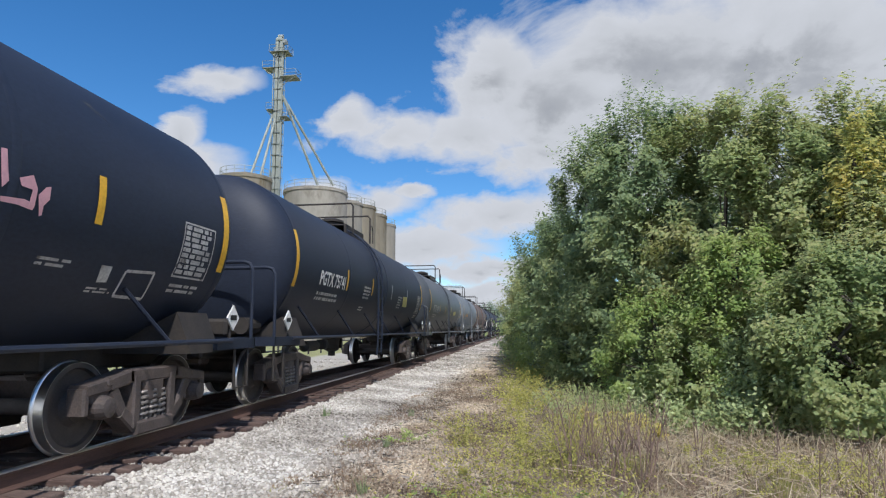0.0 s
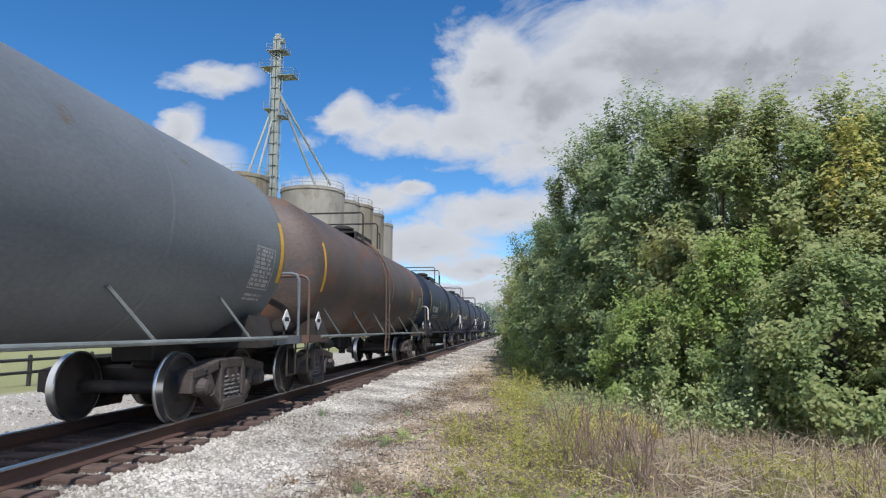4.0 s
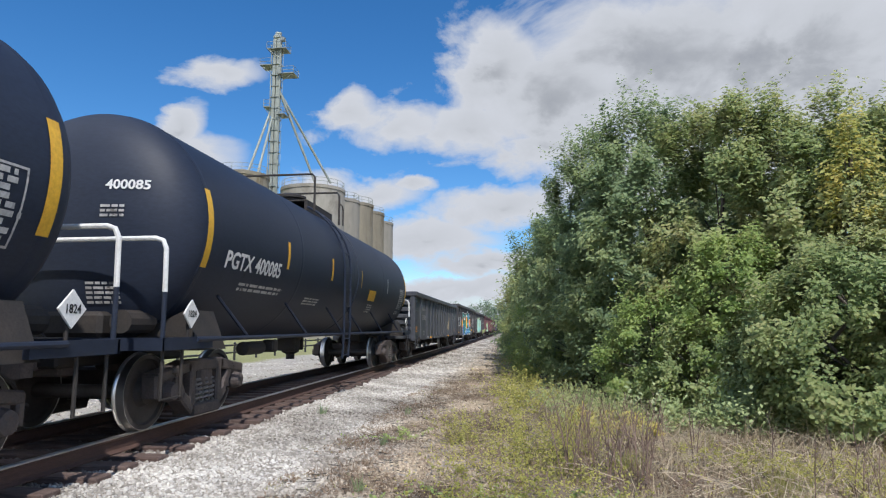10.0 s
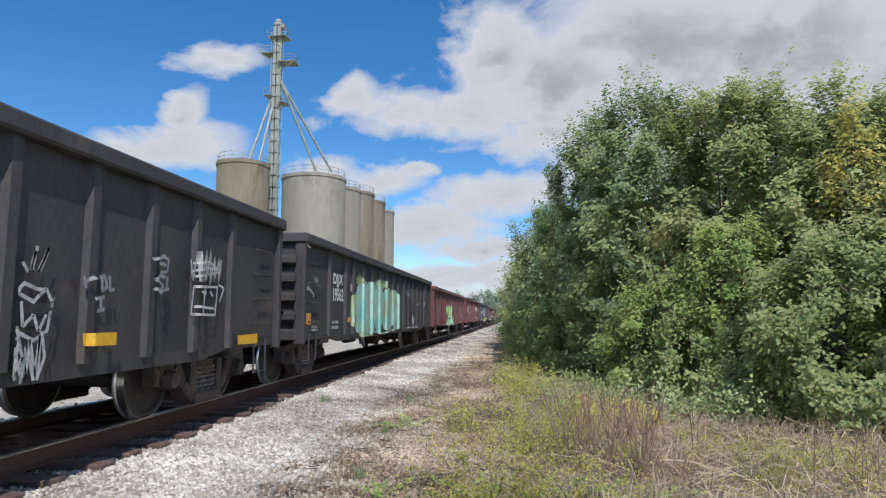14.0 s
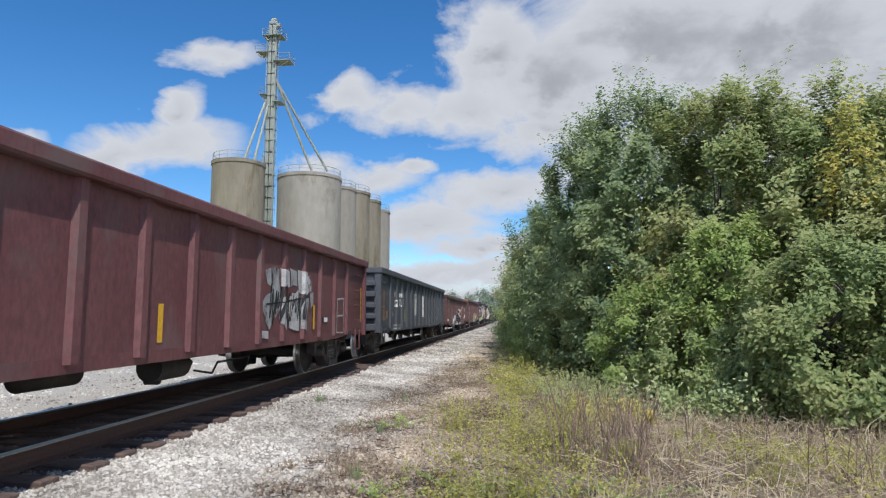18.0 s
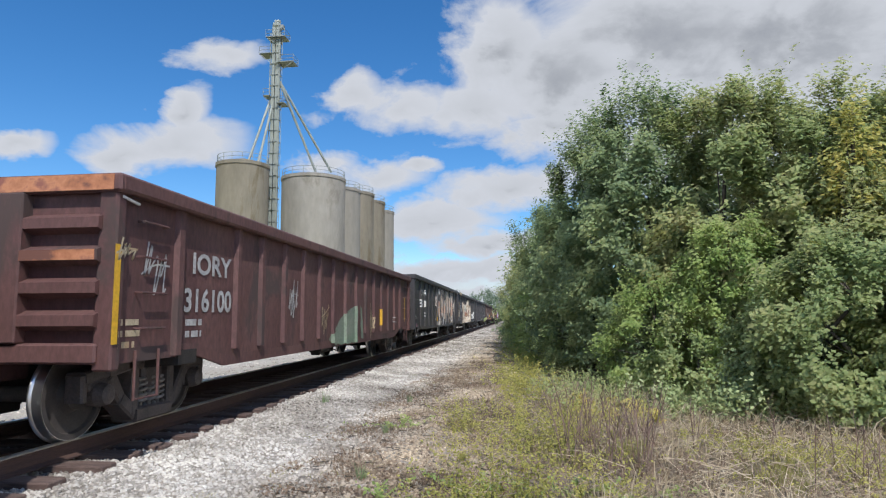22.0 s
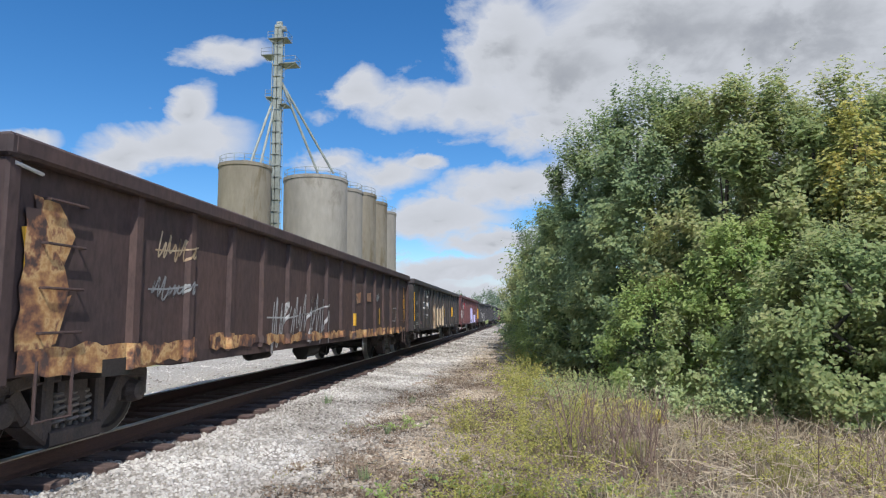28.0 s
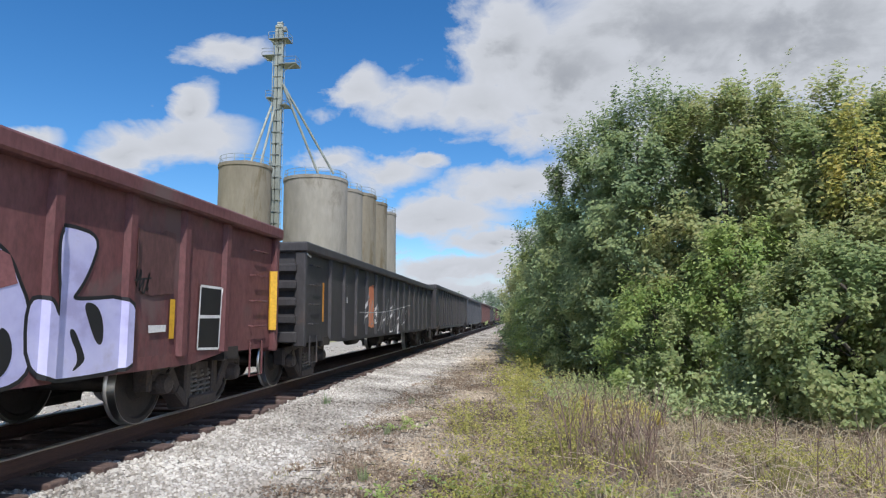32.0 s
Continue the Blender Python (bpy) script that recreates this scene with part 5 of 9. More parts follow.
def dress_h(car, surf, L, H):
    lettering("PGTX 500049", -6.47, 2.04, 0.28, surf, M["white"], car, 2.03)
    lettering("LB  86300 KGS", -5.35, 1.86, 0.075, surf, M["white"], car, 0.98)
    lettering("LB  33000 KGS", -5.35, 1.72, 0.075, surf, M["white"], car, 0.98)
    bars(-6.10, 1.71, 0.66, 0.24, 2, surf, M["white_worn"], car, seed=58)
    stripe(car, surf, "yellow", -4.34, 2.04, 2.49, 0.05)
    stripe(car, surf, "yellow", -1.58, 2.22, 2.68, 0.05)
    stripe(car, surf, "yellow", 0.90, 2.22, 2.66, 0.05)
    stripe(car, surf, "white_worn", 3.82, 2.21, 2.66, 0.05)
    bars(-2.46, 1.68, 1.00, 0.17, 3, surf, M["white_worn"], car, seed=63)
    patch(car, surf, "panel", "yellow_pale", [(1.69, 2.24), (2.44, 2.24), (2.45, 1.97), (1.73, 1.97)])
    patch(car, surf, "mark", "black_paint", [(1.80, 2.12), (1.97, 2.11), (2.00, 2.02), (1.83, 2.03)])
    patch(car, surf, "mark", "black_paint", [(2.02, 2.11), (2.16, 2.11), (2.17, 2.02), (2.03, 2.02)])
    patch(car, surf, "mark", "black_paint", [(2.19, 2.11), (2.34, 2.11), (2.38, 2.02), (2.22, 2.02)])
    bars(1.87, 1.67, 0.64, 0.21, 4, surf, M["white_worn"], car, seed=68)


def dress_i(car, surf, L, H):
    num = end_lettering("400085", 0.50, 2.87, 0.11, 0.50, 0.0, M["white"], car)
    for v in num.data.vertices:
        v.co.y = head_y(L, v.co.x, v.co.z)
    head_print(car, L, 0.46, 2.52, 0.28, 0.17, 3, 70)
    head_print(car, L, 0.30, 1.50, 0.38, 0.28, 5, 69)
    lettering("PGTX 400085", -6.39, 2.04, 0.22, surf, M["white"], car, 1.94)
    bars(-5.75, 1.75, 2.04, 0.14, 2, surf, M["white_worn"], car, seed=71)
    stripe(car, surf, "yellow", -4.17, 2.21, 2.67, 0.05)
    stripe(car, surf, "yellow", -1.64, 2.21, 2.67, 0.05)
    stripe(car, surf, "yellow", 0.81, 2.21, 2.65, 0.05)
    stripe(car, surf, "white_worn", 3.96, 2.23, 2.66, 0.05)
    bars(-2.88, 1.66, 1.08, 0.15, 3, surf, M["white_worn"], car, seed=76)
    patch(car, surf, "panel", "yellow", [(1.77, 2.21), (2.51, 2.22), (2.54, 1.94), (1.79, 1.94)])
    bars(1.84, 2.00, 0.60, 0.09, 2, surf, M["black_paint"], car, seed=78)
    bars(2.01, 1.63, 0.64, 0.23, 4, surf, M["white_worn"], car, seed=79)


def head_y(h, x, z):
    """How far forward the rounded leading head of a tank reaches at x, z."""
    k = (math.hypot(x, z - TANK_Z) / TANK_R) ** (4 / 3)
    return -h - 0.62 * math.sqrt(max(0.0, 1 - k * k)) - 0.012


def head_print(car, h, x, z, w, tall, rows, seed):
    """Rows of small print on the head, as bars."""
    rnd = random.Random(seed)
    g = Geo()
    for r in range(rows):
        zz, a = z + tall * (1 - (r + 0.8) / rows), x
        while a < x + w:
            b = min(a + rnd.uniform(0.05, 0.12), x + w)
            g.add([(p, head_y(h, p, q), q) for p, q in ((a, zz), (b, zz), (b, zz + tall / rows * 0.55), (a, zz + tall / rows * 0.55))], [(0, 1, 2, 3)])
            a = b + 0.02
    return part("head_print", g, M["white_worn"], car)


def dress_j(car, surf, L, H):
    lettering("IORY", -6.04, 1.93, 0.22, surf, M["white_worn"], car, 1.00)
    lettering("315432", -5.97, 1.54, 0.20, surf, M["white_worn"], car, 0.97)
    patch(car, surf, "panel", "orange", [(-7.61, 1.28), (-7.20, 1.28), (-7.19, 1.05), (-7.60, 1.06)])
    patch(car, surf, "panel", "orange", [(-3.75, 0.84), (-3.26, 0.84), (-3.25, 0.73), (-3.72, 0.74)])
    patch(car, surf, "panel", "white_worn", [(-4.60, 0.87), (-4.40, 0.87), (-4.39, 0.79), (-4.59, 0.80)])
    patch(car, surf, "panel", "white_worn", [(-2.55, 0.82), (-2.38, 0.81), (-2.37, 0.74), (-2.55, 0.75)])
    patch(car, surf, "panel", "orange", [(3.38, 0.82), (3.83, 0.83), (3.84, 0.72), (3.38, 0.72)])
    patch(car, surf, "panel", "white_worn", [(2.51, 0.80), (2.70, 0.80), (2.71, 0.72), (2.52, 0.73)])
    patch(car, surf, "panel", "white_worn", [(4.50, 0.87), (4.69, 0.88), (4.70, 0.80), (4.51, 0.80)])
    patch(car, surf, "panel", "orange", [(6.73, 1.18), (7.23, 1.18), (7.24, 1.01), (6.75, 1.00)])
    tag(car, surf, "cream", 3.41, 1.05, 0.95, 1.11, 1)
    tag(car, surf, "white_worn", 5.58, 1.68, 0.67, 0.57, 2)
    outline(car, surf, "panel_edge", "white_worn", [(5.72, 1.71), (6.25, 1.72), (6.17, 1.37), (5.67, 1.38)])
    tag(car, surf, "white_worn", 6.89, 1.51, 0.54, 0.62, 3)
    bars(-5.61, 0.89, 0.37, 0.23, 2, surf, M["white_worn"], car, seed=95)


def dress_k(car, surf, L, H):
    lettering("DJJX", -5.98, 1.67, 0.28, surf, M["white"], car, 0.74)
    lettering("19575", -5.97, 1.40, 0.23, surf, M["white"], car, 0.76)
    bars(-6.01, 1.08, 0.73, 0.11, 1, surf, M["white_worn"], car, seed=99)
    bars(-6.00, 0.95, 0.73, 0.09, 1, surf, M["white_worn"], car, seed=100)
    patch(car, surf, "stripe", "yellow", [(-7.43, 0.95), (-6.53, 0.95), (-6.52, 0.80), (-7.43, 0.82)])
    bars(-7.29, 0.97, 0.39, 0.10, 2, surf, M["white_worn"], car, seed=102)
    for pts in [[(-7.74, 2.01), (-7.72, 1.61)], [(-7.5, 1.96), (-7.7, 1.78), (-7.48, 1.64)], [(-7.46, 1.74), (-7.26, 1.82), (-7.34, 1.89), (-7.45, 1.83), (-7.42, 1.68), (-7.23, 1.68)], [(-7.12, 1.95), (-7.12, 1.67)], [(-7.26, 1.8), (-6.95, 1.84)], [(-6.93, 1.97), (-6.92, 1.66)], [(-6.93, 1.96), (-6.72, 1.95), (-6.73, 1.84), (-6.92, 1.8)], [(-6.67, 1.7), (-6.66, 1.94), (-6.57, 1.8), (-6.52, 1.95), (-6.48, 1.71)], [(-6.44, 1.96), (-6.39, 1.83), (-6.4, 1.71)], [(-6.93, 1.55), (-7.08, 1.51), (-7.12, 1.41), (-7.08, 1.34), (-6.93, 1.35)], [(-6.9, 1.54), (-6.9, 1.35), (-6.75, 1.36), (-6.77, 1.54)], [(-6.71, 1.35), (-6.71, 1.53), (-6.61, 1.52), (-6.58, 1.35)], [(-6.46, 1.56), (-6.55, 1.49), (-6.52, 1.36), (-6.42, 1.35)], [(-6.34, 1.57), (-6.42, 1.51), (-6.33, 1.42), (-6.41, 1.33)]]:
        ribbon(car, surf, "spray_tag", "white", pts, 0.042)
    end_lettering("DJJX", 0.80, 2.59, 0.12, 0.46, -L - 0.082, M["white"], car)
    part("number_board", Geo().box(0.80, 1.36, -L - 0.125, -L - 0.06, 2.24, 2.40, 0.006), M["gon_black"], car)
    end_lettering("19575", 0.86, 2.265, 0.10, 0.46, -L - 0.129, M["white"], car)
    part("end_mark", Geo().box(0.62, 0.72, -L - 0.088, -L - 0.08, 2.60, 2.70), M["pink"], car)
    letter(car, surf, "coral", [(-4.9, 1.29), (-4.92, 1.73), (-4.24, 1.86), (-4.21, 1.13), (-4.53, 1.13), (-4.67, 1.3)], None, None, 0.06, 1)
    letter(car, surf, "yellow_fresh", [(-4.8, 1.37), (-4.82, 1.61), (-4.24, 1.73), (-4.24, 1.29), (-4.55, 1.28)], None, None, 0.06, 1)
    letter(car, surf, "blue", [(-2.08, 0.71), (-1.8, 1.01), (-0.55, 1.06), (1.94, 1.1), (2.02, 0.74), (-0.32, 0.68)], None, None, 0.06, 1)
    letter(car, surf, "green_dark", [(-4.2, 2.06), (-4.09, 2.23), (-3.62, 2.26), (-3.16, 2.16), (-2.94, 1.86), (-3.13, 1.43), (-2.81, 1.04), (-2.81, 0.7), (-4.06, 0.71), (-4.16, 1.36)], "black_paint", "white", 0.06, 1)
    letter(car, surf, "blue_deep", [(-4.06, 1.26), (-3.71, 1.42), (-3.17, 1.43), (-2.83, 1.04), (-2.84, 0.71), (-4.02, 0.73)], None, None, 0.06, 1)
    letter(car, surf, "blue", [(-3.77, 2.13), (-3.28, 2.11), (-3.06, 1.82), (-3.24, 1.51), (-3.62, 1.47), (-3.43, 1.8)], None, None, 0.06, 1)
    letter(car, surf, "black_paint", [(-3.68, 1.57), (-3.68, 1.74), (-3.51, 1.81), (-3.36, 1.75), (-3.41, 1.58)], None, None, 0.06, 1)
    letter(car, surf, "black_paint", [(-3.72, 1.21), (-3.5, 1.27), (-3.2, 1.2), (-3.24, 1.02), (-3.64, 1)], None, None, 0.06, 1)
    letter(car, surf, "lilac", [(-3.61, 0.83), (-3.58, 1), (-3.3, 1), (-3.27, 0.84)], None, None, 0.06, 1)
    letter(car, surf, "coral", [(-2.98, 1.38), (-3.04, 1.83), (-2.92, 2.06), (-2.79, 1.96), (-2.78, 1.61)], None, None, 0.06, 1)
    letter(car, surf, "green_dark", [(-2.86, 1.44), (-2.72, 1.94), (-2.36, 2.18), (-1.94, 2.24), (-1.67, 2), (-1.73, 1.46), (-2, 0.82), (-2.63, 0.73), (-2.92, 0.9)], "black_paint", "white", 0.06, 1)
    letter(car, surf, "teal", [(-2.56, 1.56), (-2.45, 1.93), (-2.12, 2.08), (-1.89, 1.91), (-1.95, 1.46), (-2.16, 1.02), (-2.5, 1.09)], None, None, 0.06, 1)
    letter(car, surf, "black_paint", [(-2.31, 1.45), (-2.27, 1.76), (-2.13, 1.84), (-2.06, 1.64), (-2.12, 1.33), (-2.23, 1.21)], None, None, 0.06, 1)
    letter(car, surf, "green_dark", [(-1.73, 1.5), (-1.68, 2.12), (-1.38, 2.24), (-1.06, 2.25), (-0.99, 1.83), (-1.1, 1.27), (-0.83, 1), (-1.52, 0.8), (-1.85, 0.89)], "black_paint", "white", 0.06, 1)
    letter(car, surf, "coral", [(-1.21, 1.19), (-1.14, 1.89), (-0.9, 2.12), (-0.61, 2), (-0.66, 1.49), (-0.8, 1.17)], None, "white", 0.04, 1)
    letter(car, surf, "yellow_fresh", [(-1.14, 1.27), (-1.07, 1.83), (-0.85, 1.97), (-0.72, 1.77), (-0.77, 1.41), (-0.88, 1.22)], None, None, 0.06, 1)
    letter(car, surf, "blue", [(-1.9, 0.71), (-1.8, 0.98), (-1.13, 1.1), (-0.35, 1.01), (0.96, 1.15), (1.04, 0.71)], None, None, 0.06, 1)
    ribbon(car, surf, "spray_line", "lightblue", rounded([(-4.04, 1.4), (-3.66, 1.43), (-3.18, 1.55), (-3.01, 1.74)], False), 0.09)
    ribbon(car, surf, "spray_line", "lightblue", rounded([(-3.99, 2.01), (-3.66, 2.11), (-3.22, 2.09)], False), 0.08)
    ribbon(car, surf, "spray_line", "lightblue", rounded([(-3.19, 1.02), (-3.01, 0.82), (-2.83, 0.74)], False), 0.07)
    ribbon(car, surf, "spray_line", "lightblue", rounded([(-2.77, 1.24), (-2.39, 1), (-2.13, 0.96), (-1.79, 1.33)], False), 0.06)
    ribbon(car, surf, "spray_line", "lightblue", rounded([(-1.63, 0.88), (-0.74, 0.95), (-0.12, 0.9), (0.82, 1)], False), 0.08)
    ribbon(car, surf, "spray_line", "lightblue", rounded([(-4.1, 1.75), (-4.08, 1.26), (-4.02, 0.87)], False), 0.06)
    for pts in ([(-4.92, 1.16), (-4.9, 1.04), (-4.85, 1.15), (-4.82, 1.04)],
                [(-4.79, 1.13), (-4.79, 1.02), (-4.72, 1.03), (-4.73, 1.12), (-4.79, 1.12)],
                [(-4.68, 1.12), (-4.69, 1.01)],
                [(-4.65, 1.11), (-4.57, 1.1)],
                [(-4.92, 0.94), (-4.89, 0.82), (-4.84, 0.91), (-4.81, 0.81)],
                [(-4.77, 0.93), (-4.76, 0.82)],
                [(-4.71, 0.93), (-4.72, 0.82), (-4.64, 0.83)],
                [(-4.61, 0.94), (-4.61, 0.81), (-4.55, 0.96)]):
        ribbon(car, surf, "spray_tag", "white_worn", pts, 0.035)
    patch(car, surf, "graffiti", "white_worn", [(-0.35, 2.28), (-0.32, 2.48), (0.26, 2.51), (0.3, 2.29)])
    letter(car, surf, "green_dark", [(-0.53, 2.05), (-0.48, 2.25), (-0.11, 2.33), (0.34, 2.3), (0.43, 2.09), (0.32, 1.86), (0.03, 1.88), (-0.22, 1.85), (-0.23, 1.72), (0.1, 1.72), (0.19, 1.63), (0.11, 1.36), (-0.07, 1.32), (-0.21, 1.25), (-0.16, 1.14), (0.62, 1.17), (0.66, 0.84), (0.47, 0.77), (-0.65, 0.8), (-0.51, 1.05), (-0.52, 1.51)], "black_paint", "white", 0.06, 1)
    letter(car, surf, "blue_deep", [(-0.61, 0.83), (-0.51, 1.05), (-0.49, 1.18), (-0.15, 1.12), (0.63, 1.19), (0.67, 0.84), (0.47, 0.77)], None, None, 0.06, 1)
    letter(car, surf, "blue", [(0, 2.2), (0.34, 2.28), (0.4, 2.09), (0.31, 1.88), (0.08, 1.91)], None, None, 0.06, 1)
    letter(car, surf, "black_paint", [(-0.24, 1.78), (-0.12, 1.87), (0.2, 1.87), (0.29, 1.83), (0.18, 1.72), (-0.16, 1.7)], None, None, 0.06, 1)
    letter(car, surf, "black_paint", [(-0.24, 1.25), (-0.12, 1.33), (0.13, 1.34), (0.12, 1.23), (-0.11, 1.15)], None, None, 0.06, 1)
    letter(car, surf, "green_dark", [(1.14, 2.15), (1.28, 2.25), (1.51, 2.3), (1.76, 2.14), (1.79, 1.99), (1.63, 1.73), (1.61, 1.54), (1.85, 1.25), (2.06, 0.95), (2.1, 0.73), (1.29, 0.75), (1.31, 1.07), (1.21, 1.39), (1.1, 1.7), (1.24, 1.89)], "black_paint", "white", 0.05, 1)
    letter(car, surf, "blue", [(0.65, 2.08), (0.74, 2.26), (0.97, 2.3), (1.1, 2.15), (1.09, 1.83), (1.3, 1.62), (1.49, 1.35), (1.43, 0.97), (1.26, 0.75), (1.04, 0.99), (0.93, 1.12), (0.91, 0.76), (0.59, 0.79), (0.68, 1.17), (0.88, 1.46), (0.96, 1.68), (0.75, 1.93)], "black_paint", "white", 0.05, 1)
    letter(car, surf, "green_dark", [(0.94, 1.38), (1.07, 1.52), (1.3, 1.57), (1.45, 1.34), (1.42, 0.98), (1.26, 0.78), (1.04, 0.99)], None, None, 0.06, 1)
    letter(car, surf, "coral", [(0.19, 1.63), (0.32, 1.84), (0.48, 1.92), (0.64, 1.87), (0.68, 1.67), (0.53, 1.45), (0.4, 1.23), (0.15, 1.17), (-0.08, 1.18), (0.09, 1.25), (0.17, 1.44)], None, "white", 0.05, 1)
    letter(car, surf, "yellow_fresh", [(0.25, 1.6), (0.38, 1.76), (0.57, 1.8), (0.62, 1.66), (0.48, 1.49), (0.35, 1.29), (0.18, 1.24)], None, None, 0.06, 1)
    letter(car, surf, "coral", [(1.65, 1.49), (1.67, 1.69), (1.83, 1.88), (2.06, 1.92), (2.26, 1.78), (2.24, 1.57), (2.29, 1.41), (2.04, 1.25), (1.81, 1.25), (1.67, 1.4)], None, None, 0.06, 1)
    letter(car, surf, "yellow_fresh", [(1.73, 1.54), (1.81, 1.75), (2, 1.78), (2.15, 1.61), (2.08, 1.41), (1.84, 1.38)], None, None, 0.06, 1)
    ribbon(car, surf, "spray_line", "lightblue", rounded([(-0.43, 2.07), (-0.19, 2.08), (0.07, 2.1), (0.27, 2.07)], False), 0.07)
    ribbon(car, surf, "spray_line", "lightblue", rounded([(-0.44, 1.46), (-0.33, 1.5), (-0.14, 1.5), (0.02, 1.51)], False), 0.08)
    ribbon(car, surf, "spray_line", "lightblue", rounded([(-0.48, 0.88), (-0.28, 0.97), (-0.04, 0.94), (0.28, 0.99), (0.63, 1.02)], False), 0.08)
    ribbon(car, surf, "spray_line", "lightblue", rounded([(0.67, 2.09), (0.9, 1.81), (1.08, 1.65), (1.36, 1.9), (1.67, 2.13)], False), 0.05)
    ribbon(car, surf, "spray_line", "lightblue", rounded([(1.08, 1.65), (0.8, 1.33), (0.7, 1.13)], False), 0.05)
    ribbon(car, surf, "spray_line", "lightblue", rounded([(1.08, 1.65), (1.31, 1.43), (1.58, 1.25)], False), 0.05)
    ribbon(car, surf, "spray_line", "lightblue", rounded([(1.64, 0.92), (1.84, 0.91)], False), 0.09)
    for pts in ([(2.84, 1.64), (2.91, 1.56), (2.96, 1.73), (2.94, 1.57), (3, 1.58), (3.1, 1.78), (3.01, 1.57)],
                [(2.97, 1.78), (2.97, 1.74)],
                [(2.8, 1.41), (2.87, 1.48), (3, 1.44), (3.19, 1.43), (3.15, 1.24), (3.13, 1.11), (3, 1.04), (2.83, 1.11)],
                [(2.82, 1.4), (2.97, 1.34), (3.09, 1.45), (3.16, 1.35)],
                [(2.85, 1.34), (2.88, 1.15), (2.98, 1.24), (3.04, 1.11), (3.11, 1.24)],
                [(2.76, 1.05), (2.82, 1.15), (2.94, 0.79), (2.96, 1.05), (3.03, 0.78), (3.06, 1.08), (3.06, 0.74)],
                [(2.8, 0.99), (2.9, 0.76), (2.93, 1.01), (3.02, 0.73)],
                [(3.07, 1.11), (3.12, 0.91), (3.05, 0.73)],
                [(2.77, 0.93), (2.84, 0.75)],
                [(2.85, 1.05), (2.82, 0.8), (2.9, 0.92), (2.89, 0.72)],
                [(5.25, 1.88), (5.32, 1.64), (5.4, 1.99), (5.42, 1.63), (5.5, 2.02), (5.51, 1.6), (5.62, 1.97), (5.63, 1.64), (5.72, 2.08), (5.72, 1.61), (5.83, 1.99), (5.82, 1.65), (5.94, 1.97), (5.93, 1.61), (5.99, 1.94)],
                [(5.27, 1.74), (5.6, 1.81), (6, 1.81)],
                [(5.3, 1.84), (5.69, 1.89), (5.98, 1.78), (5.35, 1.69)],
                [(5.34, 1.57), (5.91, 1.59), (5.87, 1.24), (5.3, 1.25), (5.34, 1.57)],
                [(5.6, 1.58), (5.58, 1.25)],
                [(5.35, 1.34), (5.89, 1.32)],
                [(5.42, 1.52), (5.49, 1.47), (5.54, 1.53)],
                [(5.72, 1.53), (5.79, 1.47)],
                [(5.93, 1.62), (6.07, 1.58), (5.97, 1.41)]):
        ribbon(car, surf, "spray_tag", "white_worn", pts, 0.030)
    for pts in ([(3.5, 1.57), (3.53, 1.47)],
                [(3.5, 1.5), (3.59, 1.57)],
                [(3.61, 1.57), (3.69, 1.59)],
                [(3.64, 1.58), (3.66, 1.46)],
                [(3.72, 1.57), (3.74, 1.45), (3.8, 1.49), (3.78, 1.57), (3.7, 1.58)],
                [(3.83, 1.6), (3.85, 1.46), (3.91, 1.48)],
                [(3.59, 1.38), (3.69, 1.4)],
                [(3.64, 1.39), (3.65, 1.28)],
                [(3.6, 1.27), (3.71, 1.29)],
                [(4.48, 1.81), (4.62, 1.86), (4.78, 1.84), (4.76, 1.7), (4.56, 1.68), (4.5, 1.6), (4.66, 1.49), (4.81, 1.52)],
                [(4.51, 1.77), (4.73, 1.77)],
                [(4.57, 1.64), (4.77, 1.64), (4.75, 1.52)],
                [(4.49, 1.51), (4.58, 1.46)]):
        ribbon(car, surf, "spray_tag", "steel_scrawl", pts, 0.032)
    patch(car, surf, "stripe", "yellow", [(3.51, 1.08), (3.97, 1.08), (3.97, 0.96), (3.53, 0.97)])
    patch(car, surf, "stripe", "yellow", [(6.49, 0.97), (7.12, 0.98), (7.13, 0.84), (6.50, 0.85)])


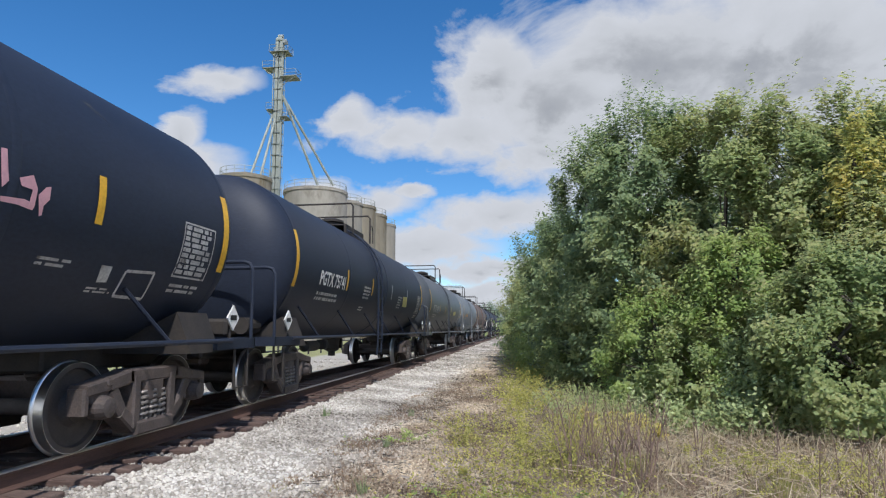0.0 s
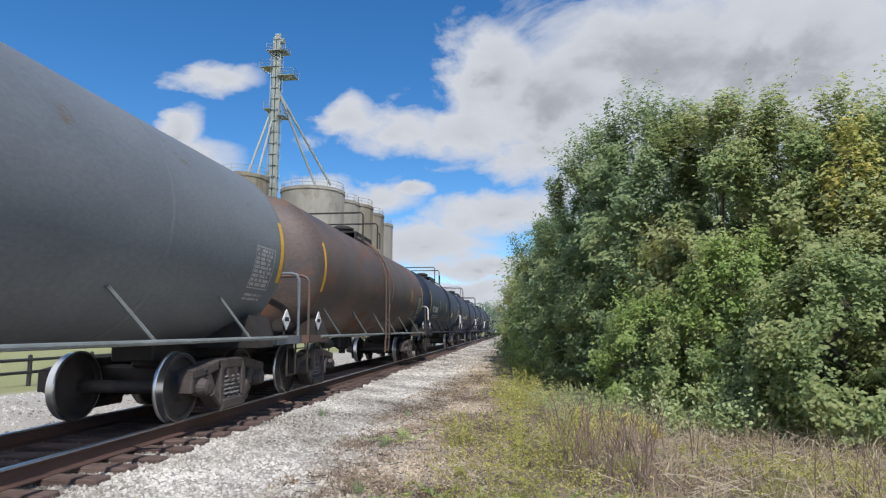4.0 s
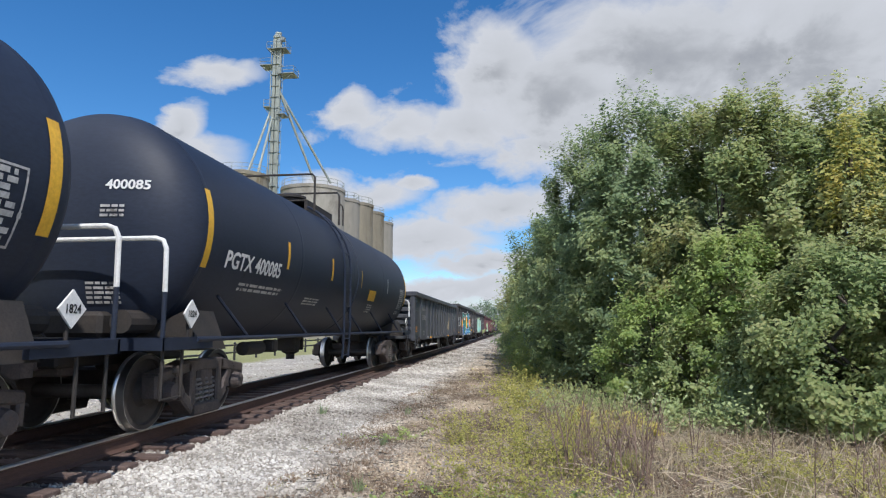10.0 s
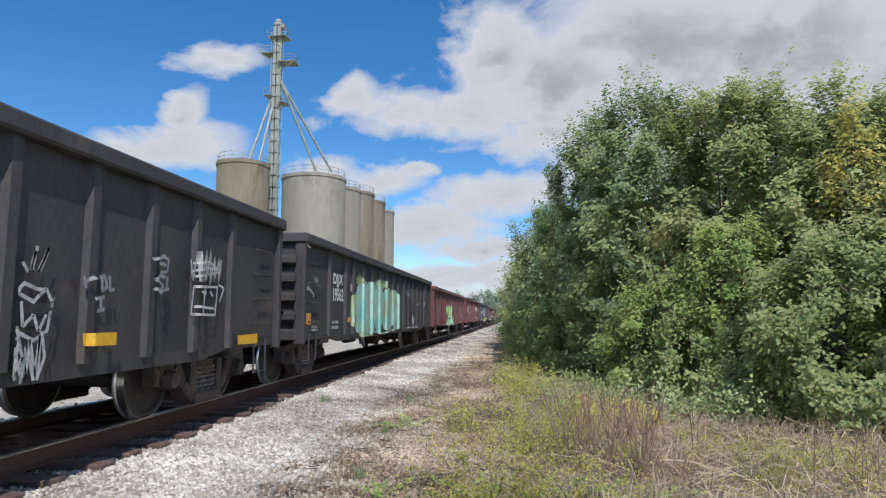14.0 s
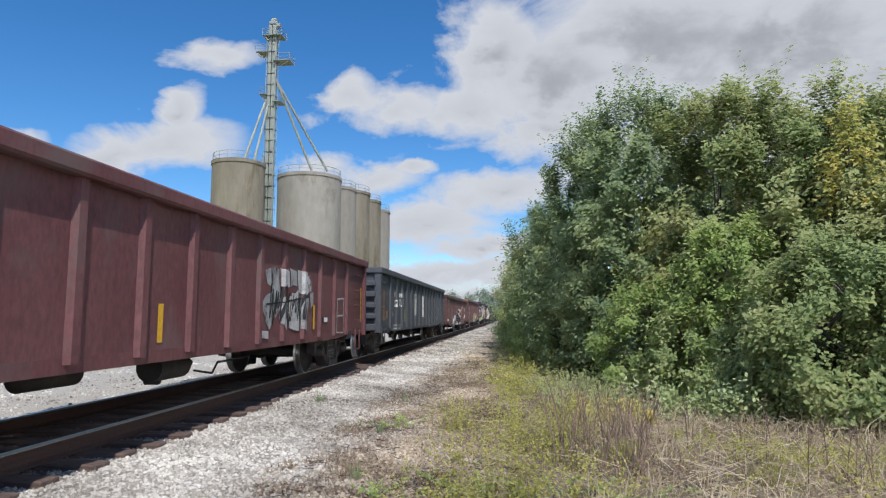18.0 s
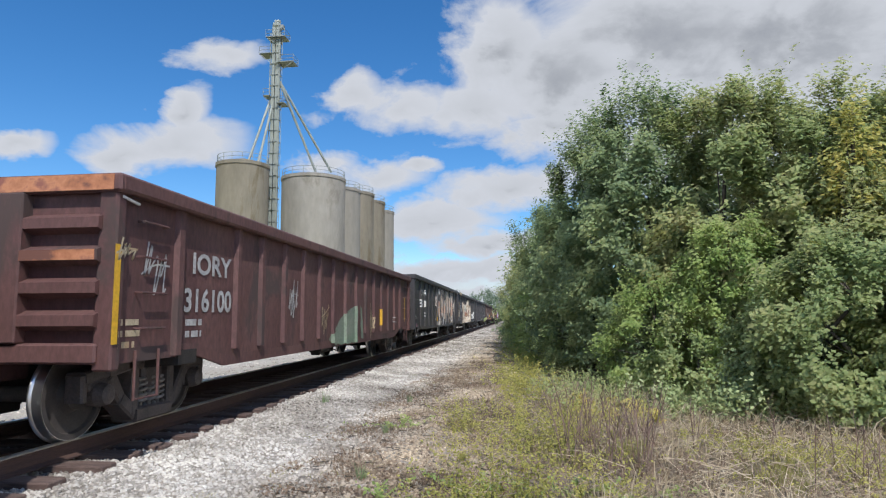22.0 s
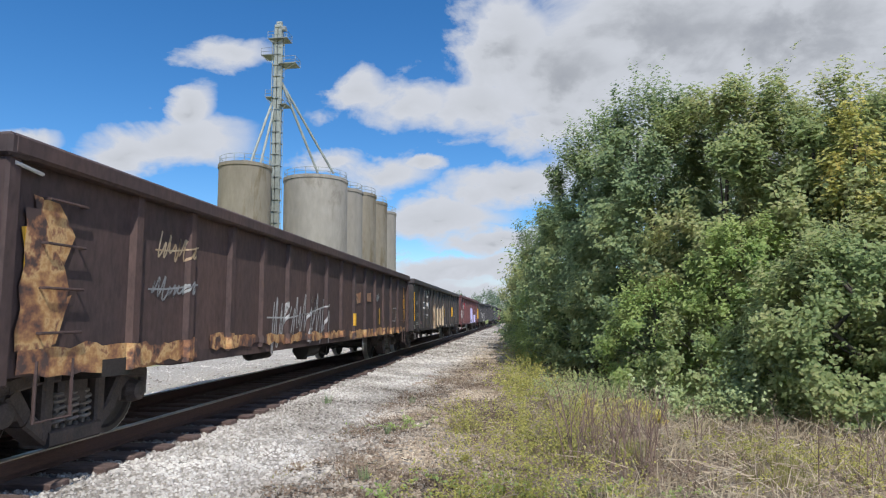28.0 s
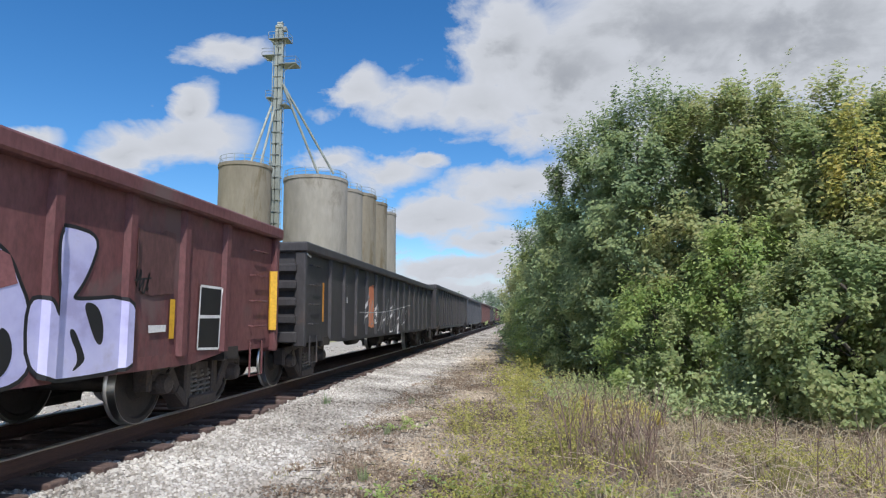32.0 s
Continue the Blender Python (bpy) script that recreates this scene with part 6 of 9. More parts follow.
def dress_l(car, surf, L, H):
    lettering("DJJX", -6.13, 1.91, 0.21, surf, M["white"], car, 0.74)
    lettering("19562", -6.17, 1.56, 0.25, surf, M["white"], car, 0.82)
    bars(-6.14, 0.94, 0.63, 0.22, 2, surf, M["white_worn"], car, seed=137)
    patch(car, surf, "panel", "orange", [(-7.89, 1.27), (-7.47, 1.28), (-7.46, 1.07), (-7.89, 1.08)])
    patch(car, surf, "panel", "orange", [(-4.97, 1.20), (-4.64, 1.20), (-4.66, 1.09), (-4.98, 1.09)])
    patch(car, surf, "panel", "orange", [(-2.21, 1.20), (-1.92, 1.19), (-1.94, 1.05), (-2.23, 1.06)])
    for pts in ([(-4.16, 2.19), (-3.96, 2.3), (-3.76, 2.22), (-3.62, 2.06), (-4.11, 1.98), (-4.24, 2.04)],
                [(-4.77, 1.25), (-4.75, 1.6), (-4.58, 1.77), (-4.22, 1.82), (-4.22, 1.44), (-4.33, 0.98), (-4.64, 0.93)],
                [(-2.3, 2.19), (-1.47, 2.26), (-0.85, 2.26), (-0.88, 2.01), (-2.2, 1.98)],
                [(-4.03, 0.91), (-3.4, 0.99), (-2.66, 0.89), (-2.45, 0.69), (-3.38, 0.68), (-3.93, 0.73)]):
        letter(car, surf, "mint_olive", pts, None)
    for pts in ([(-4.21, 1.01), (-4.21, 1.75), (-4.11, 1.98), (-3.48, 2.08), (-3.19, 1.94), (-3.26, 1.46), (-3.46, 0.86), (-4.23, 0.82)],
                [(-3.27, 2.07), (-2.55, 2.15), (-2.25, 2.01), (-2.25, 1.48), (-2.45, 0.73), (-3.21, 0.81), (-3.41, 1.12), (-3.27, 1.53)],
                [(-2.24, 1.98), (-1.56, 2.08), (-1.24, 1.84), (-1.36, 1.26), (-1.61, 0.71), (-2.21, 0.84), (-2.3, 1.48)],
                [(-1.29, 1.83), (-0.89, 2.07), (-0.31, 2.06), (0.02, 1.54), (-0.06, 0.82), (-1.12, 0.8), (-1.4, 1.1)],
                [(-0.19, 1.98), (0.31, 2.08), (0.94, 1.93), (1.12, 1.27), (1.01, 0.81), (0.07, 0.8), (-0.09, 1.44)]):
        letter(car, surf, "mint_run", widened(pts, 1.10), None, None, 0.07, 1)
    for pts in ([(-3.9, 1.57), (-3.72, 1.64), (-3.54, 1.52), (-3.61, 1.12), (-3.86, 1.06)],
                [(-2.28, 1.26), (-1.83, 1.18), (-1.71, 0.79), (-2.16, 0.75)],
                [(-1.04, 1.18), (-0.56, 1.26), (-0.36, 0.92), (-0.92, 0.85)],
                [(-3.02, 1.12), (-2.76, 1.17), (-2.63, 0.93), (-2.97, 0.9)]):
        letter(car, surf, "teal_pale", pts, None)
    for pts in ([(-4.16, 1.01), (-4.15, 1.69), (-3.87, 2), (-3.27, 2.09)],
                [(-3.27, 2.06), (-3, 1.4), (-3.25, 0.85)],
                [(-2.82, 1.97), (-2.95, 1.68), (-2.66, 1.47), (-2.23, 1.71), (-2.25, 0.81)],
                [(-1.41, 1.99), (-1.07, 1.51), (-1.23, 0.94)],
                [(-0.88, 1.94), (-0.74, 1.43), (-0.1, 1.53)],
                [(-0, 1.99), (0.21, 1.54), (0.88, 1.65), (1.05, 1.27)],
                [(-4.7, 1.6), (-4.72, 1.25), (-4.42, 0.84)],
                [(-3.71, 0.74), (-3.04, 0.93), (-1.8, 0.72), (0.39, 0.82)]):
        ribbon(car, surf, "spray_line", "mint_pale", rounded(pts, False), 0.04)
    for pts in ([(2.15, 1.06), (2.01, 2.11), (2.71, 2.04), (2.92, 1.6)],
                [(3, 1.94), (3.36, 2.32), (3.64, 0.82)],
                [(3.77, 2.21), (4.23, 1.64), (4.05, 0.93)],
                [(4.45, 1.64), (5.38, 1.71)],
                [(4.64, 2.38), (4.93, 1.03)],
                [(5.48, 2.31), (5.91, 1.15)],
                [(6.18, 1.02), (6.41, 2.09), (6.98, 2.25)],
                [(1.84, 0.81), (3.15, 0.83), (5, 0.81)]):
        ribbon(car, surf, "spray_tag", "steel_scrawl", rounded(pts, False), 0.05)
    dot(car, surf, "white_worn", -4.78, 1.88, 0.10)
    for pts in ([(-7.91, 1.78), (-7.84, 1.74), (-7.87, 1.71), (-7.76, 1.76), (-7.72, 1.69), (-7.69, 1.83), (-7.64, 1.7), (-7.58, 1.74), (-7.53, 1.66), (-7.47, 1.68), (-7.42, 1.6), (-7.38, 1.59)],
                [(-7.85, 1.71), (-7.7, 1.72), (-7.56, 1.69), (-7.4, 1.63)],
                [(-7.42, 1.98), (-7.38, 1.88), (-7.33, 1.95), (-7.29, 1.87), (-7.25, 1.97), (-7.18, 1.87), (-7.13, 1.96)],
                [(-7.28, 1.99), (-7.23, 1.82), (-7.11, 1.81)],
                [(-6.99, 1.86), (-7.01, 1.76)]):
        ribbon(car, surf, "spray_tag", "white_worn", pts, 0.018)
    bars(-7.41, 0.94, 0.33, 0.12, 2, surf, M["white_worn"], car, seed=153)


def dress_m(car, surf, L, H):
    patch(car, surf, "faded_patch", "tan_paint", [(0.46, 2.25), (1.13, 2.28), (1.13, 1.89), (0.58, 1.83)])
    patch(car, surf, "faded_patch", "gon_brown", [(-1.72, 2.19), (-1.08, 2.16), (-1.05, 1.84), (-1.72, 1.89)])
    for pts in ([(-2.72, 1.7), (-2.57, 1.74), (-2.45, 1.71), (-2.37, 1.63), (-2.39, 1.56), (-2.54, 1.42), (-2.68, 1.34)],
                [(-2.71, 0.89), (-2.5, 0.97), (-2.36, 1.1), (-2.11, 1.2), (-1.82, 1.23), (-1.78, 1.03), (-1.78, 0.89), (-2.25, 0.79), (-2.7, 0.74)],
                [(-1.81, 1.54), (-1.74, 1.74), (-1.46, 1.82), (-1.21, 1.76), (-1.07, 1.54), (-1.1, 1.25), (-1.09, 1.13), (-0.75, 1.16), (-0.64, 0.92), (-0.75, 0.77), (-1.4, 0.73), (-1.62, 0.73), (-1.75, 0.81), (-1.8, 1.03), (-1.8, 1.29)],
                [(-0.74, 1.73), (-0.49, 1.78), (-0.28, 1.71), (-0.2, 1.54), (-0.18, 1.76), (-0.02, 1.83), (0.29, 1.82), (0.31, 1.56), (0.11, 1.3), (0.34, 1.1), (0.49, 0.92), (0.51, 0.74), (-0.16, 0.72), (-0.68, 0.78), (-0.66, 0.99), (-0.62, 1.16), (-0.68, 1.47)]):
        letter(car, surf, "aqua_fade", pts, "black_paint", "white_worn")
    for pts in ([(-1.58, 1.36), (-1.41, 1.57), (-1.34, 1.55), (-1.36, 1.36)], [(-1.63, 1.16), (-1.37, 1.11), (-1.13, 1.25), (-1.17, 1.07), (-1.36, 0.96), (-1.56, 1.02)], [(-0.31, 1.04), (-0.21, 1.12), (-0.09, 0.92), (-0.07, 0.72), (-0.26, 0.74)],
                [(-0.28, 1.51), (-0.19, 1.69), (-0.14, 1.56), (-0.2, 1.42)], [(0.12, 1.28), (0.32, 1.39), (0.31, 1.23)]):
        letter(car, surf, "black_paint", pts, None)
    for y, z, r in [(-2.44, 1.25, 0.13), (-2.11, 1.31, 0.1), (-2.25, 1.38, 0.07), (0.55, 1.07, 0.07), (0.71, 0.93, 0.07), (0.94, 0.83, 0.05), (-0.77, 1.38, 0.06), (-0.75, 1.27, 0.05), (-2.28, 1.22, 0.05)]:
        dot(car, surf, "white_worn", y, z, r)
    stripe(car, surf, "yellow", 3.92, 0.98, 1.43, 0.05)
    stripe(car, surf, "yellow", 7.83, 1.04, 1.95, 0.05)
    outline(car, surf, "panel_edge", "white", [(5.76, 1.61), (6.25, 1.61), (6.22, 0.86), (5.72, 0.86)])
    patch(car, surf, "panel_edge", "white", [(5.74, 1.26), (6.24, 1.25), (6.24, 1.21), (5.74, 1.23)])
    bars(4.59, 0.85, 0.36, 0.19, 2, surf, M["white_worn"], car, seed=172)
    patch(car, surf, "faded_patch", "red_faded", [(4.42, 1.66), (4.62, 1.80), (4.85, 1.78), (5.05, 1.60), (4.96, 1.40), (4.86, 1.20), (4.70, 1.18), (4.64, 1.36), (4.44, 1.46)])


def dress_n(car, surf, L, H):
    lettering("IORY", -6.10, 1.85, 0.24, surf, M["white_worn"], car, 0.92)
    lettering("318289", -6.12, 1.37, 0.22, surf, M["white_worn"], car, 0.86)
    bars(-5.79, 0.85, 0.34, 0.22, 2, surf, M["white_worn"], car, seed=177)
    stripe(car, surf, "yellow", -4.14, 0.96, 1.42, 0.05)
    stripe(car, surf, "yellow", -1.10, 0.94, 1.36, 0.05)
    tag(car, surf, "white_worn", -6.69, 1.48, 0.27, 0.72, 11)
    outline(car, surf, "panel_edge", "salmon", [(-4.57, 1.72), (-4.39, 1.72), (-4.38, 1.48), (-4.54, 1.47)])
    patch(car, surf, "graffiti", "grey_paint", [(1.71, 1.94), (1.94, 1.98), (2.00, 1.70), (1.81, 1.73)])
    patch(car, surf, "graffiti", "grey_paint", [(1.97, 2.01), (2.28, 1.98), (2.34, 1.33), (2.14, 1.18), (2.02, 1.51)])
    patch(car, surf, "graffiti", "grey_paint", [(1.54, 1.36), (1.74, 1.54), (2.00, 1.61), (2.07, 1.18), (1.91, 1.00)])
    patch(car, surf, "graffiti", "white_worn", [(2.31, 2.03), (2.75, 1.99), (2.77, 1.72), (2.34, 1.71)])
    patch(car, surf, "graffiti", "grey_paint", [(2.77, 2.04), (3.10, 2.00), (3.12, 1.74), (2.81, 1.72)])
    patch(car, surf, "graffiti", "white_worn", [(3.15, 2.04), (3.52, 2.02), (3.49, 1.59), (3.23, 1.64)])
    patch(car, surf, "graffiti", "grey_paint", [(2.33, 1.53), (2.62, 1.60), (2.72, 1.28), (2.48, 0.98), (2.32, 1.18)])
    patch(car, surf, "graffiti", "white_worn", [(2.74, 1.55), (3.20, 1.69), (3.27, 0.94), (2.75, 1.02)])
    patch(car, surf, "graffiti", "grey_paint", [(3.28, 1.58), (3.76, 1.54), (3.65, 0.95), (3.33, 1.00)])
    patch(car, surf, "graffiti", "white_worn", [(3.62, 1.94), (3.84, 2.00), (3.89, 1.68), (3.64, 1.63)])
    patch(car, surf, "graffiti", "grey_paint", [(3.81, 1.63), (4.01, 1.67), (4.03, 1.43), (3.87, 1.36)])
    tag(car, surf, "black_paint", 1.85, 1.05, 1.85, 0.86, 36)
    stripe(car, surf, "yellow", 4.06, 0.97, 1.43, 0.05)
    stripe(car, surf, "yellow", 7.71, 1.08, 1.92, 0.05)
    outline(car, surf, "panel_edge", "white_worn", [(5.65, 1.59), (6.14, 1.61), (6.13, 0.85), (5.61, 0.87)])
    patch(car, surf, "panel_edge", "white_worn", [(5.60, 1.24), (6.14, 1.25), (6.14, 1.21), (5.60, 1.21)])
    patch(car, surf, "mark", "white", [(4.70, 1.19), (4.92, 1.19), (4.93, 1.10), (4.70, 1.10)])
    patch(car, surf, "mark", "black_paint", [(4.46, 1.20), (4.67, 1.19), (4.68, 1.09), (4.46, 1.09)])
    patch(car, surf, "mark", "white_worn", [(1.55, 1.00), (1.85, 0.99), (1.86, 0.87), (1.56, 0.89)])


def dress_o(car, surf, L, H):
    lettering("321", -5.78, 1.52, 0.21, surf, M["white"], car, 0.43)
    lettering("026", -4.93, 1.54, 0.23, surf, M["white"], car, 0.57)
    bars(-5.70, 1.78, 0.35, 0.26, 1, surf, M["white"], car, seed=204)
    bars(-4.92, 1.79, 0.57, 0.25, 1, surf, M["white"], car, seed=205)
    bars(-6.41, 1.19, 0.59, 0.15, 3, surf, M["white_worn"], car, seed=206)
    bars(-5.87, 0.76, 0.44, 0.21, 2, surf, M["white_worn"], car, seed=207)
    bars(-4.98, 0.75, 0.53, 0.21, 2, surf, M["white_worn"], car, seed=208)
    stripe(car, surf, "orange", 3.76, 1.02, 1.48, 0.05)
    stripe(car, surf, "orange", -7.35, 1.06, 1.99, 0.05)
    stripe(car, surf, "yellow_pale", -3.78, 1.02, 1.46, 0.05)
    patch(car, surf, "graffiti", "grey_paint", [(-1.78, 2.06), (-1.41, 2.09), (-1.35, 1.24), (-1.67, 1.24)])
    patch(car, surf, "mark", "white_worn", [(0.31, 2.02), (0.78, 2.07), (0.65, 1.19), (0.37, 1.16)])
    patch(car, surf, "faded_patch", "rust_paint", [(-7.07, 1.36), (-6.85, 1.39), (-6.80, 1.19), (-7.02, 1.15)])
    outline(car, surf, "panel_edge", "white_worn", [(5.89, 1.53), (6.31, 1.54), (6.26, 1.29), (5.83, 1.27)])
    lettering("REL VAL", 2.53, 0.73, 0.05, surf, M["white_worn"], car, 0.30)
    bars(5.35, 1.04, 0.54, 0.13, 3, surf, M["white_worn"], car, seed=217)


def dress_p(car, surf, L, H):
    stripe(car, surf, "yellow", -6.49, 1.25, 2.18, 0.06)
    lettering("IORY", -6.40, 1.92, 0.18, surf, M["white_worn"], car, 0.94)
    bars(-6.42, 1.67, 0.94, -0.19, 1, surf, M["white_worn"], car, seed=221)
    tag(car, surf, "white_worn", -7.84, 0.89, 1.42, 0.20, 12)
    for pts in ([(-3.8, 1.12), (-3.66, 1.15), (-3.48, 1.15), (-3.45, 0.94), (-3.49, 0.59), (-3.75, 0.59)],
                [(-3.44, 1.07), (-2.85, 1.08), (-2.85, 0.87), (-3.02, 0.59), (-3.16, 0.61), (-3.26, 0.83), (-3.32, 0.66), (-3.42, 0.66)],
                [(-2.8, 1.11), (-2.66, 1.13), (-2.65, 0.67), (-2.82, 0.64)],
                [(-2.56, 1.22), (-2.27, 1.27), (-2.2, 0.86), (-2.31, 0.64), (-2.5, 0.73), (-2.56, 0.96)],
                [(-2.16, 1.08), (-1.71, 1.14), (-1.7, 0.87), (-1.89, 0.62), (-2.25, 0.58), (-2.17, 0.82)],
                [(-2.26, 1.51), (-2.14, 1.56), (-2.14, 1.31), (-2.24, 1.28)]):
        letter(car, surf, "chrome_fade", pts, "black_paint", None, 0.04)
    for pts in ([(-3.19, 0.92), (-3.04, 0.97), (-3.04, 0.78), (-3.13, 0.68)],
                [(-2.45, 0.88), (-2.29, 0.91), (-2.32, 0.71), (-2.41, 0.7)],
                [(-3.16, 1.37), (-2.88, 1.39), (-2.86, 1.15), (-3.14, 1.14)],
                [(-2.77, 1.37), (-2.56, 1.5), (-2.46, 1.26), (-2.73, 1.15)]):
        letter(car, surf, "gon_umber", pts, None)
    patch(car, surf, "graffiti", "black_paint", [(-1.4, 1.17), (-1.23, 1.52), (-0.9, 1.67), (-0.62, 1.59), (-0.11, 1.67), (0.36, 1.58), (1.18, 1.26), (1.5, 0.95), (1.22, 0.61), (-1.16, 0.64), (-1.37, 0.87)])
    for pts in [[(-0.98, 1.62), (-0.66, 1.56), (-0.56, 1.45), (-0.63, 1.11), (-0.54, 0.63)], [(-1.17, 0.77), (-1.11, 0.59)], [(-0.87, 1.3), (-0.95, 0.62), (-0.73, 0.6), (-0.85, 1.02)], [(-0.16, 1.64), (-0.13, 1.2)], [(-0.11, 1.61), (0.17, 1.63), (0.1, 1.1), (0.02, 0.64)], [(0.35, 1.64), (0.54, 1.59), (0.27, 1.1), (0.25, 0.62)], [(0.54, 1.64), (0.54, 1.04)], [(0.97, 1.2), (1.18, 1.26), (1.41, 1.14), (1.39, 0.71), (1.15, 0.58)], [(1.23, 1.62), (1.79, 1.51)]]:
        ribbon(car, surf, "spray_line", "white", pts, 0.045)
    stripe(car, surf, "yellow", -3.09, 1.39, 1.70, 0.05)
    stripe(car, surf, "yellow", -1.04, 1.26, 1.74, 0.05)
    stripe(car, surf, "yellow", 0.88, 1.27, 1.75, 0.07)
    stripe(car, surf, "yellow", 2.96, 1.28, 1.73, 0.05)
    stripe(car, surf, "yellow", 6.42, 1.24, 2.26, 0.05)
    patch(car, surf, "mark", "white", [(5.36, 1.79), (5.78, 1.81), (5.80, 1.53), (5.38, 1.52)])
    tag(car, surf, "white", 5.07, 0.89, 0.85, 0.61, 17)
    tag(car, surf, "white_worn", 3.00, 1.59, 0.68, 0.49, 18)
    tag(car, surf, "cream", 1.24, 1.41, 0.74, 0.27, 19)


def dress_q(car, surf, L, H):
    lettering("IORY", -6.52, 1.75, 0.24, surf, M["white_worn"], car, 1.00)
    lettering("316100", -6.68, 1.30, 0.26, surf, M["white_worn"], car, 1.19)
    bars(-6.61, 0.97, 0.50, 0.27, 2, surf, M["white_worn"], car, seed=239)
    tag(car, surf, "white_worn", -7.47, 1.43, 0.47, 0.67, 20)
    stripe(car, surf, "yellow", -7.99, 0.98, 1.92, 0.045)
    part("end_paint", Geo().box(-1.5, 1.55, -L - 0.089, -L - 0.081, H - 0.165, H - 0.015), M["orange_faded"], car, "faded orange paint")
    zr = 1.05 + (H - 1.37) / 4 * 2.5
    part("end_paint", Geo().box(-1.4, 1.4, -L - 0.109, -L - 0.101, zr - 0.05, zr + 0.05), M["orange_faded"], car, "faded orange paint")
    tag(car, surf, "cream", -8.00, 1.74, 0.41, 0.29, 21)
    bars(-7.93, 0.91, 0.54, 0.33, 3, surf, M["cream"], car, seed=242)
    stripe(car, surf, "yellow", 3.54, 0.98, 1.42, 0.05)
    stripe(car, surf, "yellow", 7.27, 1.04, 1.85, 0.05)
    tag(car, surf, "white_worn", -3.39, 0.99, 0.42, 1.08, 22)
    tag(car, surf, "cream", -1.75, 0.84, 0.58, 0.98, 23)
    patch(car, surf, "graffiti", "green_faded", [(-1.16, 0.77), (-0.18, 1.23), (0.87, 1.47), (0.91, 0.62), (-0.94, 0.66)])
    patch(car, surf, "graffiti", "green_faded", [(1.35, 1.49), (1.51, 1.41), (1.65, 0.67), (1.41, 0.70)])
    tag(car, surf, "cream", 2.32, 0.59, 0.39, 1.04, 24)
    outline(car, surf, "panel_edge", "white_worn", [(5.26, 1.19), (5.71, 1.19), (5.63, 1.05), (5.24, 1.06)])


def dress_r(car, surf, L, H):
    lettering("IO", -6.19, 2.06, 0.24, surf, M["white"], car, 0.39)
    lettering("RY", -5.39, 2.05, 0.24, surf, M["white"], car, 0.56)
    lettering("323", -6.53, 1.59, 0.28, surf, M["white"], car, 0.76)
    lettering("301", -5.44, 1.59, 0.27, surf, M["white"], car, 0.64)
    bars(-6.45, 1.16, 0.41, 0.23, 2, surf, M["white_worn"], car, seed=256)
    bars(-5.32, 1.17, 0.43, 0.25, 2, surf, M["white_worn"], car, seed=257)
    patch(car, surf, "panel", "pink", [(-7.29, 0.95), (-7.14, 0.94), (-7.13, 0.83), (-7.28, 0.83)])
    bars(-7.53, 1.18, 0.37, 0.10, 2, surf, M["white_worn"], car, seed=259)
    for pts in ([(-1.86, 1.88), (-1.76, 2.16), (-1.58, 2.31), (-1.36, 2.33), (-1.21, 2.18), (-1.24, 1.91), (-1.33, 1.6), (-1.55, 1.69), (-1.8, 1.7)],
                [(-1.11, 1.88), (-1.06, 2.31), (-0.8, 2.51), (-0.4, 2.57), (-0.17, 2.33), (-0.23, 1.86), (-0.1, 1.61), (-0.35, 1.36), (-0.29, 0.96), (-0.51, 0.75), (-1.27, 0.8), (-1.12, 1.01), (-1.07, 1.43)],
                [(-0, 2.3), (0.21, 2.52), (0.55, 2.56), (0.77, 2.34), (0.75, 1.88), (0.65, 1.54), (0.48, 1.15), (0.26, 0.77), (-0.35, 0.82), (-0.15, 1.16), (0, 1.57), (0.06, 1.94)],
                [(0.97, 1.96), (1.08, 2.47), (1.49, 2.53), (1.91, 2.43), (2.19, 2.26), (2.27, 1.93), (2.09, 1.52), (1.58, 1.01), (1.42, 0.77), (0.84, 0.76), (1.05, 1.14), (1.1, 1.55)],
                [(2.22, 2.33), (2.45, 2.57), (2.79, 2.56), (2.96, 2.27), (2.84, 1.61), (2.65, 0.83), (1.93, 0.76), (2.24, 1.26), (2.35, 1.8)],
                [(3.02, 1.98), (3.36, 2.6), (3.82, 2.51), (4.04, 1.81), (3.75, 0.91), (3.19, 0.76), (3.21, 1.4)],
                [(4.31, 2.46), (5, 2.64), (5.66, 2.6), (5.93, 2.18), (5.85, 1.53), (5.23, 0.81), (4.17, 0.76), (4.49, 1.59)],
                [(6.2, 2.09), (6.91, 2.25), (7.16, 1.26), (6.51, 0.8)]):
        letter(car, surf, "worn_piece", widened(pts, 1.18), None)
    for pts in ([(-1.75, 1.94), (-1.65, 2.11), (-1.45, 2.16), (-1.36, 1.98), (-1.41, 1.74), (-1.68, 1.76)],
                [(-0.99, 1.39), (-0.9, 1.6), (-0.57, 1.64), (-0.33, 1.5), (-0.54, 1.26), (-0.95, 1.21)],
                [(-1.02, 1.79), (-0.89, 1.99), (-0.59, 1.9), (-0.4, 1.82), (-0.74, 1.65), (-1.01, 1.66)],
                [(0.28, 1.42), (0.43, 1.64), (0.66, 1.68), (0.62, 1.42), (0.4, 1.2), (0.23, 1.26)],
                [(1.13, 1.55), (1.45, 1.78), (2.01, 1.71), (1.9, 1.45), (1.42, 1.26), (1.17, 1.32)],
                [(3.24, 1.48), (3.53, 1.79), (3.81, 1.64), (3.69, 1.26), (3.3, 1.18)],
                [(4.59, 1.84), (5.25, 2.05), (5.63, 1.71), (5.16, 1.17), (4.61, 1.26)]):
        letter(car, surf, "worn_pink", pts, None)
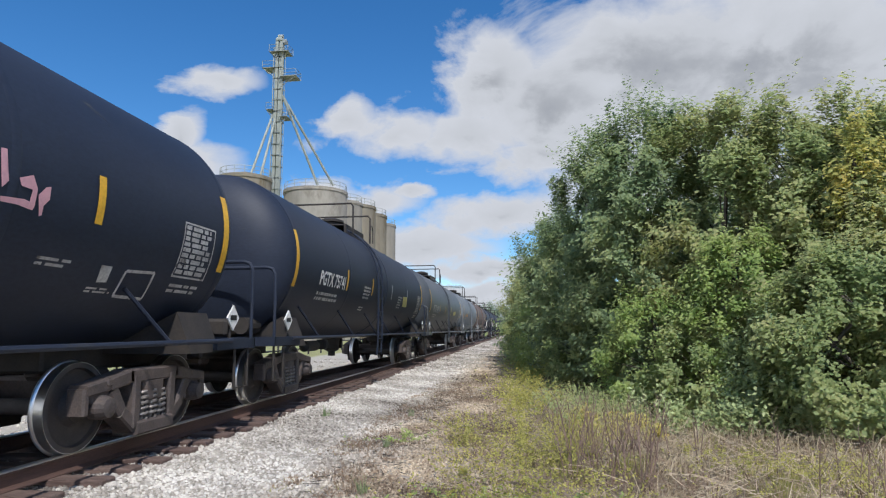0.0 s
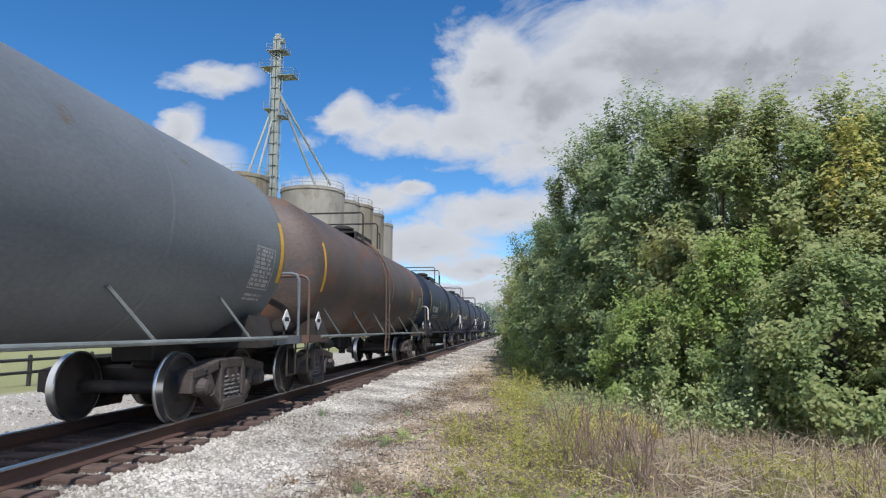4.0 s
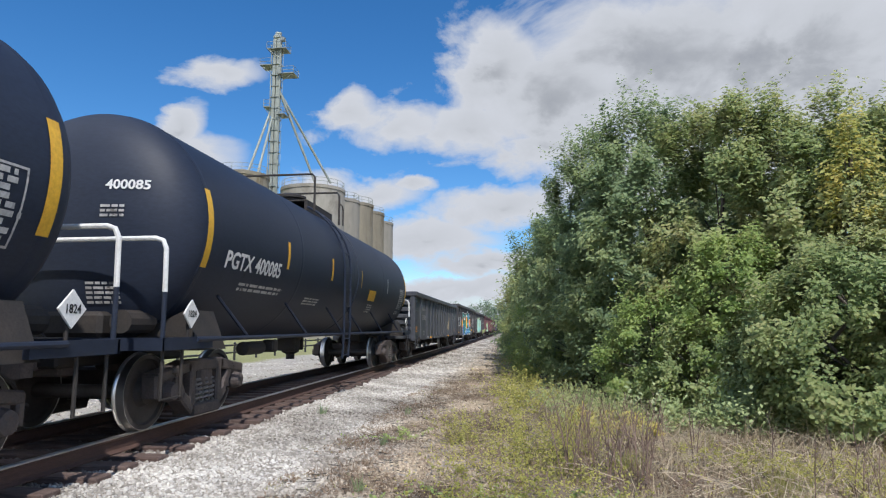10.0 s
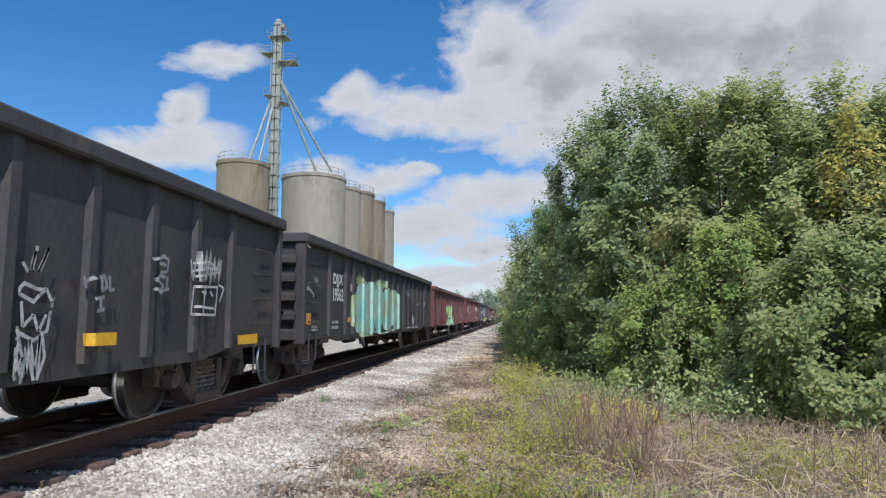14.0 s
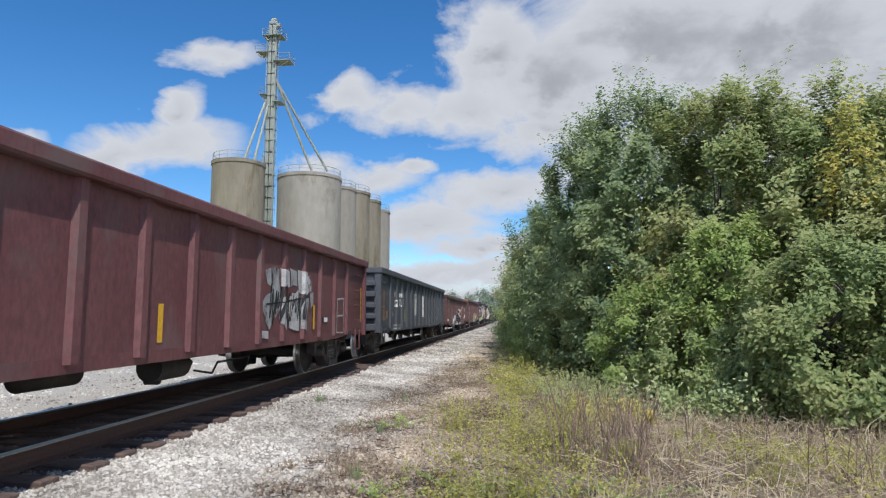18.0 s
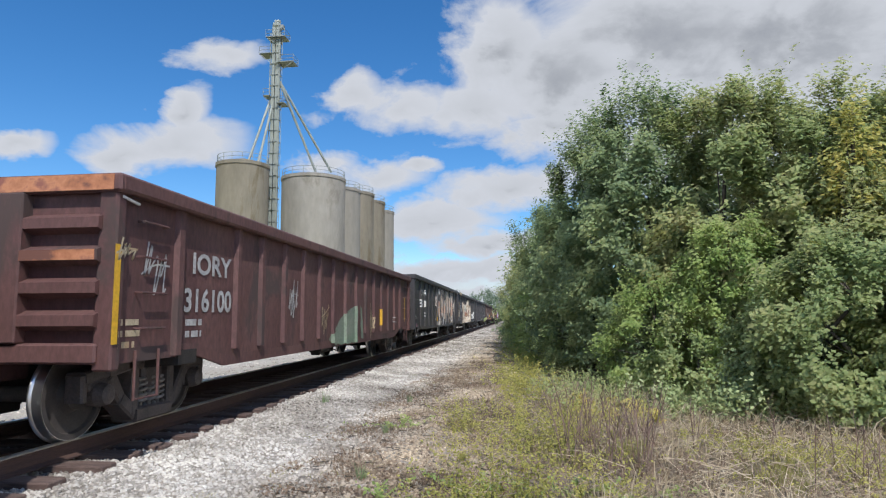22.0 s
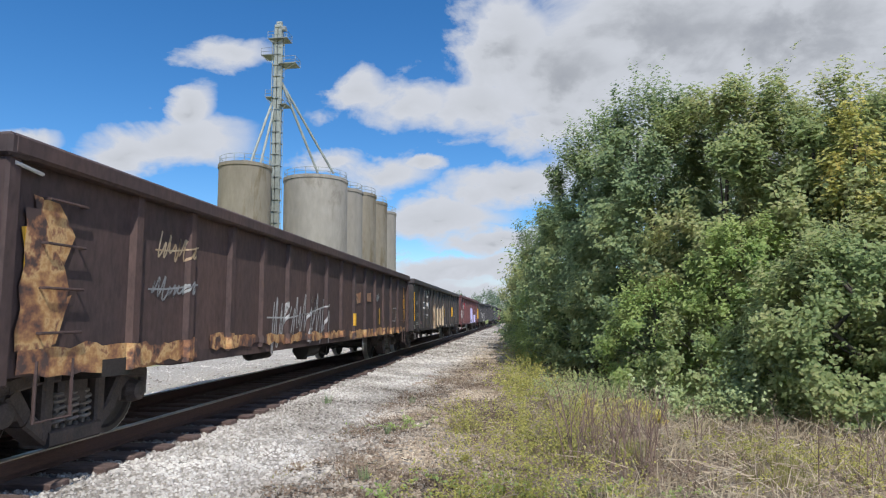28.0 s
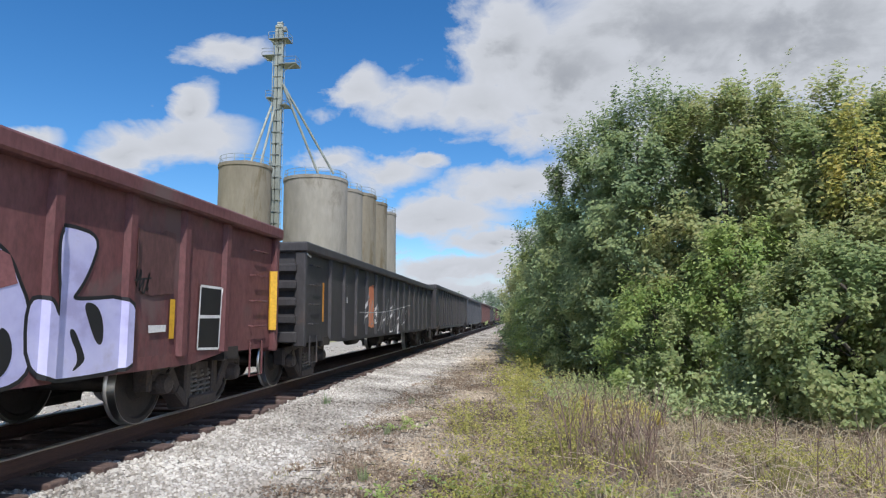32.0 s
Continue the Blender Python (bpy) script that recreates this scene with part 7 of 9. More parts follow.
    for pts in ([(-1.19, 0.96), (-1.13, 1.13), (-0.86, 1.08), (-0.69, 0.95), (-0.34, 0.92), (-0.51, 0.77), (-1.25, 0.82)],
                [(-0.27, 0.88), (-0.06, 1.03), (0.23, 0.94), (0.22, 0.8), (-0.32, 0.83)],
                [(0.95, 1.03), (1.34, 1.2), (1.55, 1.07), (1.39, 0.81), (0.9, 0.78)],
                [(2.09, 0.93), (2.52, 1.19), (2.65, 0.88), (2, 0.78)],
                [(-0.99, 2.3), (-0.78, 2.45), (-0.45, 2.49), (-0.28, 2.31), (-0.52, 2.25), (-0.78, 2.29)],
                [(3.22, 1.04), (3.69, 1.18), (3.66, 0.91), (3.23, 0.8)],
                [(4.32, 0.93), (5.17, 1.08), (5.12, 0.84), (4.27, 0.79)]):
        letter(car, surf, "worn_pale", pts, None)
    for pts in ([(-0.78, 2.05), (-0.71, 2.25), (-0.56, 2.28), (-0.48, 2.13), (-0.56, 1.95), (-0.73, 1.92)],
                [(-0.89, 1.08), (-0.81, 1.26), (-0.7, 1.27), (-0.63, 1.09), (-0.74, 0.95), (-0.86, 0.98)],
                [(-0.23, 1.41), (-0.05, 1.54), (0.13, 1.47), (0.09, 1.21), (-0.09, 1.16)],
                [(0.48, 2.31), (0.62, 2.35), (0.69, 2.11), (0.55, 2.04)],
                [(0.25, 1.79), (0.35, 1.96), (0.47, 1.81), (0.34, 1.63)],
                [(1.52, 2.19), (1.76, 2.28), (1.9, 2.1), (1.62, 2.01)],
                [(3.42, 2.24), (3.64, 2.29), (3.74, 2.03), (3.48, 1.98)]):
        letter(car, surf, "gon_black", pts, None)
    for pts in ([(-1.86, 1.88), (-1.76, 2.16), (-1.58, 2.31), (-1.36, 2.33)],
                [(-1.79, 1.87), (-1.71, 2.13), (-1.55, 2.27), (-1.32, 2.28)],
                [(-1.86, 1.76), (-1.8, 1.7), (-1.68, 1.69)],
                [(-1.38, 1.98), (-1.33, 1.6)],
                [(-1.12, 2.01), (-1.06, 2.3), (-0.8, 2.5), (-0.4, 2.56)],
                [(-0.59, 0.97), (-0.71, 1.26), (-0.38, 1.49), (-0.32, 1.41), (-0.55, 1.07), (-0.55, 0.79)],
                [(-1.27, 0.8), (-1, 0.86), (-0.59, 0.95)],
                [(-0, 1.62), (0.01, 2.14), (0.21, 2.51), (0.55, 2.55), (0.77, 2.34)],
                [(-0.1, 1.06), (0.11, 1.13), (0.26, 0.77)],
                [(0.23, 1.23), (0.56, 1.42), (0.48, 1.15), (0.26, 0.78)],
                [(1.09, 2.27), (1.1, 2.52), (1.41, 2.49), (1.52, 2.26)],
                [(1.52, 2.22), (1.63, 1.82), (2.08, 1.65)],
                [(0.97, 1.96), (1.07, 2.06), (1.17, 1.85)],
                [(2.1, 1.39), (2.42, 1.8), (2.64, 1.67), (2.27, 1.26), (2.6, 1.12)],
                [(3.04, 1.4), (3.19, 1.84), (3.36, 2.6)],
                [(2.98, 1.98), (3.28, 1.7), (3.19, 0.97)],
                [(4.04, 1.81), (3.87, 1.26), (4.17, 0.78)],
                [(5.03, 1.86), (5.45, 1.52), (4.89, 0.92)],
                [(5.23, 2.62), (5.73, 2.44)],
                [(6.62, 2.15), (7.07, 1.86)],
                [(-0.32, 2.7), (-0.12, 2.76), (0.06, 2.7)],
                [(3.15, 2.59), (3.41, 2.63)],
                [(4, 2.75), (4.45, 2.73)]):
        ribbon(car, surf, "spray_line", "worn_line", rounded(pts, False), 0.034)
    patch(car, surf, "panel", "white_worn", [(-2.04, 1.12), (-1.82, 1.11), (-1.86, 1.02), (-2.05, 1.02)])
    patch(car, surf, "stripe", "yellow", [(-1.59, 1.45), (-1.5, 1.45), (-1.61, 1.0), (-1.72, 1.01)])


def dress_s(car, surf, L, H):
    patch(car, surf, "panel", "black_paint", [(-6.35, 2.10), (-5.51, 2.10), (-5.49, 1.82), (-6.35, 1.83)])
    patch(car, surf, "panel", "black_paint", [(-6.38, 1.79), (-5.50, 1.78), (-5.48, 1.48), (-6.38, 1.49)])
    lettering("DJJX", -6.29, 1.85, 0.21, surf, M["white"], car, 0.73)
    lettering("19568", -6.34, 1.50, 0.24, surf, M["white"], car, 0.83)
    bars(-6.38, 1.07, 0.74, 0.09, 1, surf, M["white_worn"], car, seed=287)
    bars(-6.42, 0.95, 0.79, 0.08, 1, surf, M["white_worn"], car, seed=288)
    patch(car, surf, "graffiti", "peeled", [(-7.62, 1.60), (-7.25, 1.62), (-6.80, 1.60), (-6.80, 1.26), (-7.05, 1.16), (-7.6, 1.14), (-7.70, 1.38)])
    patch(car, surf, "graffiti", "green_faded", [(-8.09, 1.47), (-7.82, 1.43), (-7.85, 1.22), (-8.06, 1.18)])
    for pts in [[(-7.7, 2.01), (-7.59, 2.05), (-7.34, 2.1), (-7.3, 1.95), (-7.17, 2.05), (-7.11, 1.94), (-6.94, 1.98), (-6.9, 1.88), (-6.78, 1.86), (-6.77, 1.67), (-6.86, 1.56), (-6.78, 1.38), (-6.84, 1.26)], [(-7.7, 2.01), (-7.61, 1.86), (-7.68, 1.68), (-7.58, 1.58), (-7.26, 1.61), (-7.48, 1.88)], [(-7.58, 1.58), (-7.65, 1.43), (-7.82, 1.44), (-8.09, 1.47)], [(-7.65, 1.43), (-7.59, 1.26), (-7.4, 1.24), (-7.27, 1.37), (-7.06, 1.33), (-6.99, 1.18), (-6.77, 1.22)], [(-7.82, 1.21), (-7.64, 0.98), (-7.33, 0.96)], [(-7.6, 1.06), (-7.36, 1.05)], [(-7.33, 2.1), (-7.26, 1.9), (-7.09, 1.65), (-6.95, 1.96)], [(-7.24, 1.64), (-7.19, 1.47), (-7.47, 1.49)], [(-7.09, 1.65), (-6.89, 1.46), (-6.9, 1.26)], [(-7.59, 2.01), (-7.47, 1.75), (-7.34, 2.08)], [(-7.21, 2.02), (-7.28, 1.78)]]:
        ribbon(car, surf, "spray_tag", "white_worn", pts, 0.03)
    patch(car, surf, "graffiti", "peeled", [(-5.18, 2.08), (-4.61, 2.2), (-3.94, 2.06), (-3.16, 2.03), (-2.03, 2.02), (-1.13, 2.2), (-0.58, 2.45), (-0.07, 2.41), (0.55, 1.97), (2.55, 2.08), (2.7, 0.75), (-0.83, 0.71), (-3.86, 0.72), (-5.12, 0.75)])
    patch(car, surf, "graffiti", "peeled_mint", [(-3.05, 2.00), (-2.35, 1.98), (-2.5, 1.5), (-2.95, 1.55)])
    patch(car, surf, "graffiti", "peeled_red", [(-3.4, 1.55), (-2.2, 1.50), (-1.0, 1.55), (-0.9, 1.15), (-2.3, 1.1), (-3.4, 1.2)])
    patch(car, surf, "graffiti", "peeled_red", [(-0.5, 1.66), (0.35, 1.69), (0.24, 0.98), (-0.41, 0.99)])
    part("chord_paint", Geo().box(SHEET_X + 0.05, SHEET_X + 0.156, -7.9, -6.1, H - 0.16, H + 0.004), M["tan_paint"], car, "bleached tan paint")
    tag(car, surf, "white", 3.16, 0.64, 3.23, 1.08, 26)
    stripe(car, surf, "yellow", -1.64, 1.17, 1.60, 0.07)
    stripe(car, surf, "yellow", 1.46, 1.20, 1.61, 0.05)
    patch(car, surf, "graffiti", "rust_paint", [(-2.51, 1.44), (-2.00, 1.48), (-1.91, 1.25), (-2.45, 1.24)])
    patch(car, surf, "graffiti", "rust_paint", [(-1.43, 1.48), (-1.01, 1.50), (-0.99, 1.22), (-1.37, 1.22)])
    tag(car, surf, "white", 2.85, 0.84, 3.54, 0.91, 27)
    tag(car, surf, "white_worn", -2.47, 2.19, 0.38, 0.31, 28)
    stripe(car, surf, "yellow", -8.20, 1.12, 2.14, 0.05)


def dress_u(car, surf, L, H):
    tag(car, surf, "white", 3.60, 1.49, 0.58, 0.55, 29)
    tag(car, surf, "white", 4.56, 1.54, 0.42, 0.46, 30)
    outline(car, surf, "panel_edge", "white_worn", [(5.43, 1.53), (5.99, 1.53), (5.97, 1.20), (5.40, 1.20)])
    patch(car, surf, "mark", "yellow", [(6.91, 1.41), (7.25, 1.45), (7.31, 1.30), (6.89, 1.25)])
    patch(car, surf, "panel", "orange", [(4.54, 1.06), (4.91, 1.06), (4.92, 0.94), (4.53, 0.95)])
    bars(3.70, 0.90, 0.31, 0.14, 3, surf, M["white_worn"], car, seed=313)
    bars(4.59, 1.19, 0.30, 0.15, 2, surf, M["white_worn"], car, seed=314)
    bars(6.49, 0.96, 0.74, 0.10, 1, surf, M["white_worn"], car, seed=315)


def dress_v(car, surf, L, H):
    tag(car, surf, "cream", -6.26, 1.80, 0.80, 0.42, 317)
    tag(car, surf, "grey_paint", -6.36, 1.40, 0.90, 0.36, 318)
    tag(car, surf, "white_worn", -3.23, 0.66, 2.83, 1.27, 31)
    patch(car, surf, "flaking_paint", "flaking", [(-6.93, 0.92), (-6.31, 0.94), (-5.49, 0.92), (-5.48, 0.74), (-6.92, 0.72)])
    patch(car, surf, "flaking_paint", "flaking", [(-5.09, 1.02), (-4.50, 1.02), (-4.49, 0.93), (-5.08, 0.94)])
    patch(car, surf, "flaking_paint", "flaking", [(1.23, 0.93), (2.12, 0.96), (3.45, 0.95), (4.76, 0.95), (7.90, 0.90), (7.92, 0.66), (3.47, 0.72), (1.81, 0.72), (1.25, 0.73)])
    patch(car, surf, "flaking_paint", "orange", [(7.66, 2.20), (7.80, 2.16), (7.78, 1.75), (7.90, 1.60), (7.86, 1.20), (7.74, 1.04), (7.70, 1.45), (7.60, 1.62)])
    stripe(car, surf, "yellow", 7.82, 1.20, 1.95, 0.04)
    stripe(car, surf, "yellow", 1.51, 1.04, 1.32, 0.05)
    stripe(car, surf, "yellow", 4.17, 1.04, 1.48, 0.05)
    outline(car, surf, "panel_edge", "white_worn", [(5.99, 1.49), (6.42, 1.51), (6.34, 1.11), (5.77, 1.12)])
    tag(car, surf, "grey_paint", 3.81, 1.63, 0.32, 0.30, 32)
    patch(car, surf, "faded_patch", "rust_paint", [(1.63, 1.77), (2.16, 1.85), (2.11, 1.59), (1.65, 1.54)])
    patch(car, surf, "faded_patch", "rust_paint", [(2.73, 1.83), (3.16, 1.87), (3.18, 1.63), (2.64, 1.60)])
    patch(car, surf, "flaking_paint", "yellow", [(-8.08, 1.94), (-7.95, 1.96), (-7.89, 1.52), (-8.00, 1.25)])
    patch(car, surf, "flaking_paint", "flaking", [(-7.97, 2.22), (-7.71, 2.18), (-7.50, 1.93), (-7.60, 1.67), (-7.83, 1.52)])
    patch(car, surf, "flaking_paint", "flaking", [(-7.92, 1.25), (-7.52, 1.44), (-7.67, 1.03), (-7.87, 0.99)])
    patch(car, surf, "flaking_paint", "flaking", [(-8.05, 1.02), (-6.9, 1.0), (-5.4, 0.98), (-5.4, 0.78), (-6.9, 0.76), (-8.05, 0.80)])
    patch(car, surf, "flaking_paint", "flaking", [(-8.06, 2.1), (-7.9, 2.12), (-7.55, 1.5), (-7.7, 1.0), (-8.06, 1.0)])
    patch(car, surf, "flaking_paint", "flaking", [(-5.1, 1.0), (-1.0, 0.96), (1.2, 0.93), (1.2, 0.80), (-1.0, 0.82), (-5.1, 0.86)])
    part("end_paint", Geo().box(-0.6, 1.30, -L - 0.128, -L - 0.12, 1.1, H - 0.3), M["flaking"], car)


def dress_w(car, surf, L, H):
    lettering("IO", -5.56, 2.03, 0.24, surf, M["white"], car, 0.31)
    lettering("RY", -4.88, 2.04, 0.26, surf, M["white"], car, 0.56)
    lettering("315", -5.68, 1.56, 0.27, surf, M["white"], car, 0.48)
    lettering("792", -4.89, 1.55, 0.27, surf, M["white"], car, 0.65)
    bars(-5.67, 1.17, 0.36, 0.21, 2, surf, M["white_worn"], car, seed=338)
    bars(-4.83, 1.16, 0.40, 0.21, 2, surf, M["white_worn"], car, seed=339)
    patch(car, surf, "panel", "pink", [(-6.17, 1.05), (-6.01, 1.06), (-6.00, 0.96), (-6.16, 0.96)])
    patch(car, surf, "panel", "white_worn", [(-5.53, 0.92), (-5.32, 0.92), (-5.31, 0.81), (-5.52, 0.81)])
    for pts in ([(-2.9, 1.5), (-2.79, 1.65), (-2.63, 1.74), (-2.49, 1.74), (-2.43, 1.53), (-2.41, 1.09), (-2.39, 0.7), (-2.82, 0.66)],
                [(-2.45, 1.75), (-2.27, 1.83), (-2.1, 1.87), (-2.03, 1.75), (-1.88, 1.84), (-1.85, 1.39), (-1.86, 1.08), (-1.82, 0.73), (-2.08, 0.72), (-2.36, 0.71)],
                [(-1.65, 1.54), (-1.56, 1.71), (-1.23, 1.82), (-0.91, 1.77), (-0.79, 1.59), (-0.74, 1.38), (-0.65, 1.12), (-0.58, 0.76), (-1.11, 0.73), (-1.53, 0.71), (-1.62, 0.92), (-1.64, 1.29)],
                [(-0.64, 1.62), (-0.4, 1.72), (-0.03, 1.69), (0.2, 1.64), (0.25, 1.2), (0.32, 0.8), (-0.08, 0.75), (-0.56, 0.73), (-0.65, 1.12), (-0.6, 1.42)],
                [(0.4, 1.8), (0.67, 1.89), (0.94, 1.8), (1.04, 1.47), (1.14, 1.09), (1.1, 0.73), (0.36, 0.74), (0.37, 1.2)]):
        letter(car, surf, "tan_fade", pts, "gon_umber", None, 0.06)
    for pts in ([(-1.52, 1.55), (-1.22, 1.66), (-0.9, 1.6), (-0.81, 1.38), (-1.19, 1.29), (-1.5, 1.32)],
                [(-2.34, 1.76), (-2.14, 1.8), (-2.16, 1.54), (-2.26, 1.34)],
                [(-1.25, 1.06), (-1.17, 1.11), (-1.04, 0.97), (-1.01, 0.77), (-1.2, 0.76)],
                [(-2.1, 0.95), (-1.99, 0.91), (-1.98, 0.75), (-2.1, 0.73)],
                [(-0.26, 1.43), (0.07, 1.49), (0.14, 1.27), (-0.2, 1.23)]):
        letter(car, surf, "bubble_tan", pts, None)
    for pts in ([(-2.45, 1.71), (-2.26, 1.79), (-2.09, 1.84)],
                [(-1.6, 1.61), (-1.46, 1.75), (-1.23, 1.82), (-0.98, 1.79), (-0.87, 1.71)],
                [(-0.58, 1.62), (-0.39, 1.72), (-0.06, 1.69), (0.16, 1.64)],
                [(0.44, 1.8), (0.67, 1.89), (0.92, 1.81), (0.96, 1.63)]):
        ribbon(car, surf, "spray_line", "white_worn", rounded(pts, False), 0.035)
    tag(car, surf, "white_worn", -7.35, 1.62, 0.45, 0.36, 71)
    tag(car, surf, "grey_paint", -7.3, 1.20, 0.4, 0.26, 72)
    bars(-7.25, 0.93, 0.62, 0.13, 2, surf, M["white_worn"], car, seed=73)
    patch(car, surf, "panel", "white_worn", [(-7.92, 0.93), (-7.62, 0.94), (-7.62, 0.80), (-7.92, 0.80)])
    stripe(car, surf, "yellow", 1.34, 1.21, 1.69, 0.06)
    stripe(car, surf, "yellow", 4.52, 1.24, 1.75, 0.05)
    patch(car, surf, "panel", "white_worn", [(1.49, 0.85), (1.75, 0.84), (1.76, 0.72), (1.53, 0.72)])
    patch(car, surf, "panel", "white_worn", [(3.53, 0.85), (3.78, 0.84), (3.78, 0.73), (3.54, 0.74)])
    outline(car, surf, "panel_edge", "white_worn", [(5.59, 1.50), (6.00, 1.51), (5.95, 1.24), (5.60, 1.24)])
    stripe(car, surf, "yellow", -8.12, 1.10, 2.12, 0.055)


def dress_x(car, surf, L, H):
    patch(car, surf, "faded_patch", "red_bright", [(-6.43, 2.12), (-5.20, 2.19), (-5.17, 1.78), (-6.43, 1.71)])
    patch(car, surf, "faded_patch", "red_bright", [(-6.03, 1.10), (-5.45, 1.08), (-5.46, 0.82), (-6.05, 0.83)])
    lettering("IORY", -6.21, 1.78, 0.24, surf, M["white"], car, 0.87)
    lettering("318270", -6.33, 1.36, 0.25, surf, M["white_worn"], car, 0.90)
    patch(car, surf, "faded_patch", "white", [(-7.36, 1.63), (-6.98, 1.67), (-6.60, 1.64), (-6.58, 1.16), (-7.0, 1.18), (-7.40, 1.14)])
    bars(-6.36, 0.85, 0.75, 0.25, 2, surf, M["white_worn"], car, seed=361)
    tag(car, surf, "white_worn", -4.96, 1.96, 0.50, 0.39, 34)
    letter(car, surf, "lilac_fade", [(-0.2, 0.70), (-0.15, 1.4), (0.35, 1.95), (0.62, 1.9), (0.66, 1.3), (0.95, 1.55), (1.3, 1.9), (1.62, 1.8), (1.5, 1.2), (1.75, 0.72)])
    letter(car, surf, "black_paint", [(0.3, 0.9), (0.55, 1.1), (0.75, 0.95), (0.6, 0.75)], None)
    letter(car, surf, "lilac_fade", [(2.51, 1.48), (2.68, 1.67), (2.92, 1.79), (3.08, 1.69), (3.19, 1.49), (3.27, 1.36), (3.34, 1.07), (3.32, 0.76), (2.88, 0.7), (2.59, 0.71)])
    letter(car, surf, "lilac_fade", [(3.27, 1.36), (3.46, 1.4), (3.55, 1.22), (3.59, 1.3), (3.53, 1.62), (3.52, 1.98), (3.69, 2.01), (4.05, 1.97), (3.98, 1.73), (3.86, 1.52), (3.74, 1.4), (3.87, 1.38), (4.55, 1.44), (4.61, 1.02), (4.59, 0.76), (3.99, 0.73), (3.33, 0.74)])
    for pts in ([(3.73, 1.12), (3.8, 1.16), (3.94, 0.93), (3.96, 0.85), (3.78, 0.76), (3.89, 0.88)], [(3.89, 1.38), (4.08, 1.36), (4.18, 1.19), (4.18, 0.99), (4.09, 1.0), (3.98, 1.19)],
                [(3.01, 1.18), (3.12, 1.14), (3.17, 0.98), (3.13, 0.85), (3.04, 0.78)]):
        letter(car, surf, "black_paint", pts, None)
    patch(car, surf, "faded_patch", "red_faded", [(2.96, 1.75), (3.07, 1.71), (3.17, 1.49), (2.98, 1.45)])
    patch(car, surf, "faded_patch", "gon_brown", [(4.54, 2.12), (5.29, 2.17), (5.3, 1.51), (4.6, 1.48)])
    tag(car, surf, "black_paint", 4.52, 1.48, 0.34, 0.30, 64)
    stripe(car, surf, "yellow", 5.29, 1.01, 1.44, 0.05)
    stripe(car, surf, "yellow", 7.97, 1.05, 1.95, 0.05)
    patch(car, surf, "panel", "black_paint", [(5.88, 1.62), (6.41, 1.61), (6.37, 0.85), (5.85, 0.87)])
    outline(car, surf, "panel_edge", "white", [(5.88, 1.62), (6.41, 1.61), (6.37, 0.85), (5.85, 0.87)])
    patch(car, surf, "panel_edge", "white", [(5.86, 1.27), (6.39, 1.27), (6.40, 1.23), (5.86, 1.23)])
    patch(car, surf, "mark", "white", [(4.85, 1.16), (5.17, 1.16), (5.17, 1.09), (4.86, 1.08)])
    patch(car, surf, "faded_patch", "cream", [(-0.43, 2.26), (-0.14, 2.32), (0.06, 2.08), (-0.04, 1.79), (-0.42, 1.79)])
    stripe(car, surf, "yellow", -7.87, 1.04, 1.93, 0.05)


def dress_y(car, surf, L, H):
    stripe(car, surf, "orange", -6.91, 1.16, 1.92, 0.05)
    bars(-5.54, 1.51, 0.44, 0.49, 2, surf, M["white"], car, seed=382)
    patch(car, surf, "graffiti", "salmon", [(-3.42, 1.98), (-2.70, 2.09), (-2.66, 0.98), (-3.38, 0.99)])
    tag(car, surf, "white_worn", -3.82, 0.73, 6.07, 1.37, 35)


TANKS = [
    TankSpec(-15.8, 6.95, "tank_black", -1.04, 0, 0, no_dress, "black tank car with a smooth cylindrical shell on two trucks"),
    TankSpec(0.68, 6.95, "tank_black", -1.04, 0, 0, dress_a, "black tank car with pink and white graffiti on its side"),
    TankSpec(17.15, 6.95, "tank_black", -1.04, 0, 0, dress_b, "black tank car with white lettering and a pale yellow panel"),
    TankSpec(33.7, 6.95, "tank_slate", -1.04, 0, 0, dress_c, "slate grey tank car with faded white lettering"),
    TankSpec(49.8, 6.55, "tank_grey", -1.04, 0, 1, dress_d, "light grey tank car with orange lettering"),
    TankSpec(65.2, 6.6, "tank_rusty", -1.04, 0, 1, dress_e, "weathered grey-brown tank car with rust stains"),
    TankSpec(81.4, 6.95, "tank_black", 0.05, 1, 0, dress_f, "black tank car with white lettering and white handrails"),
    TankSpec(97.75, 6.95, "tank_black", -1.04, 1, 0, dress_g, "glossy black tank car with a yellow sign panel"),
    TankSpec(114.3, 6.95, "tank_black", -1.04, 1, 0, dress_h, "glossy black tank car with large white lettering"),
    TankSpec(130.75, 6.95, "tank_black", -1.04, 1, 0, dress_i, "glossy black tank car ahead of the gondola cars"),
]
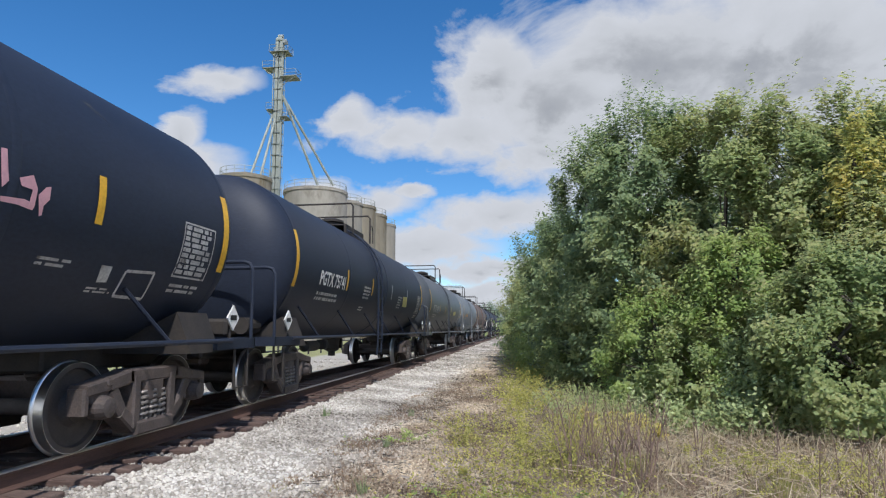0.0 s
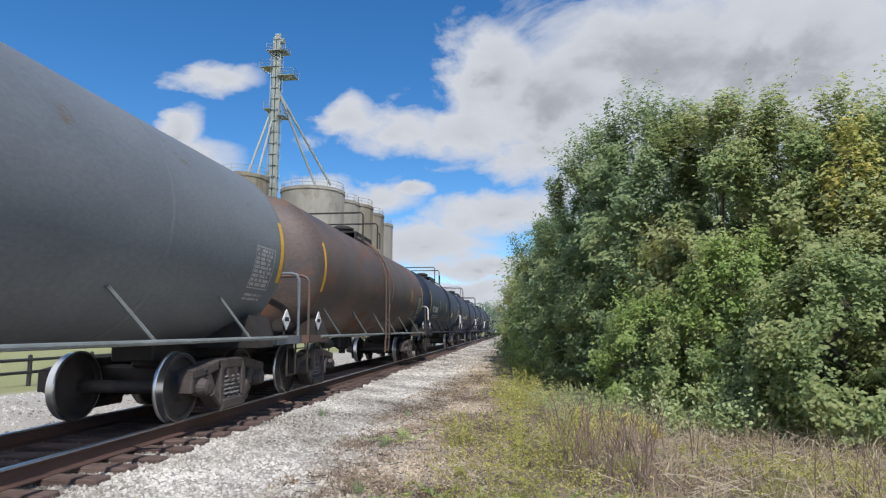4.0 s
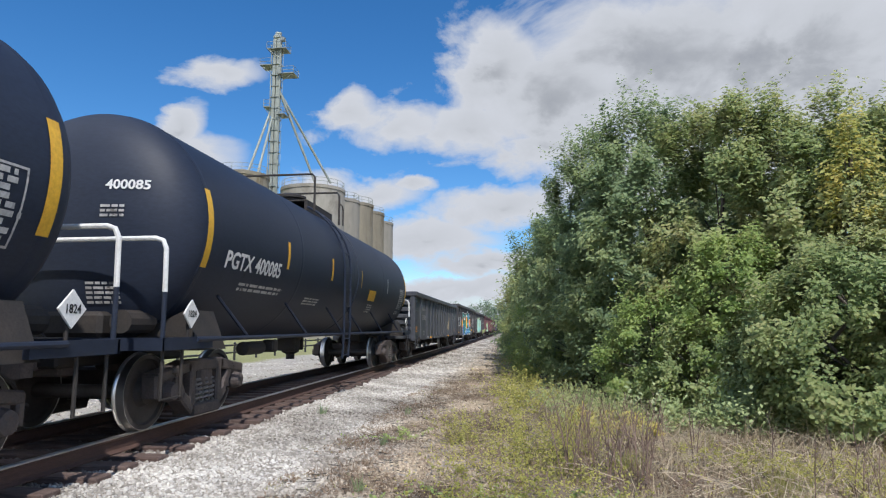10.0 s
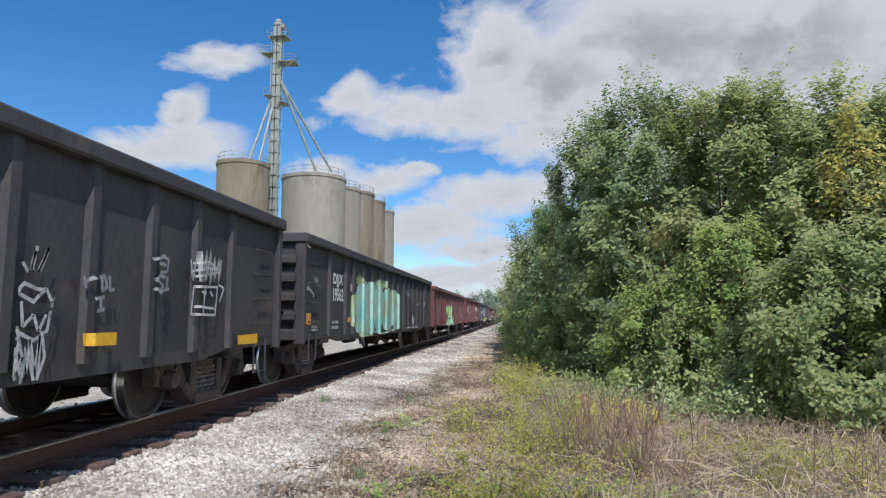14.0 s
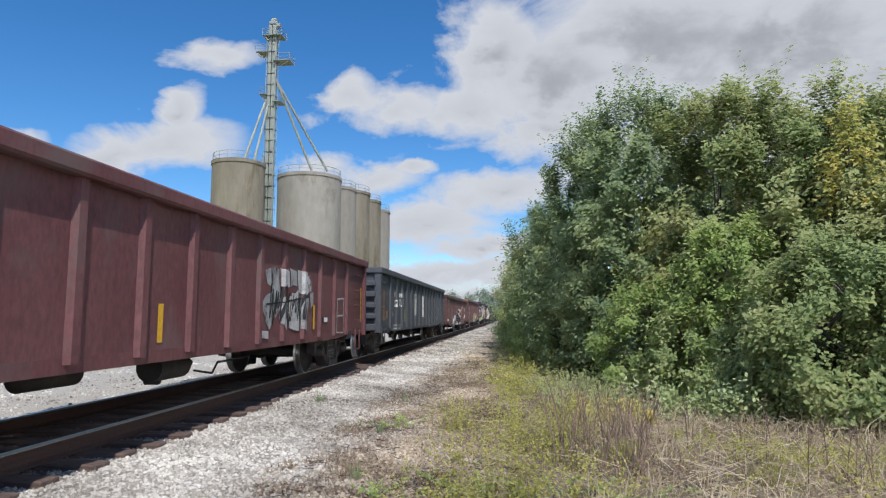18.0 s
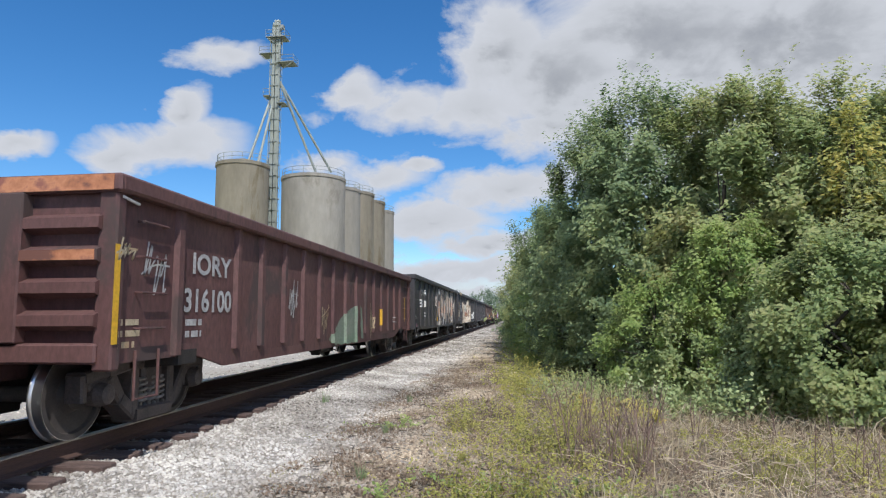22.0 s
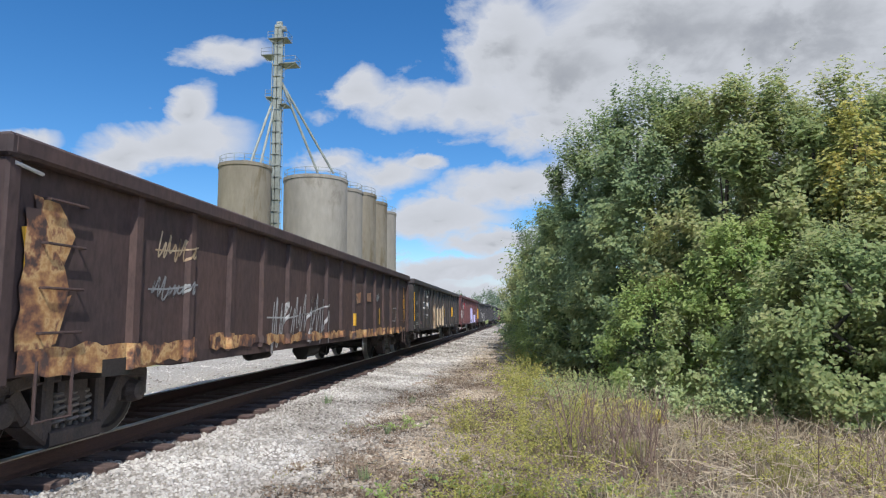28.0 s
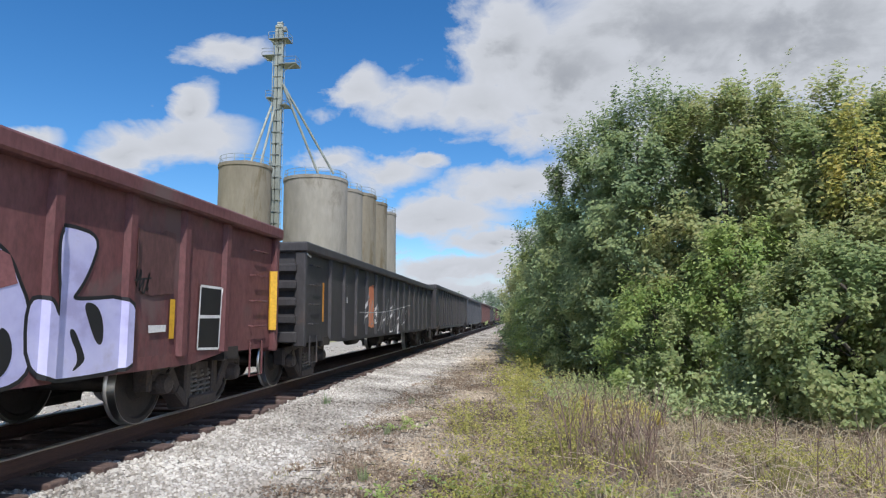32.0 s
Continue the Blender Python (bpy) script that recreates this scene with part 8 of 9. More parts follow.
GONS = [
    GonSpec(147.5, 16.24, 2.58, "gon_grey", 14, 0.08, 0.11, 5, dress_j, (-6.04, -5.00), "dark grey steel gondola car with scratched sides"),
    GonSpec(164.65, 16.00, 2.78, "gon_black", 15, 0.08, 0.145, 4, dress_k, (-5.98, -5.21), "black gondola car with bright multicoloured graffiti"),
    GonSpec(181.8, 16.04, 2.72, "gon_black", 15, 0.08, 0.145, 4, dress_l, (-6.17, -5.35), "black gondola car with mint green graffiti"),
    GonSpec(199.1, 16.24, 2.60, "gon_red", 14, 0.08, 0.11, 4, dress_m, None, "oxide red gondola car with green graffiti"),
    GonSpec(217.3, 16.02, 2.62, "gon_red", 14, 0.08, 0.11, 4, dress_n, (-6.12, -5.18), "oxide red gondola car with grey and black graffiti"),
    GonSpec(235.25, 16.20, 2.62, "gon_grey", 14, 0.08, 0.11, 4, dress_o, None, "dark grey gondola car with white marks"),
    GonSpec(252.6, 15.44, 2.42, "gon_brown", 14, 0.08, 0.24, 5, dress_p, (-6.40, -5.46), "rust brown gondola car with white graffiti tags"),
    GonSpec(269.85, 15.94, 2.60, "gon_brown", 15, 0.08, 0.24, 4, dress_q, (-6.68, -5.49), "rust brown gondola car with an orange end rib"),
    GonSpec(286.9, 15.94, 2.78, "gon_black", 12, 0.08, 0.145, 4, dress_r, None, "black gondola car with grey and rust graffiti"),
    GonSpec(304.1, 16.50, 2.74, "gon_black", 15, 0.08, 0.145, 4, dress_s, (-6.34, -5.51), "black gondola car with pale peeling graffiti"),
    GonSpec(321.3, 16.14, 2.70, "gon_black", 14, 0.08, 0.145, 4, dress_u, None, "black gondola car with small white tags"),
    GonSpec(338.8, 16.54, 2.62, "gon_rust", 14, 0.08, 0.12, 4, dress_v, None, "rusty brown gondola car with yellow flaking paint"),
    GonSpec(356.3, 16.44, 2.60, "gon_umber", 14, 0.08, 0.14, 4, dress_w, None, "black gondola car with tan bubble graffiti"),
    GonSpec(374.2, 16.24, 2.63, "gon_red", 14, 0.08, 0.14, 4, dress_x, (-6.33, -5.34), "oxide red gondola car with lilac graffiti"),
    GonSpec(391.7, 16.24, 2.58, "gon_black", 14, 0.08, 0.11, 4, dress_y, None, "black gondola car with orange and white tags"),
]
CARS = []
for sp in TANKS:
    CARS.append((add_tank(sp), sp.s))
for sp in GONS:
    CARS.append((add_gondola(sp), sp.s))
for k in range(7):
    sp = GONS[9]._replace(s=409.1 + 17.4 * k, paint=("gon_black", "gon_grey", "gon_brown", "gon_black", "gon_red", "gon_black", "gon_grey")[k], dress=no_dress, bay=None, label="plain weathered gondola car far down the train")
    CARS.append((add_gondola(sp), sp.s))
for ob in (*TRUCK.children_recursive, TRUCK):
    bpy.data.objects.remove(ob)


# ---------------------------------------------------------------- grain elevator
def silo(x, y, r, z, material, label):
    ob = new("silo")
    ob.location = (x, y, -0.4)
    part("shell", Geo().lathe([(0, r), (z * 0.5, r), (z - 0.5, r), (z - 0.5, r + 0.12), (z, r + 0.12), (z + 0.02, r), (z + 0.9, 0.6), (z + 1.0, 0.0)], 64, "z"), material, ob, smooth=True)
    rail = Geo()
    for zz in (0.55, 1.1):
        rail.pipe([((r - 0.1) * math.cos(a), (r - 0.1) * math.sin(a), z + zz) for a in [2 * math.pi * k / 32 for k in range(33)]], 0.035, 5)
    part("railing", rail, M["galv"], ob)
    pm = cached("rail_post", lambda: Geo().tube((0, 0, 0), (0, 0, 1.1), 0.04, 5).mesh("rail_post"))
    for k in range(16):
        a = 2 * math.pi * k / 16
        part("rail_post", pm, M["galv"], ob, loc=((r - 0.1) * math.cos(a), (r - 0.1) * math.sin(a), z))
    return tagged(ob, label, "silo", "silos of the grain elevator")


SILOS = [(-38.83, 82.5, 3.64, 23.4, "concrete_dark"), (-31.65, 92.4, 4.95, 23.3, "concrete"), (-30.75, 101.9, 4.1, 23.4, "concrete"), (-30.6, 110.9, 4.2, 24.5, "concrete_dark"),
         (-30.5, 120.2, 4.2, 24.6, "concrete_dark"), (-30.5, 129.4, 4.2, 24.2, "concrete")]
for x, y, r, z, mm in SILOS:
    silo(x, y, r, z, M[mm], "tall pale concrete silo with a railing round its roof")


def leg_tower():
    ob = new("elevator_tower")
    ob.location = (-36.1, 87.0, -0.4)
    top = 46.2
    part("casing", Geo().box(-0.58, -0.06, -0.45, 0.45, 0, top, 0.04).box(0.06, 0.58, -0.45, 0.45, 0, top, 0.04), M["galv"], ob)
    for sx in (-0.72, 0.72):
        part("corner_leg", Geo().box(sx - 0.06, sx + 0.06, -0.62, -0.50, 0, top - 1), M["galv"], ob)
    ring = Geo().box(-0.74, 0.74, -0.58, 0.58, -0.05, 0.05, 0.02).mesh("frame_ring")
    for k in range(1, 26):
        part("frame_ring", ring, M["galv_dark"], ob, loc=(0, 0, k * 1.75))
    lad = Geo()
    for x in (0.80, 1.15):
        lad.tube((x, -0.5, 1), (x, -0.5, top - 1), 0.035, 5)
    for k in range(int((top - 2) / 0.9)):
        lad.tube((0.80, -0.5, 1.2 + k * 0.9), (1.15, -0.5, 1.2 + k * 0.9), 0.03, 5)
    part("ladder", lad, M["galv"], ob)
    part("head", Geo().box(-0.62, 0.62, -0.5, 0.5, top, top + 0.75, 0.2).lathe([(-0.4, 0.32), (0.4, 0.32)], 12, "x", (0.1, 0, top + 0.95)), M["galv"], ob)
    part("drive", Geo().box(0.5, 1.15, -0.35, 0.35, top - 0.3, top + 0.35, 0.08), M["galv_dark"], ob)
    for z, x0, x1 in ((44.3, -1.3, 1.7), (41.7, -2.3, -0.5), (40.2, 0.5, 3.1), (35.0, -1.5, -0.5), (33.8, 0.6, 1.8)):
        pl = part("platform", Geo().box(x0, x1, -1.1, 1.1, z, z + 0.1), M["galv_dark"], ob)
        for zz in (0.55, 1.1):
            part("platform_rail", Geo().pipe([(x0, -1.1, z + zz), (x1, -1.1, z + zz), (x1, 1.1, z + zz), (x0, 1.1, z + zz)], 0.04, 5), M["galv_dark"], pl)
        for x, y in ((x0, -1.1), (x1, -1.1), (x1, 1.1), (x0, 1.1)):
            part("rail_post", Geo().tube((x, y, z), (x, y, z + 1.1), 0.04, 5), M["galv_dark"], pl)
        part("bracket", Geo().tube((x0 if x0 < -0.6 else x1, -1.0, z), (0.55 * (1 if x1 > 1 else -1), -0.5, z - 1.3), 0.05, 5), M["galv_dark"], pl)
    for a, b in (((0.6, 0, 37.6), (7.0, 6.4, 24.6)), ((0.6, 0, 37.6), (5.2, 4.0, 24.2)), ((-0.6, 0, 35.2), (-2.5, -3.6, 23.9)), ((-0.3, 0, 34.4), (-1.0, -3.4, 23.9))):
        part("spout", Geo().tube(a, b, 0.19, 10), M["galv"], ob)
    tagged(ob, "tall galvanized grain elevator leg with platforms and spouts", "elevator tower")


leg_tower()


# ---------------------------------------------------------------- trees, brush, grass
def leaves_at(p, size, rng, lean=None):
    """Leaves at the points p, each a folded diamond; lean turns them outwards from their bough."""
    count = len(p)
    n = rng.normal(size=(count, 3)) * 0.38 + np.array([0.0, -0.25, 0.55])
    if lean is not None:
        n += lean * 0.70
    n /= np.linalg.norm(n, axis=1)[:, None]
    a = np.cross(n, rng.normal(size=(count, 3)))
    a /= np.linalg.norm(a, axis=1)[:, None]
    b = np.cross(n, a)
    s = size * rng.uniform(0.6, 1.3, count)[:, None]
    co = np.stack([p, p + a * s * 0.45 + b * s * 0.30 + n * s * 0.07, p + a * s - n * s * 0.06, p + a * s * 0.45 - b * s * 0.30 + n * s * 0.07], 1).reshape(-1, 3)
    i = np.arange(count)[:, None] * 4
    return co, np.concatenate([i, i + 1, i + 2, i + 3], 1)


SWAY = []


def tree(x, y, height, width, seed, leaf, count, size=0.10, lump=0.62, low=0.06, label="", name="tree", spire=1.0, belly=0.5, twigs=30):
    """A bent trunk, limbs out to the boughs, and a crown of boughs: each a spray of leafy twigs round a limb's end."""
    rng = np.random.default_rng(seed)
    ob = new(name)
    ob.location = (x, y, ground_z(x, y) - 0.03)
    bole = [np.array([0.0, 0.0, 0.0])]
    for k in range(1, 6):
        bole.append(np.array([rng.normal() * 0.05 * width, rng.normal() * 0.05 * width, height * 0.17 * k]))
    trunk = Geo()
    for k in range(5):
        r0 = 0.02 + height * 0.010 * (1 - k / 5.5)
        trunk.tube(bole[k], bole[k + 1], r0, 8, 0.02 + height * 0.010 * (1 - (k + 1) / 5.5))
    part("trunk", trunk, M["bark"], ob)
    n = max(8, int(2.6 * width * height * (1 - low) / (lump * lump * 2.0)))
    i = np.arange(n)
    t = low + (1 - low) * (i + rng.random(n)) / n
    a = i * 2.39996 + rng.normal(size=n) * 0.35
    prof = np.where(t < belly, 0.86 + 0.14 * t / belly, np.sqrt(np.maximum(0.02, 1 - ((t - belly) / (1.03 - belly)) ** 2)))
    r = width * 0.5 * prof * (1.06 - 0.40 * rng.random(n) ** 1.6)
    big = lump * rng.uniform(0.6, 1.35, n)
    c = np.stack([np.cos(a) * r, np.sin(a) * r, height * t * 0.94], 1)
    face = np.stack([np.cos(a) * prof, np.sin(a) * prof, 0.15 + 1.1 * np.maximum(0, t - belly) / (1 - belly)], 1)
    face /= np.linalg.norm(face, axis=1)[:, None]
    for k in range(0, n, max(1, n // 9)):
        part("limb", Geo().tube(tuple(bole[min(5, int(t[k] * 4.4))]), tuple(c[k]), 0.010 + 0.002 * height, 5, 0.005), M["bark"], ob)
    m = n * twigs
    of = np.repeat(i, twigs)
    way = face[of] * 0.9 + rng.normal(size=(m, 3)) * 0.62 + np.array([0, 0, 0.55])
    tall = (rng.random(m) < 0.16) & (t[of] > 0.45)
    way[tall] = face[of][tall] * 0.5 + rng.normal(size=(tall.sum(), 3)) * 0.3 + np.array([0, 0, 1.1])
    plume = ((rng.random(n) < 0.42) & (t > 0.55))[of]
    way[plume] = face[of][plume] * 0.30 + rng.normal(size=(plume.sum(), 3)) * 0.26 + np.array([0, 0, 1.0])
    way /= np.linalg.norm(way, axis=1)[:, None]
    length = big[of] * rng.uniform(0.55, 1.2, m) * np.where(plume, 1.0 + 0.55 * spire, np.where(tall, 1.0 + 0.15 * spire, 1.0))
    start = c[of] + rng.normal(size=(m, 3)) * (big[of] * 0.22)[:, None]
    per = max(2, int(count / m))
    tw = np.repeat(np.arange(m), per)
    u = np.tile((np.arange(per) + 0.5) / per, m) + rng.uniform(-0.5, 0.5, m * per) / per
    p = start[tw] + way[tw] * (length[tw] * u)[:, None] + rng.normal(size=(m * per, 3)) * (size * 0.55 * (1.25 - 0.6 * u))[:, None]
    p[:, 2] -= 0.12 * length[tw] * u * u
    p[:, 2] = np.maximum(p[:, 2], 0.04)
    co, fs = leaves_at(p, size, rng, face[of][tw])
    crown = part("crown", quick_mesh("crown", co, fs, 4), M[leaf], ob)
    if y < 60:
        SWAY.append((crown, seed, 0.9 if height > 3.5 else 1.6))
    return tagged(ob, label or "dense leafy green tree beside the gravel path", name.replace("_", " "))


TREES = [
    (5.9, 13.0, 6.3, 3.0, "leaf", 52000), (4.5, 13.9, 6.75, 2.9, "leaf", 52000), (3.05, 15.4, 7.1, 2.9, "leaf_dark", 52000), (2.15, 18.4, 6.8, 2.7, "leaf_dark", 46000),
    (7.6, 12.7, 6.2, 3.2, "leaf", 46000), (1.35, 22.5, 5.6, 2.3, "leaf_dark", 30000), (0.85, 29.0, 4.5, 2.2, "leaf", 22000), (9.4, 13.2, 6.6, 3.6, "leaf", 28000),
    (6.3, 16.2, 7.0, 4.2, "leaf_dark", 20000), (3.9, 19.0, 7.2, 4.2, "leaf_dark", 20000), (0.7, 38, 4.8, 3.2, "leaf", 15000), (1.2, 50, 5.2, 4.0, "leaf_dark", 14000),
    (2.6, 26, 6.4, 4.2, "leaf_dark", 22000), (8.6, 16.5, 6.9, 4.2, "leaf_dark", 16000), (11.5, 16, 7.0, 4.6, "leaf_dark", 10000),
]
for i, (x, y, hh, ww, lf, n) in enumerate(TREES):
    tree(x, y, hh, ww, 10 + i, lf, n, 0.105)
tree(6.0, 11.45, 5.55, 0.75, 40, "leaf_yellow", 2300, 0.10, 0.34, 0.62, "slender tree with yellow autumn leaves among green ones")
for i, (x, y, hh, ww) in enumerate([(3.2, 23.0, 5.6, 4.6), (6.4, 20.5, 5.8, 5.0), (10.2, 20.0, 6.0, 5.2), (14.0, 19.0, 6.2, 5.2), (1.6, 33.0, 4.6, 4.0)]):
    tree(x, y, hh, ww, 300 + i, "leaf_dark", 7000, 0.26, 0.9, 0.0, "green tree standing behind the front row of brush")
BUSHES = [(4.15, 12.2, 3.5, 2.0, "leaf_bright", 26000, 0.075), (5.2, 10.5, 2.9, 2.6, "leaf", 36000, 0.085), (2.9, 13.6, 2.3, 2.1, "leaf_bright", 17000, 0.07), (1.9, 17.0, 2.4, 2.2, "leaf", 15000, 0.075),
          (0.85, 21.5, 2.8, 1.7, "leaf_bright", 13000, 0.08), (0.25, 27.0, 2.5, 1.5, "leaf", 10000, 0.08), (7.4, 10.6, 2.9, 2.4, "leaf_dark", 22000, 0.085), (0.45, 34, 2.5, 1.9, "leaf", 9000, 0.09),
          (3.3, 12.2, 1.6, 1.6, "leaf", 11000, 0.07), (1.15, 19.4, 1.9, 1.6, "leaf_bright", 9000, 0.075), (4.3, 10.9, 1.7, 1.5, "leaf_dark", 12000, 0.07), (6.75, 11.3, 4.3, 2.4, "leaf", 34000, 0.095), (6.3, 10.2, 2.5, 1.9, "leaf", 20000, 0.085)]
for i, (x, y, hh, ww, lf, n, sz) in enumerate(BUSHES):
    tree(x, y, hh, ww, 60 + i, lf, n, sz, 0.36, 0.03, "low leafy shrub at the edge of the weeds", "shrub", 0.7, 0.4)

rng = np.random.default_rng(5)
for i in range(26):
    x = -70 + i * 4.2 + rng.uniform(-1, 1)
    y = 235 + rng.uniform(-12, 14)
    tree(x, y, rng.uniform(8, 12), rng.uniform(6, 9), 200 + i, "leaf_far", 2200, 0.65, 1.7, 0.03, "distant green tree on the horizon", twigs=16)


def tussocks(spots, per, height, spread, width, rng, mat_name, name, label, lean=0.7):
    """Tufts: blades that spring from each spot and bend outwards, all in one mesh."""
    spots = np.array(spots)
    k = np.repeat(np.arange(len(spots)), per)
    n = len(k)
    a = rng.uniform(0, 2 * math.pi, n)
    out = np.stack([np.cos(a), np.sin(a), np.zeros(n)], 1)
    r = spread * np.sqrt(rng.random(n)) * spots[k, 2]
    p = np.stack([spots[k, 0], spots[k, 1], np.zeros(n)], 1) + out * r[:, None]
    gz = np.array([ground_z(x, y) for x, y, _ in spots])
    p[:, 2] = gz[k] - 0.02
    h = height * spots[k, 2] * rng.uniform(0.35, 1.15, n)
    side = np.stack([-np.sin(a + 0.8), np.cos(a + 0.8), np.zeros(n)], 1) * (width * rng.uniform(0.6, 1.4, n))[:, None]
    bend = (out + rng.normal(size=(n, 3)) * np.array([0.5, 0.5, 0])) * (h * rng.uniform(0.0, lean, n))[:, None]
    up = np.array([0, 0, 1.0])
    m1 = p + bend * 0.35 + up * (h * 0.55)[:, None]
    tip = p + bend + up * (h * rng.uniform(0.75, 1.0, n))[:, None]
    co = np.stack([p - side, p + side, m1 + side * 0.7, m1 - side * 0.7, tip], 1).reshape(-1, 3)
    i = np.arange(n)[:, None] * 5
    tri = np.concatenate([np.concatenate([i, i + 1, i + 2], 1), np.concatenate([i, i + 2, i + 3], 1), np.concatenate([i + 3, i + 2, i + 4], 1)])
    return tagged(part(name, quick_mesh(name, co, tri, 3), M[mat_name]), label, "grass", kind="stuff")


def scatter(rng, count, x0, x1, y0, y1, keep=lambda x, y: True, s0=0.6, s1=1.2, bias=1.4):
    out = []
    while len(out) < count:
        x, y = rng.uniform(x0, x1), y0 + (y1 - y0) * rng.random() ** bias
        if keep(x, y):
            out.append((x, y, rng.uniform(s0, s1)))
    return out


def weed_edge(y):
    return -1.05 + 0.35 * math.sin(y * 1.3) + 0.25 * math.sin(y * 3.7) + (0.25 if y > 9 else 0)


def in_weeds(x, y):
    return x > weed_edge(y) + 0.25 and x < 0.25 * max(0, 30 - y) + 1.5 and noise.noise(Vector((x * 0.8, y * 0.8, 7))) > -0.3


def on_ground(x, y):
    return x > weed_edge(y) - 0.1 and x < 0.25 * max(0, 30 - y) + 1.5


def in_straw(x, y):
    return on_ground(x, y) and x > 0.9 + 0.5 * math.sin(y) and noise.noise(Vector((x * 0.9, y * 0.7, 33))) > -0.2


def patchy(seed, least, scale=0.9):
    return lambda x, y: on_ground(x, y) and noise.noise(Vector((x * scale, y * scale * 0.8, seed))) > least


def leafy_weeds(spots, per, height, spread, size, rng, mat_name, name, label, stems=0):
    """Small-leaved weeds: narrow plumes of leaves on each spot, one mesh; with stems, the leaves follow several shoots."""
    spots = np.array(spots)
    k = np.repeat(np.arange(len(spots)), per)
    n = len(k)
    t = rng.random(n)
    a = rng.uniform(0, 2 * math.pi, n)
    r = spread * np.sqrt(rng.random(n)) * (1.1 - 0.7 * t) * spots[k, 2]
    gz = np.array([ground_z(x, y) for x, y, _ in spots])
    lean = rng.uniform(-0.25, 0.25, (len(spots), 2))
    tilt = lean[k]
    if stems:
        shoot = rng.normal(size=(len(spots), stems, 2)) * spread * 2.4 / height
        tilt = tilt + shoot[k, rng.integers(0, stems, n)]
        r = r * 0.30
    rise = 1.0 - 0.25 * np.minimum(1.0, np.hypot(tilt[:, 0], tilt[:, 1]))
    p = np.stack([spots[k, 0] + np.cos(a) * r + tilt[:, 0] * t * height, spots[k, 1] + np.sin(a) * r + tilt[:, 1] * t * height, gz[k] + t * height * rise * spots[k, 2]], 1)
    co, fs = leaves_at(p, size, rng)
    return tagged(part(name, quick_mesh(name, co, fs, 4), M[mat_name]), label, "weeds", kind="stuff")


# low cover on the ground, then the plants that stand in it
tussocks(scatter(rng, 900, -1.0, 8.0, 4.3, 15, on_ground, 0.5, 1.1), 18, 0.15, 0.20, 0.005, rng, "grass_dry", "dry_grass", "dry tan grass lying low beside the gravel", 2.2)
tussocks(scatter(rng, 430, 0.4, 8.0, 4.3, 13, in_straw, 0.6, 1.4), 20, 0.27, 0.20, 0.006, rng, "straw_blade", "bent_straw", "bleached bent straw in loose tufts", 1.9)
tussocks(scatter(rng, 170, 0.6, 8.0, 4.3, 11, patchy(44, 0.0, 1.2), 0.7, 1.3), 16, 0.26, 0.14, 0.005, rng, "dead_leaf", "brown_grass", "withered brown grass in loose tufts", 0.9)
tussocks(scatter(rng, 170, -0.7, 7.5, 4.3, 12, patchy(51, 0.2)), 36, 0.26, 0.15, 0.0035, rng, "grass_green", "yellow_grass", "soft yellow-green grass in patches among the dry weeds", 0.8)
tussocks(scatter(rng, 45, 1.4, 7.5, 8.5, 11.5, lambda x, y: x > 1.2), 22, 0.42, 0.22, 0.0055, rng, "straw_blade", "tall_dry_grass", "tall dry grass in front of the shrubs", 0.9)
leafy_weeds(scatter(rng, 46, -0.95, 0.9, 4.9, 9.0, patchy(21, 0.05, 1.6), 0.6, 1.2), 220, 0.50, 0.10, 0.027, rng, "weed_leaf", "goldenrod_weeds", "feathery yellow-green weeds beside the gravel", 9)
leafy_weeds(scatter(rng, 46, -0.7, 6.0, 5.0, 9.0, patchy(63, 0.05, 1.3), 0.6, 1.15), 150, 0.46, 0.09, 0.024, rng, "dead_leaf", "brown_seed_weeds", "brown feathery weeds gone to seed", 8)
leafy_weeds(scatter(rng, 20, 0.0, 0.9, 7.4, 10.0, s0=0.7, s1=1.2), 200, 0.46, 0.11, 0.028, rng, "weed_leaf", "pale_weeds", "pale yellow-green weeds behind the dead stalks", 8)
leafy_weeds(scatter(rng, 66, 1.0, 6.5, 4.7, 8.5, patchy(77, 0.08, 1.1), 0.6, 1.1), 200, 0.40, 0.11, 0.026, rng, "weed_leaf", "ragged_weeds", "ragged yellow-green weeds among the straw", 8)
leafy_weeds(scatter(rng, 55, -0.5, 0.4, 11, 30, lambda x, y: x > weed_edge(y) + 0.35), 150, 0.60, 0.18, 0.045, rng, "weed_leaf", "tall_weed_patch", "tall yellow-green weeds by the brush", 7)
leafy_weeds(scatter(rng, 200, -0.8, 7.0, 4.8, 13, on_ground), 40, 0.22, 0.16, 0.028, rng, "dead_leaf", "withered_weeds", "withered brown weeds covering the ground", 5)
leafy_weeds(scatter(rng, 170, 0.6, 6.5, 10.2, 15, on_ground), 90, 0.50, 0.17, 0.055, rng, "leaf", "low_green_weeds", "low green weeds at the foot of the shrubs", 6)
leafy_weeds(scatter(rng, 26, 0.9, 2.0, 9.4, 10.6), 46, 0.34, 0.15, 0.06, rng, "leaf_yellow", "yellow_weeds", "yellowing weeds at the foot of the shrubs")
leafy_weeds([(-0.35, 5.6, 0.9), (0.15, 5.5, 1.0), (0.5, 5.7, 0.8), (-1.2, 5.4, 0.7), (-1.66, 8.8, 0.8), (-1.5, 8.9, 0.7), (1.0, 5.6, 0.9)], 150, 0.22, 0.14, 0.045, rng, "leaf_bright", "broadleaf_weeds", "fresh green broad-leaved weeds at the edge of the gravel", 6)
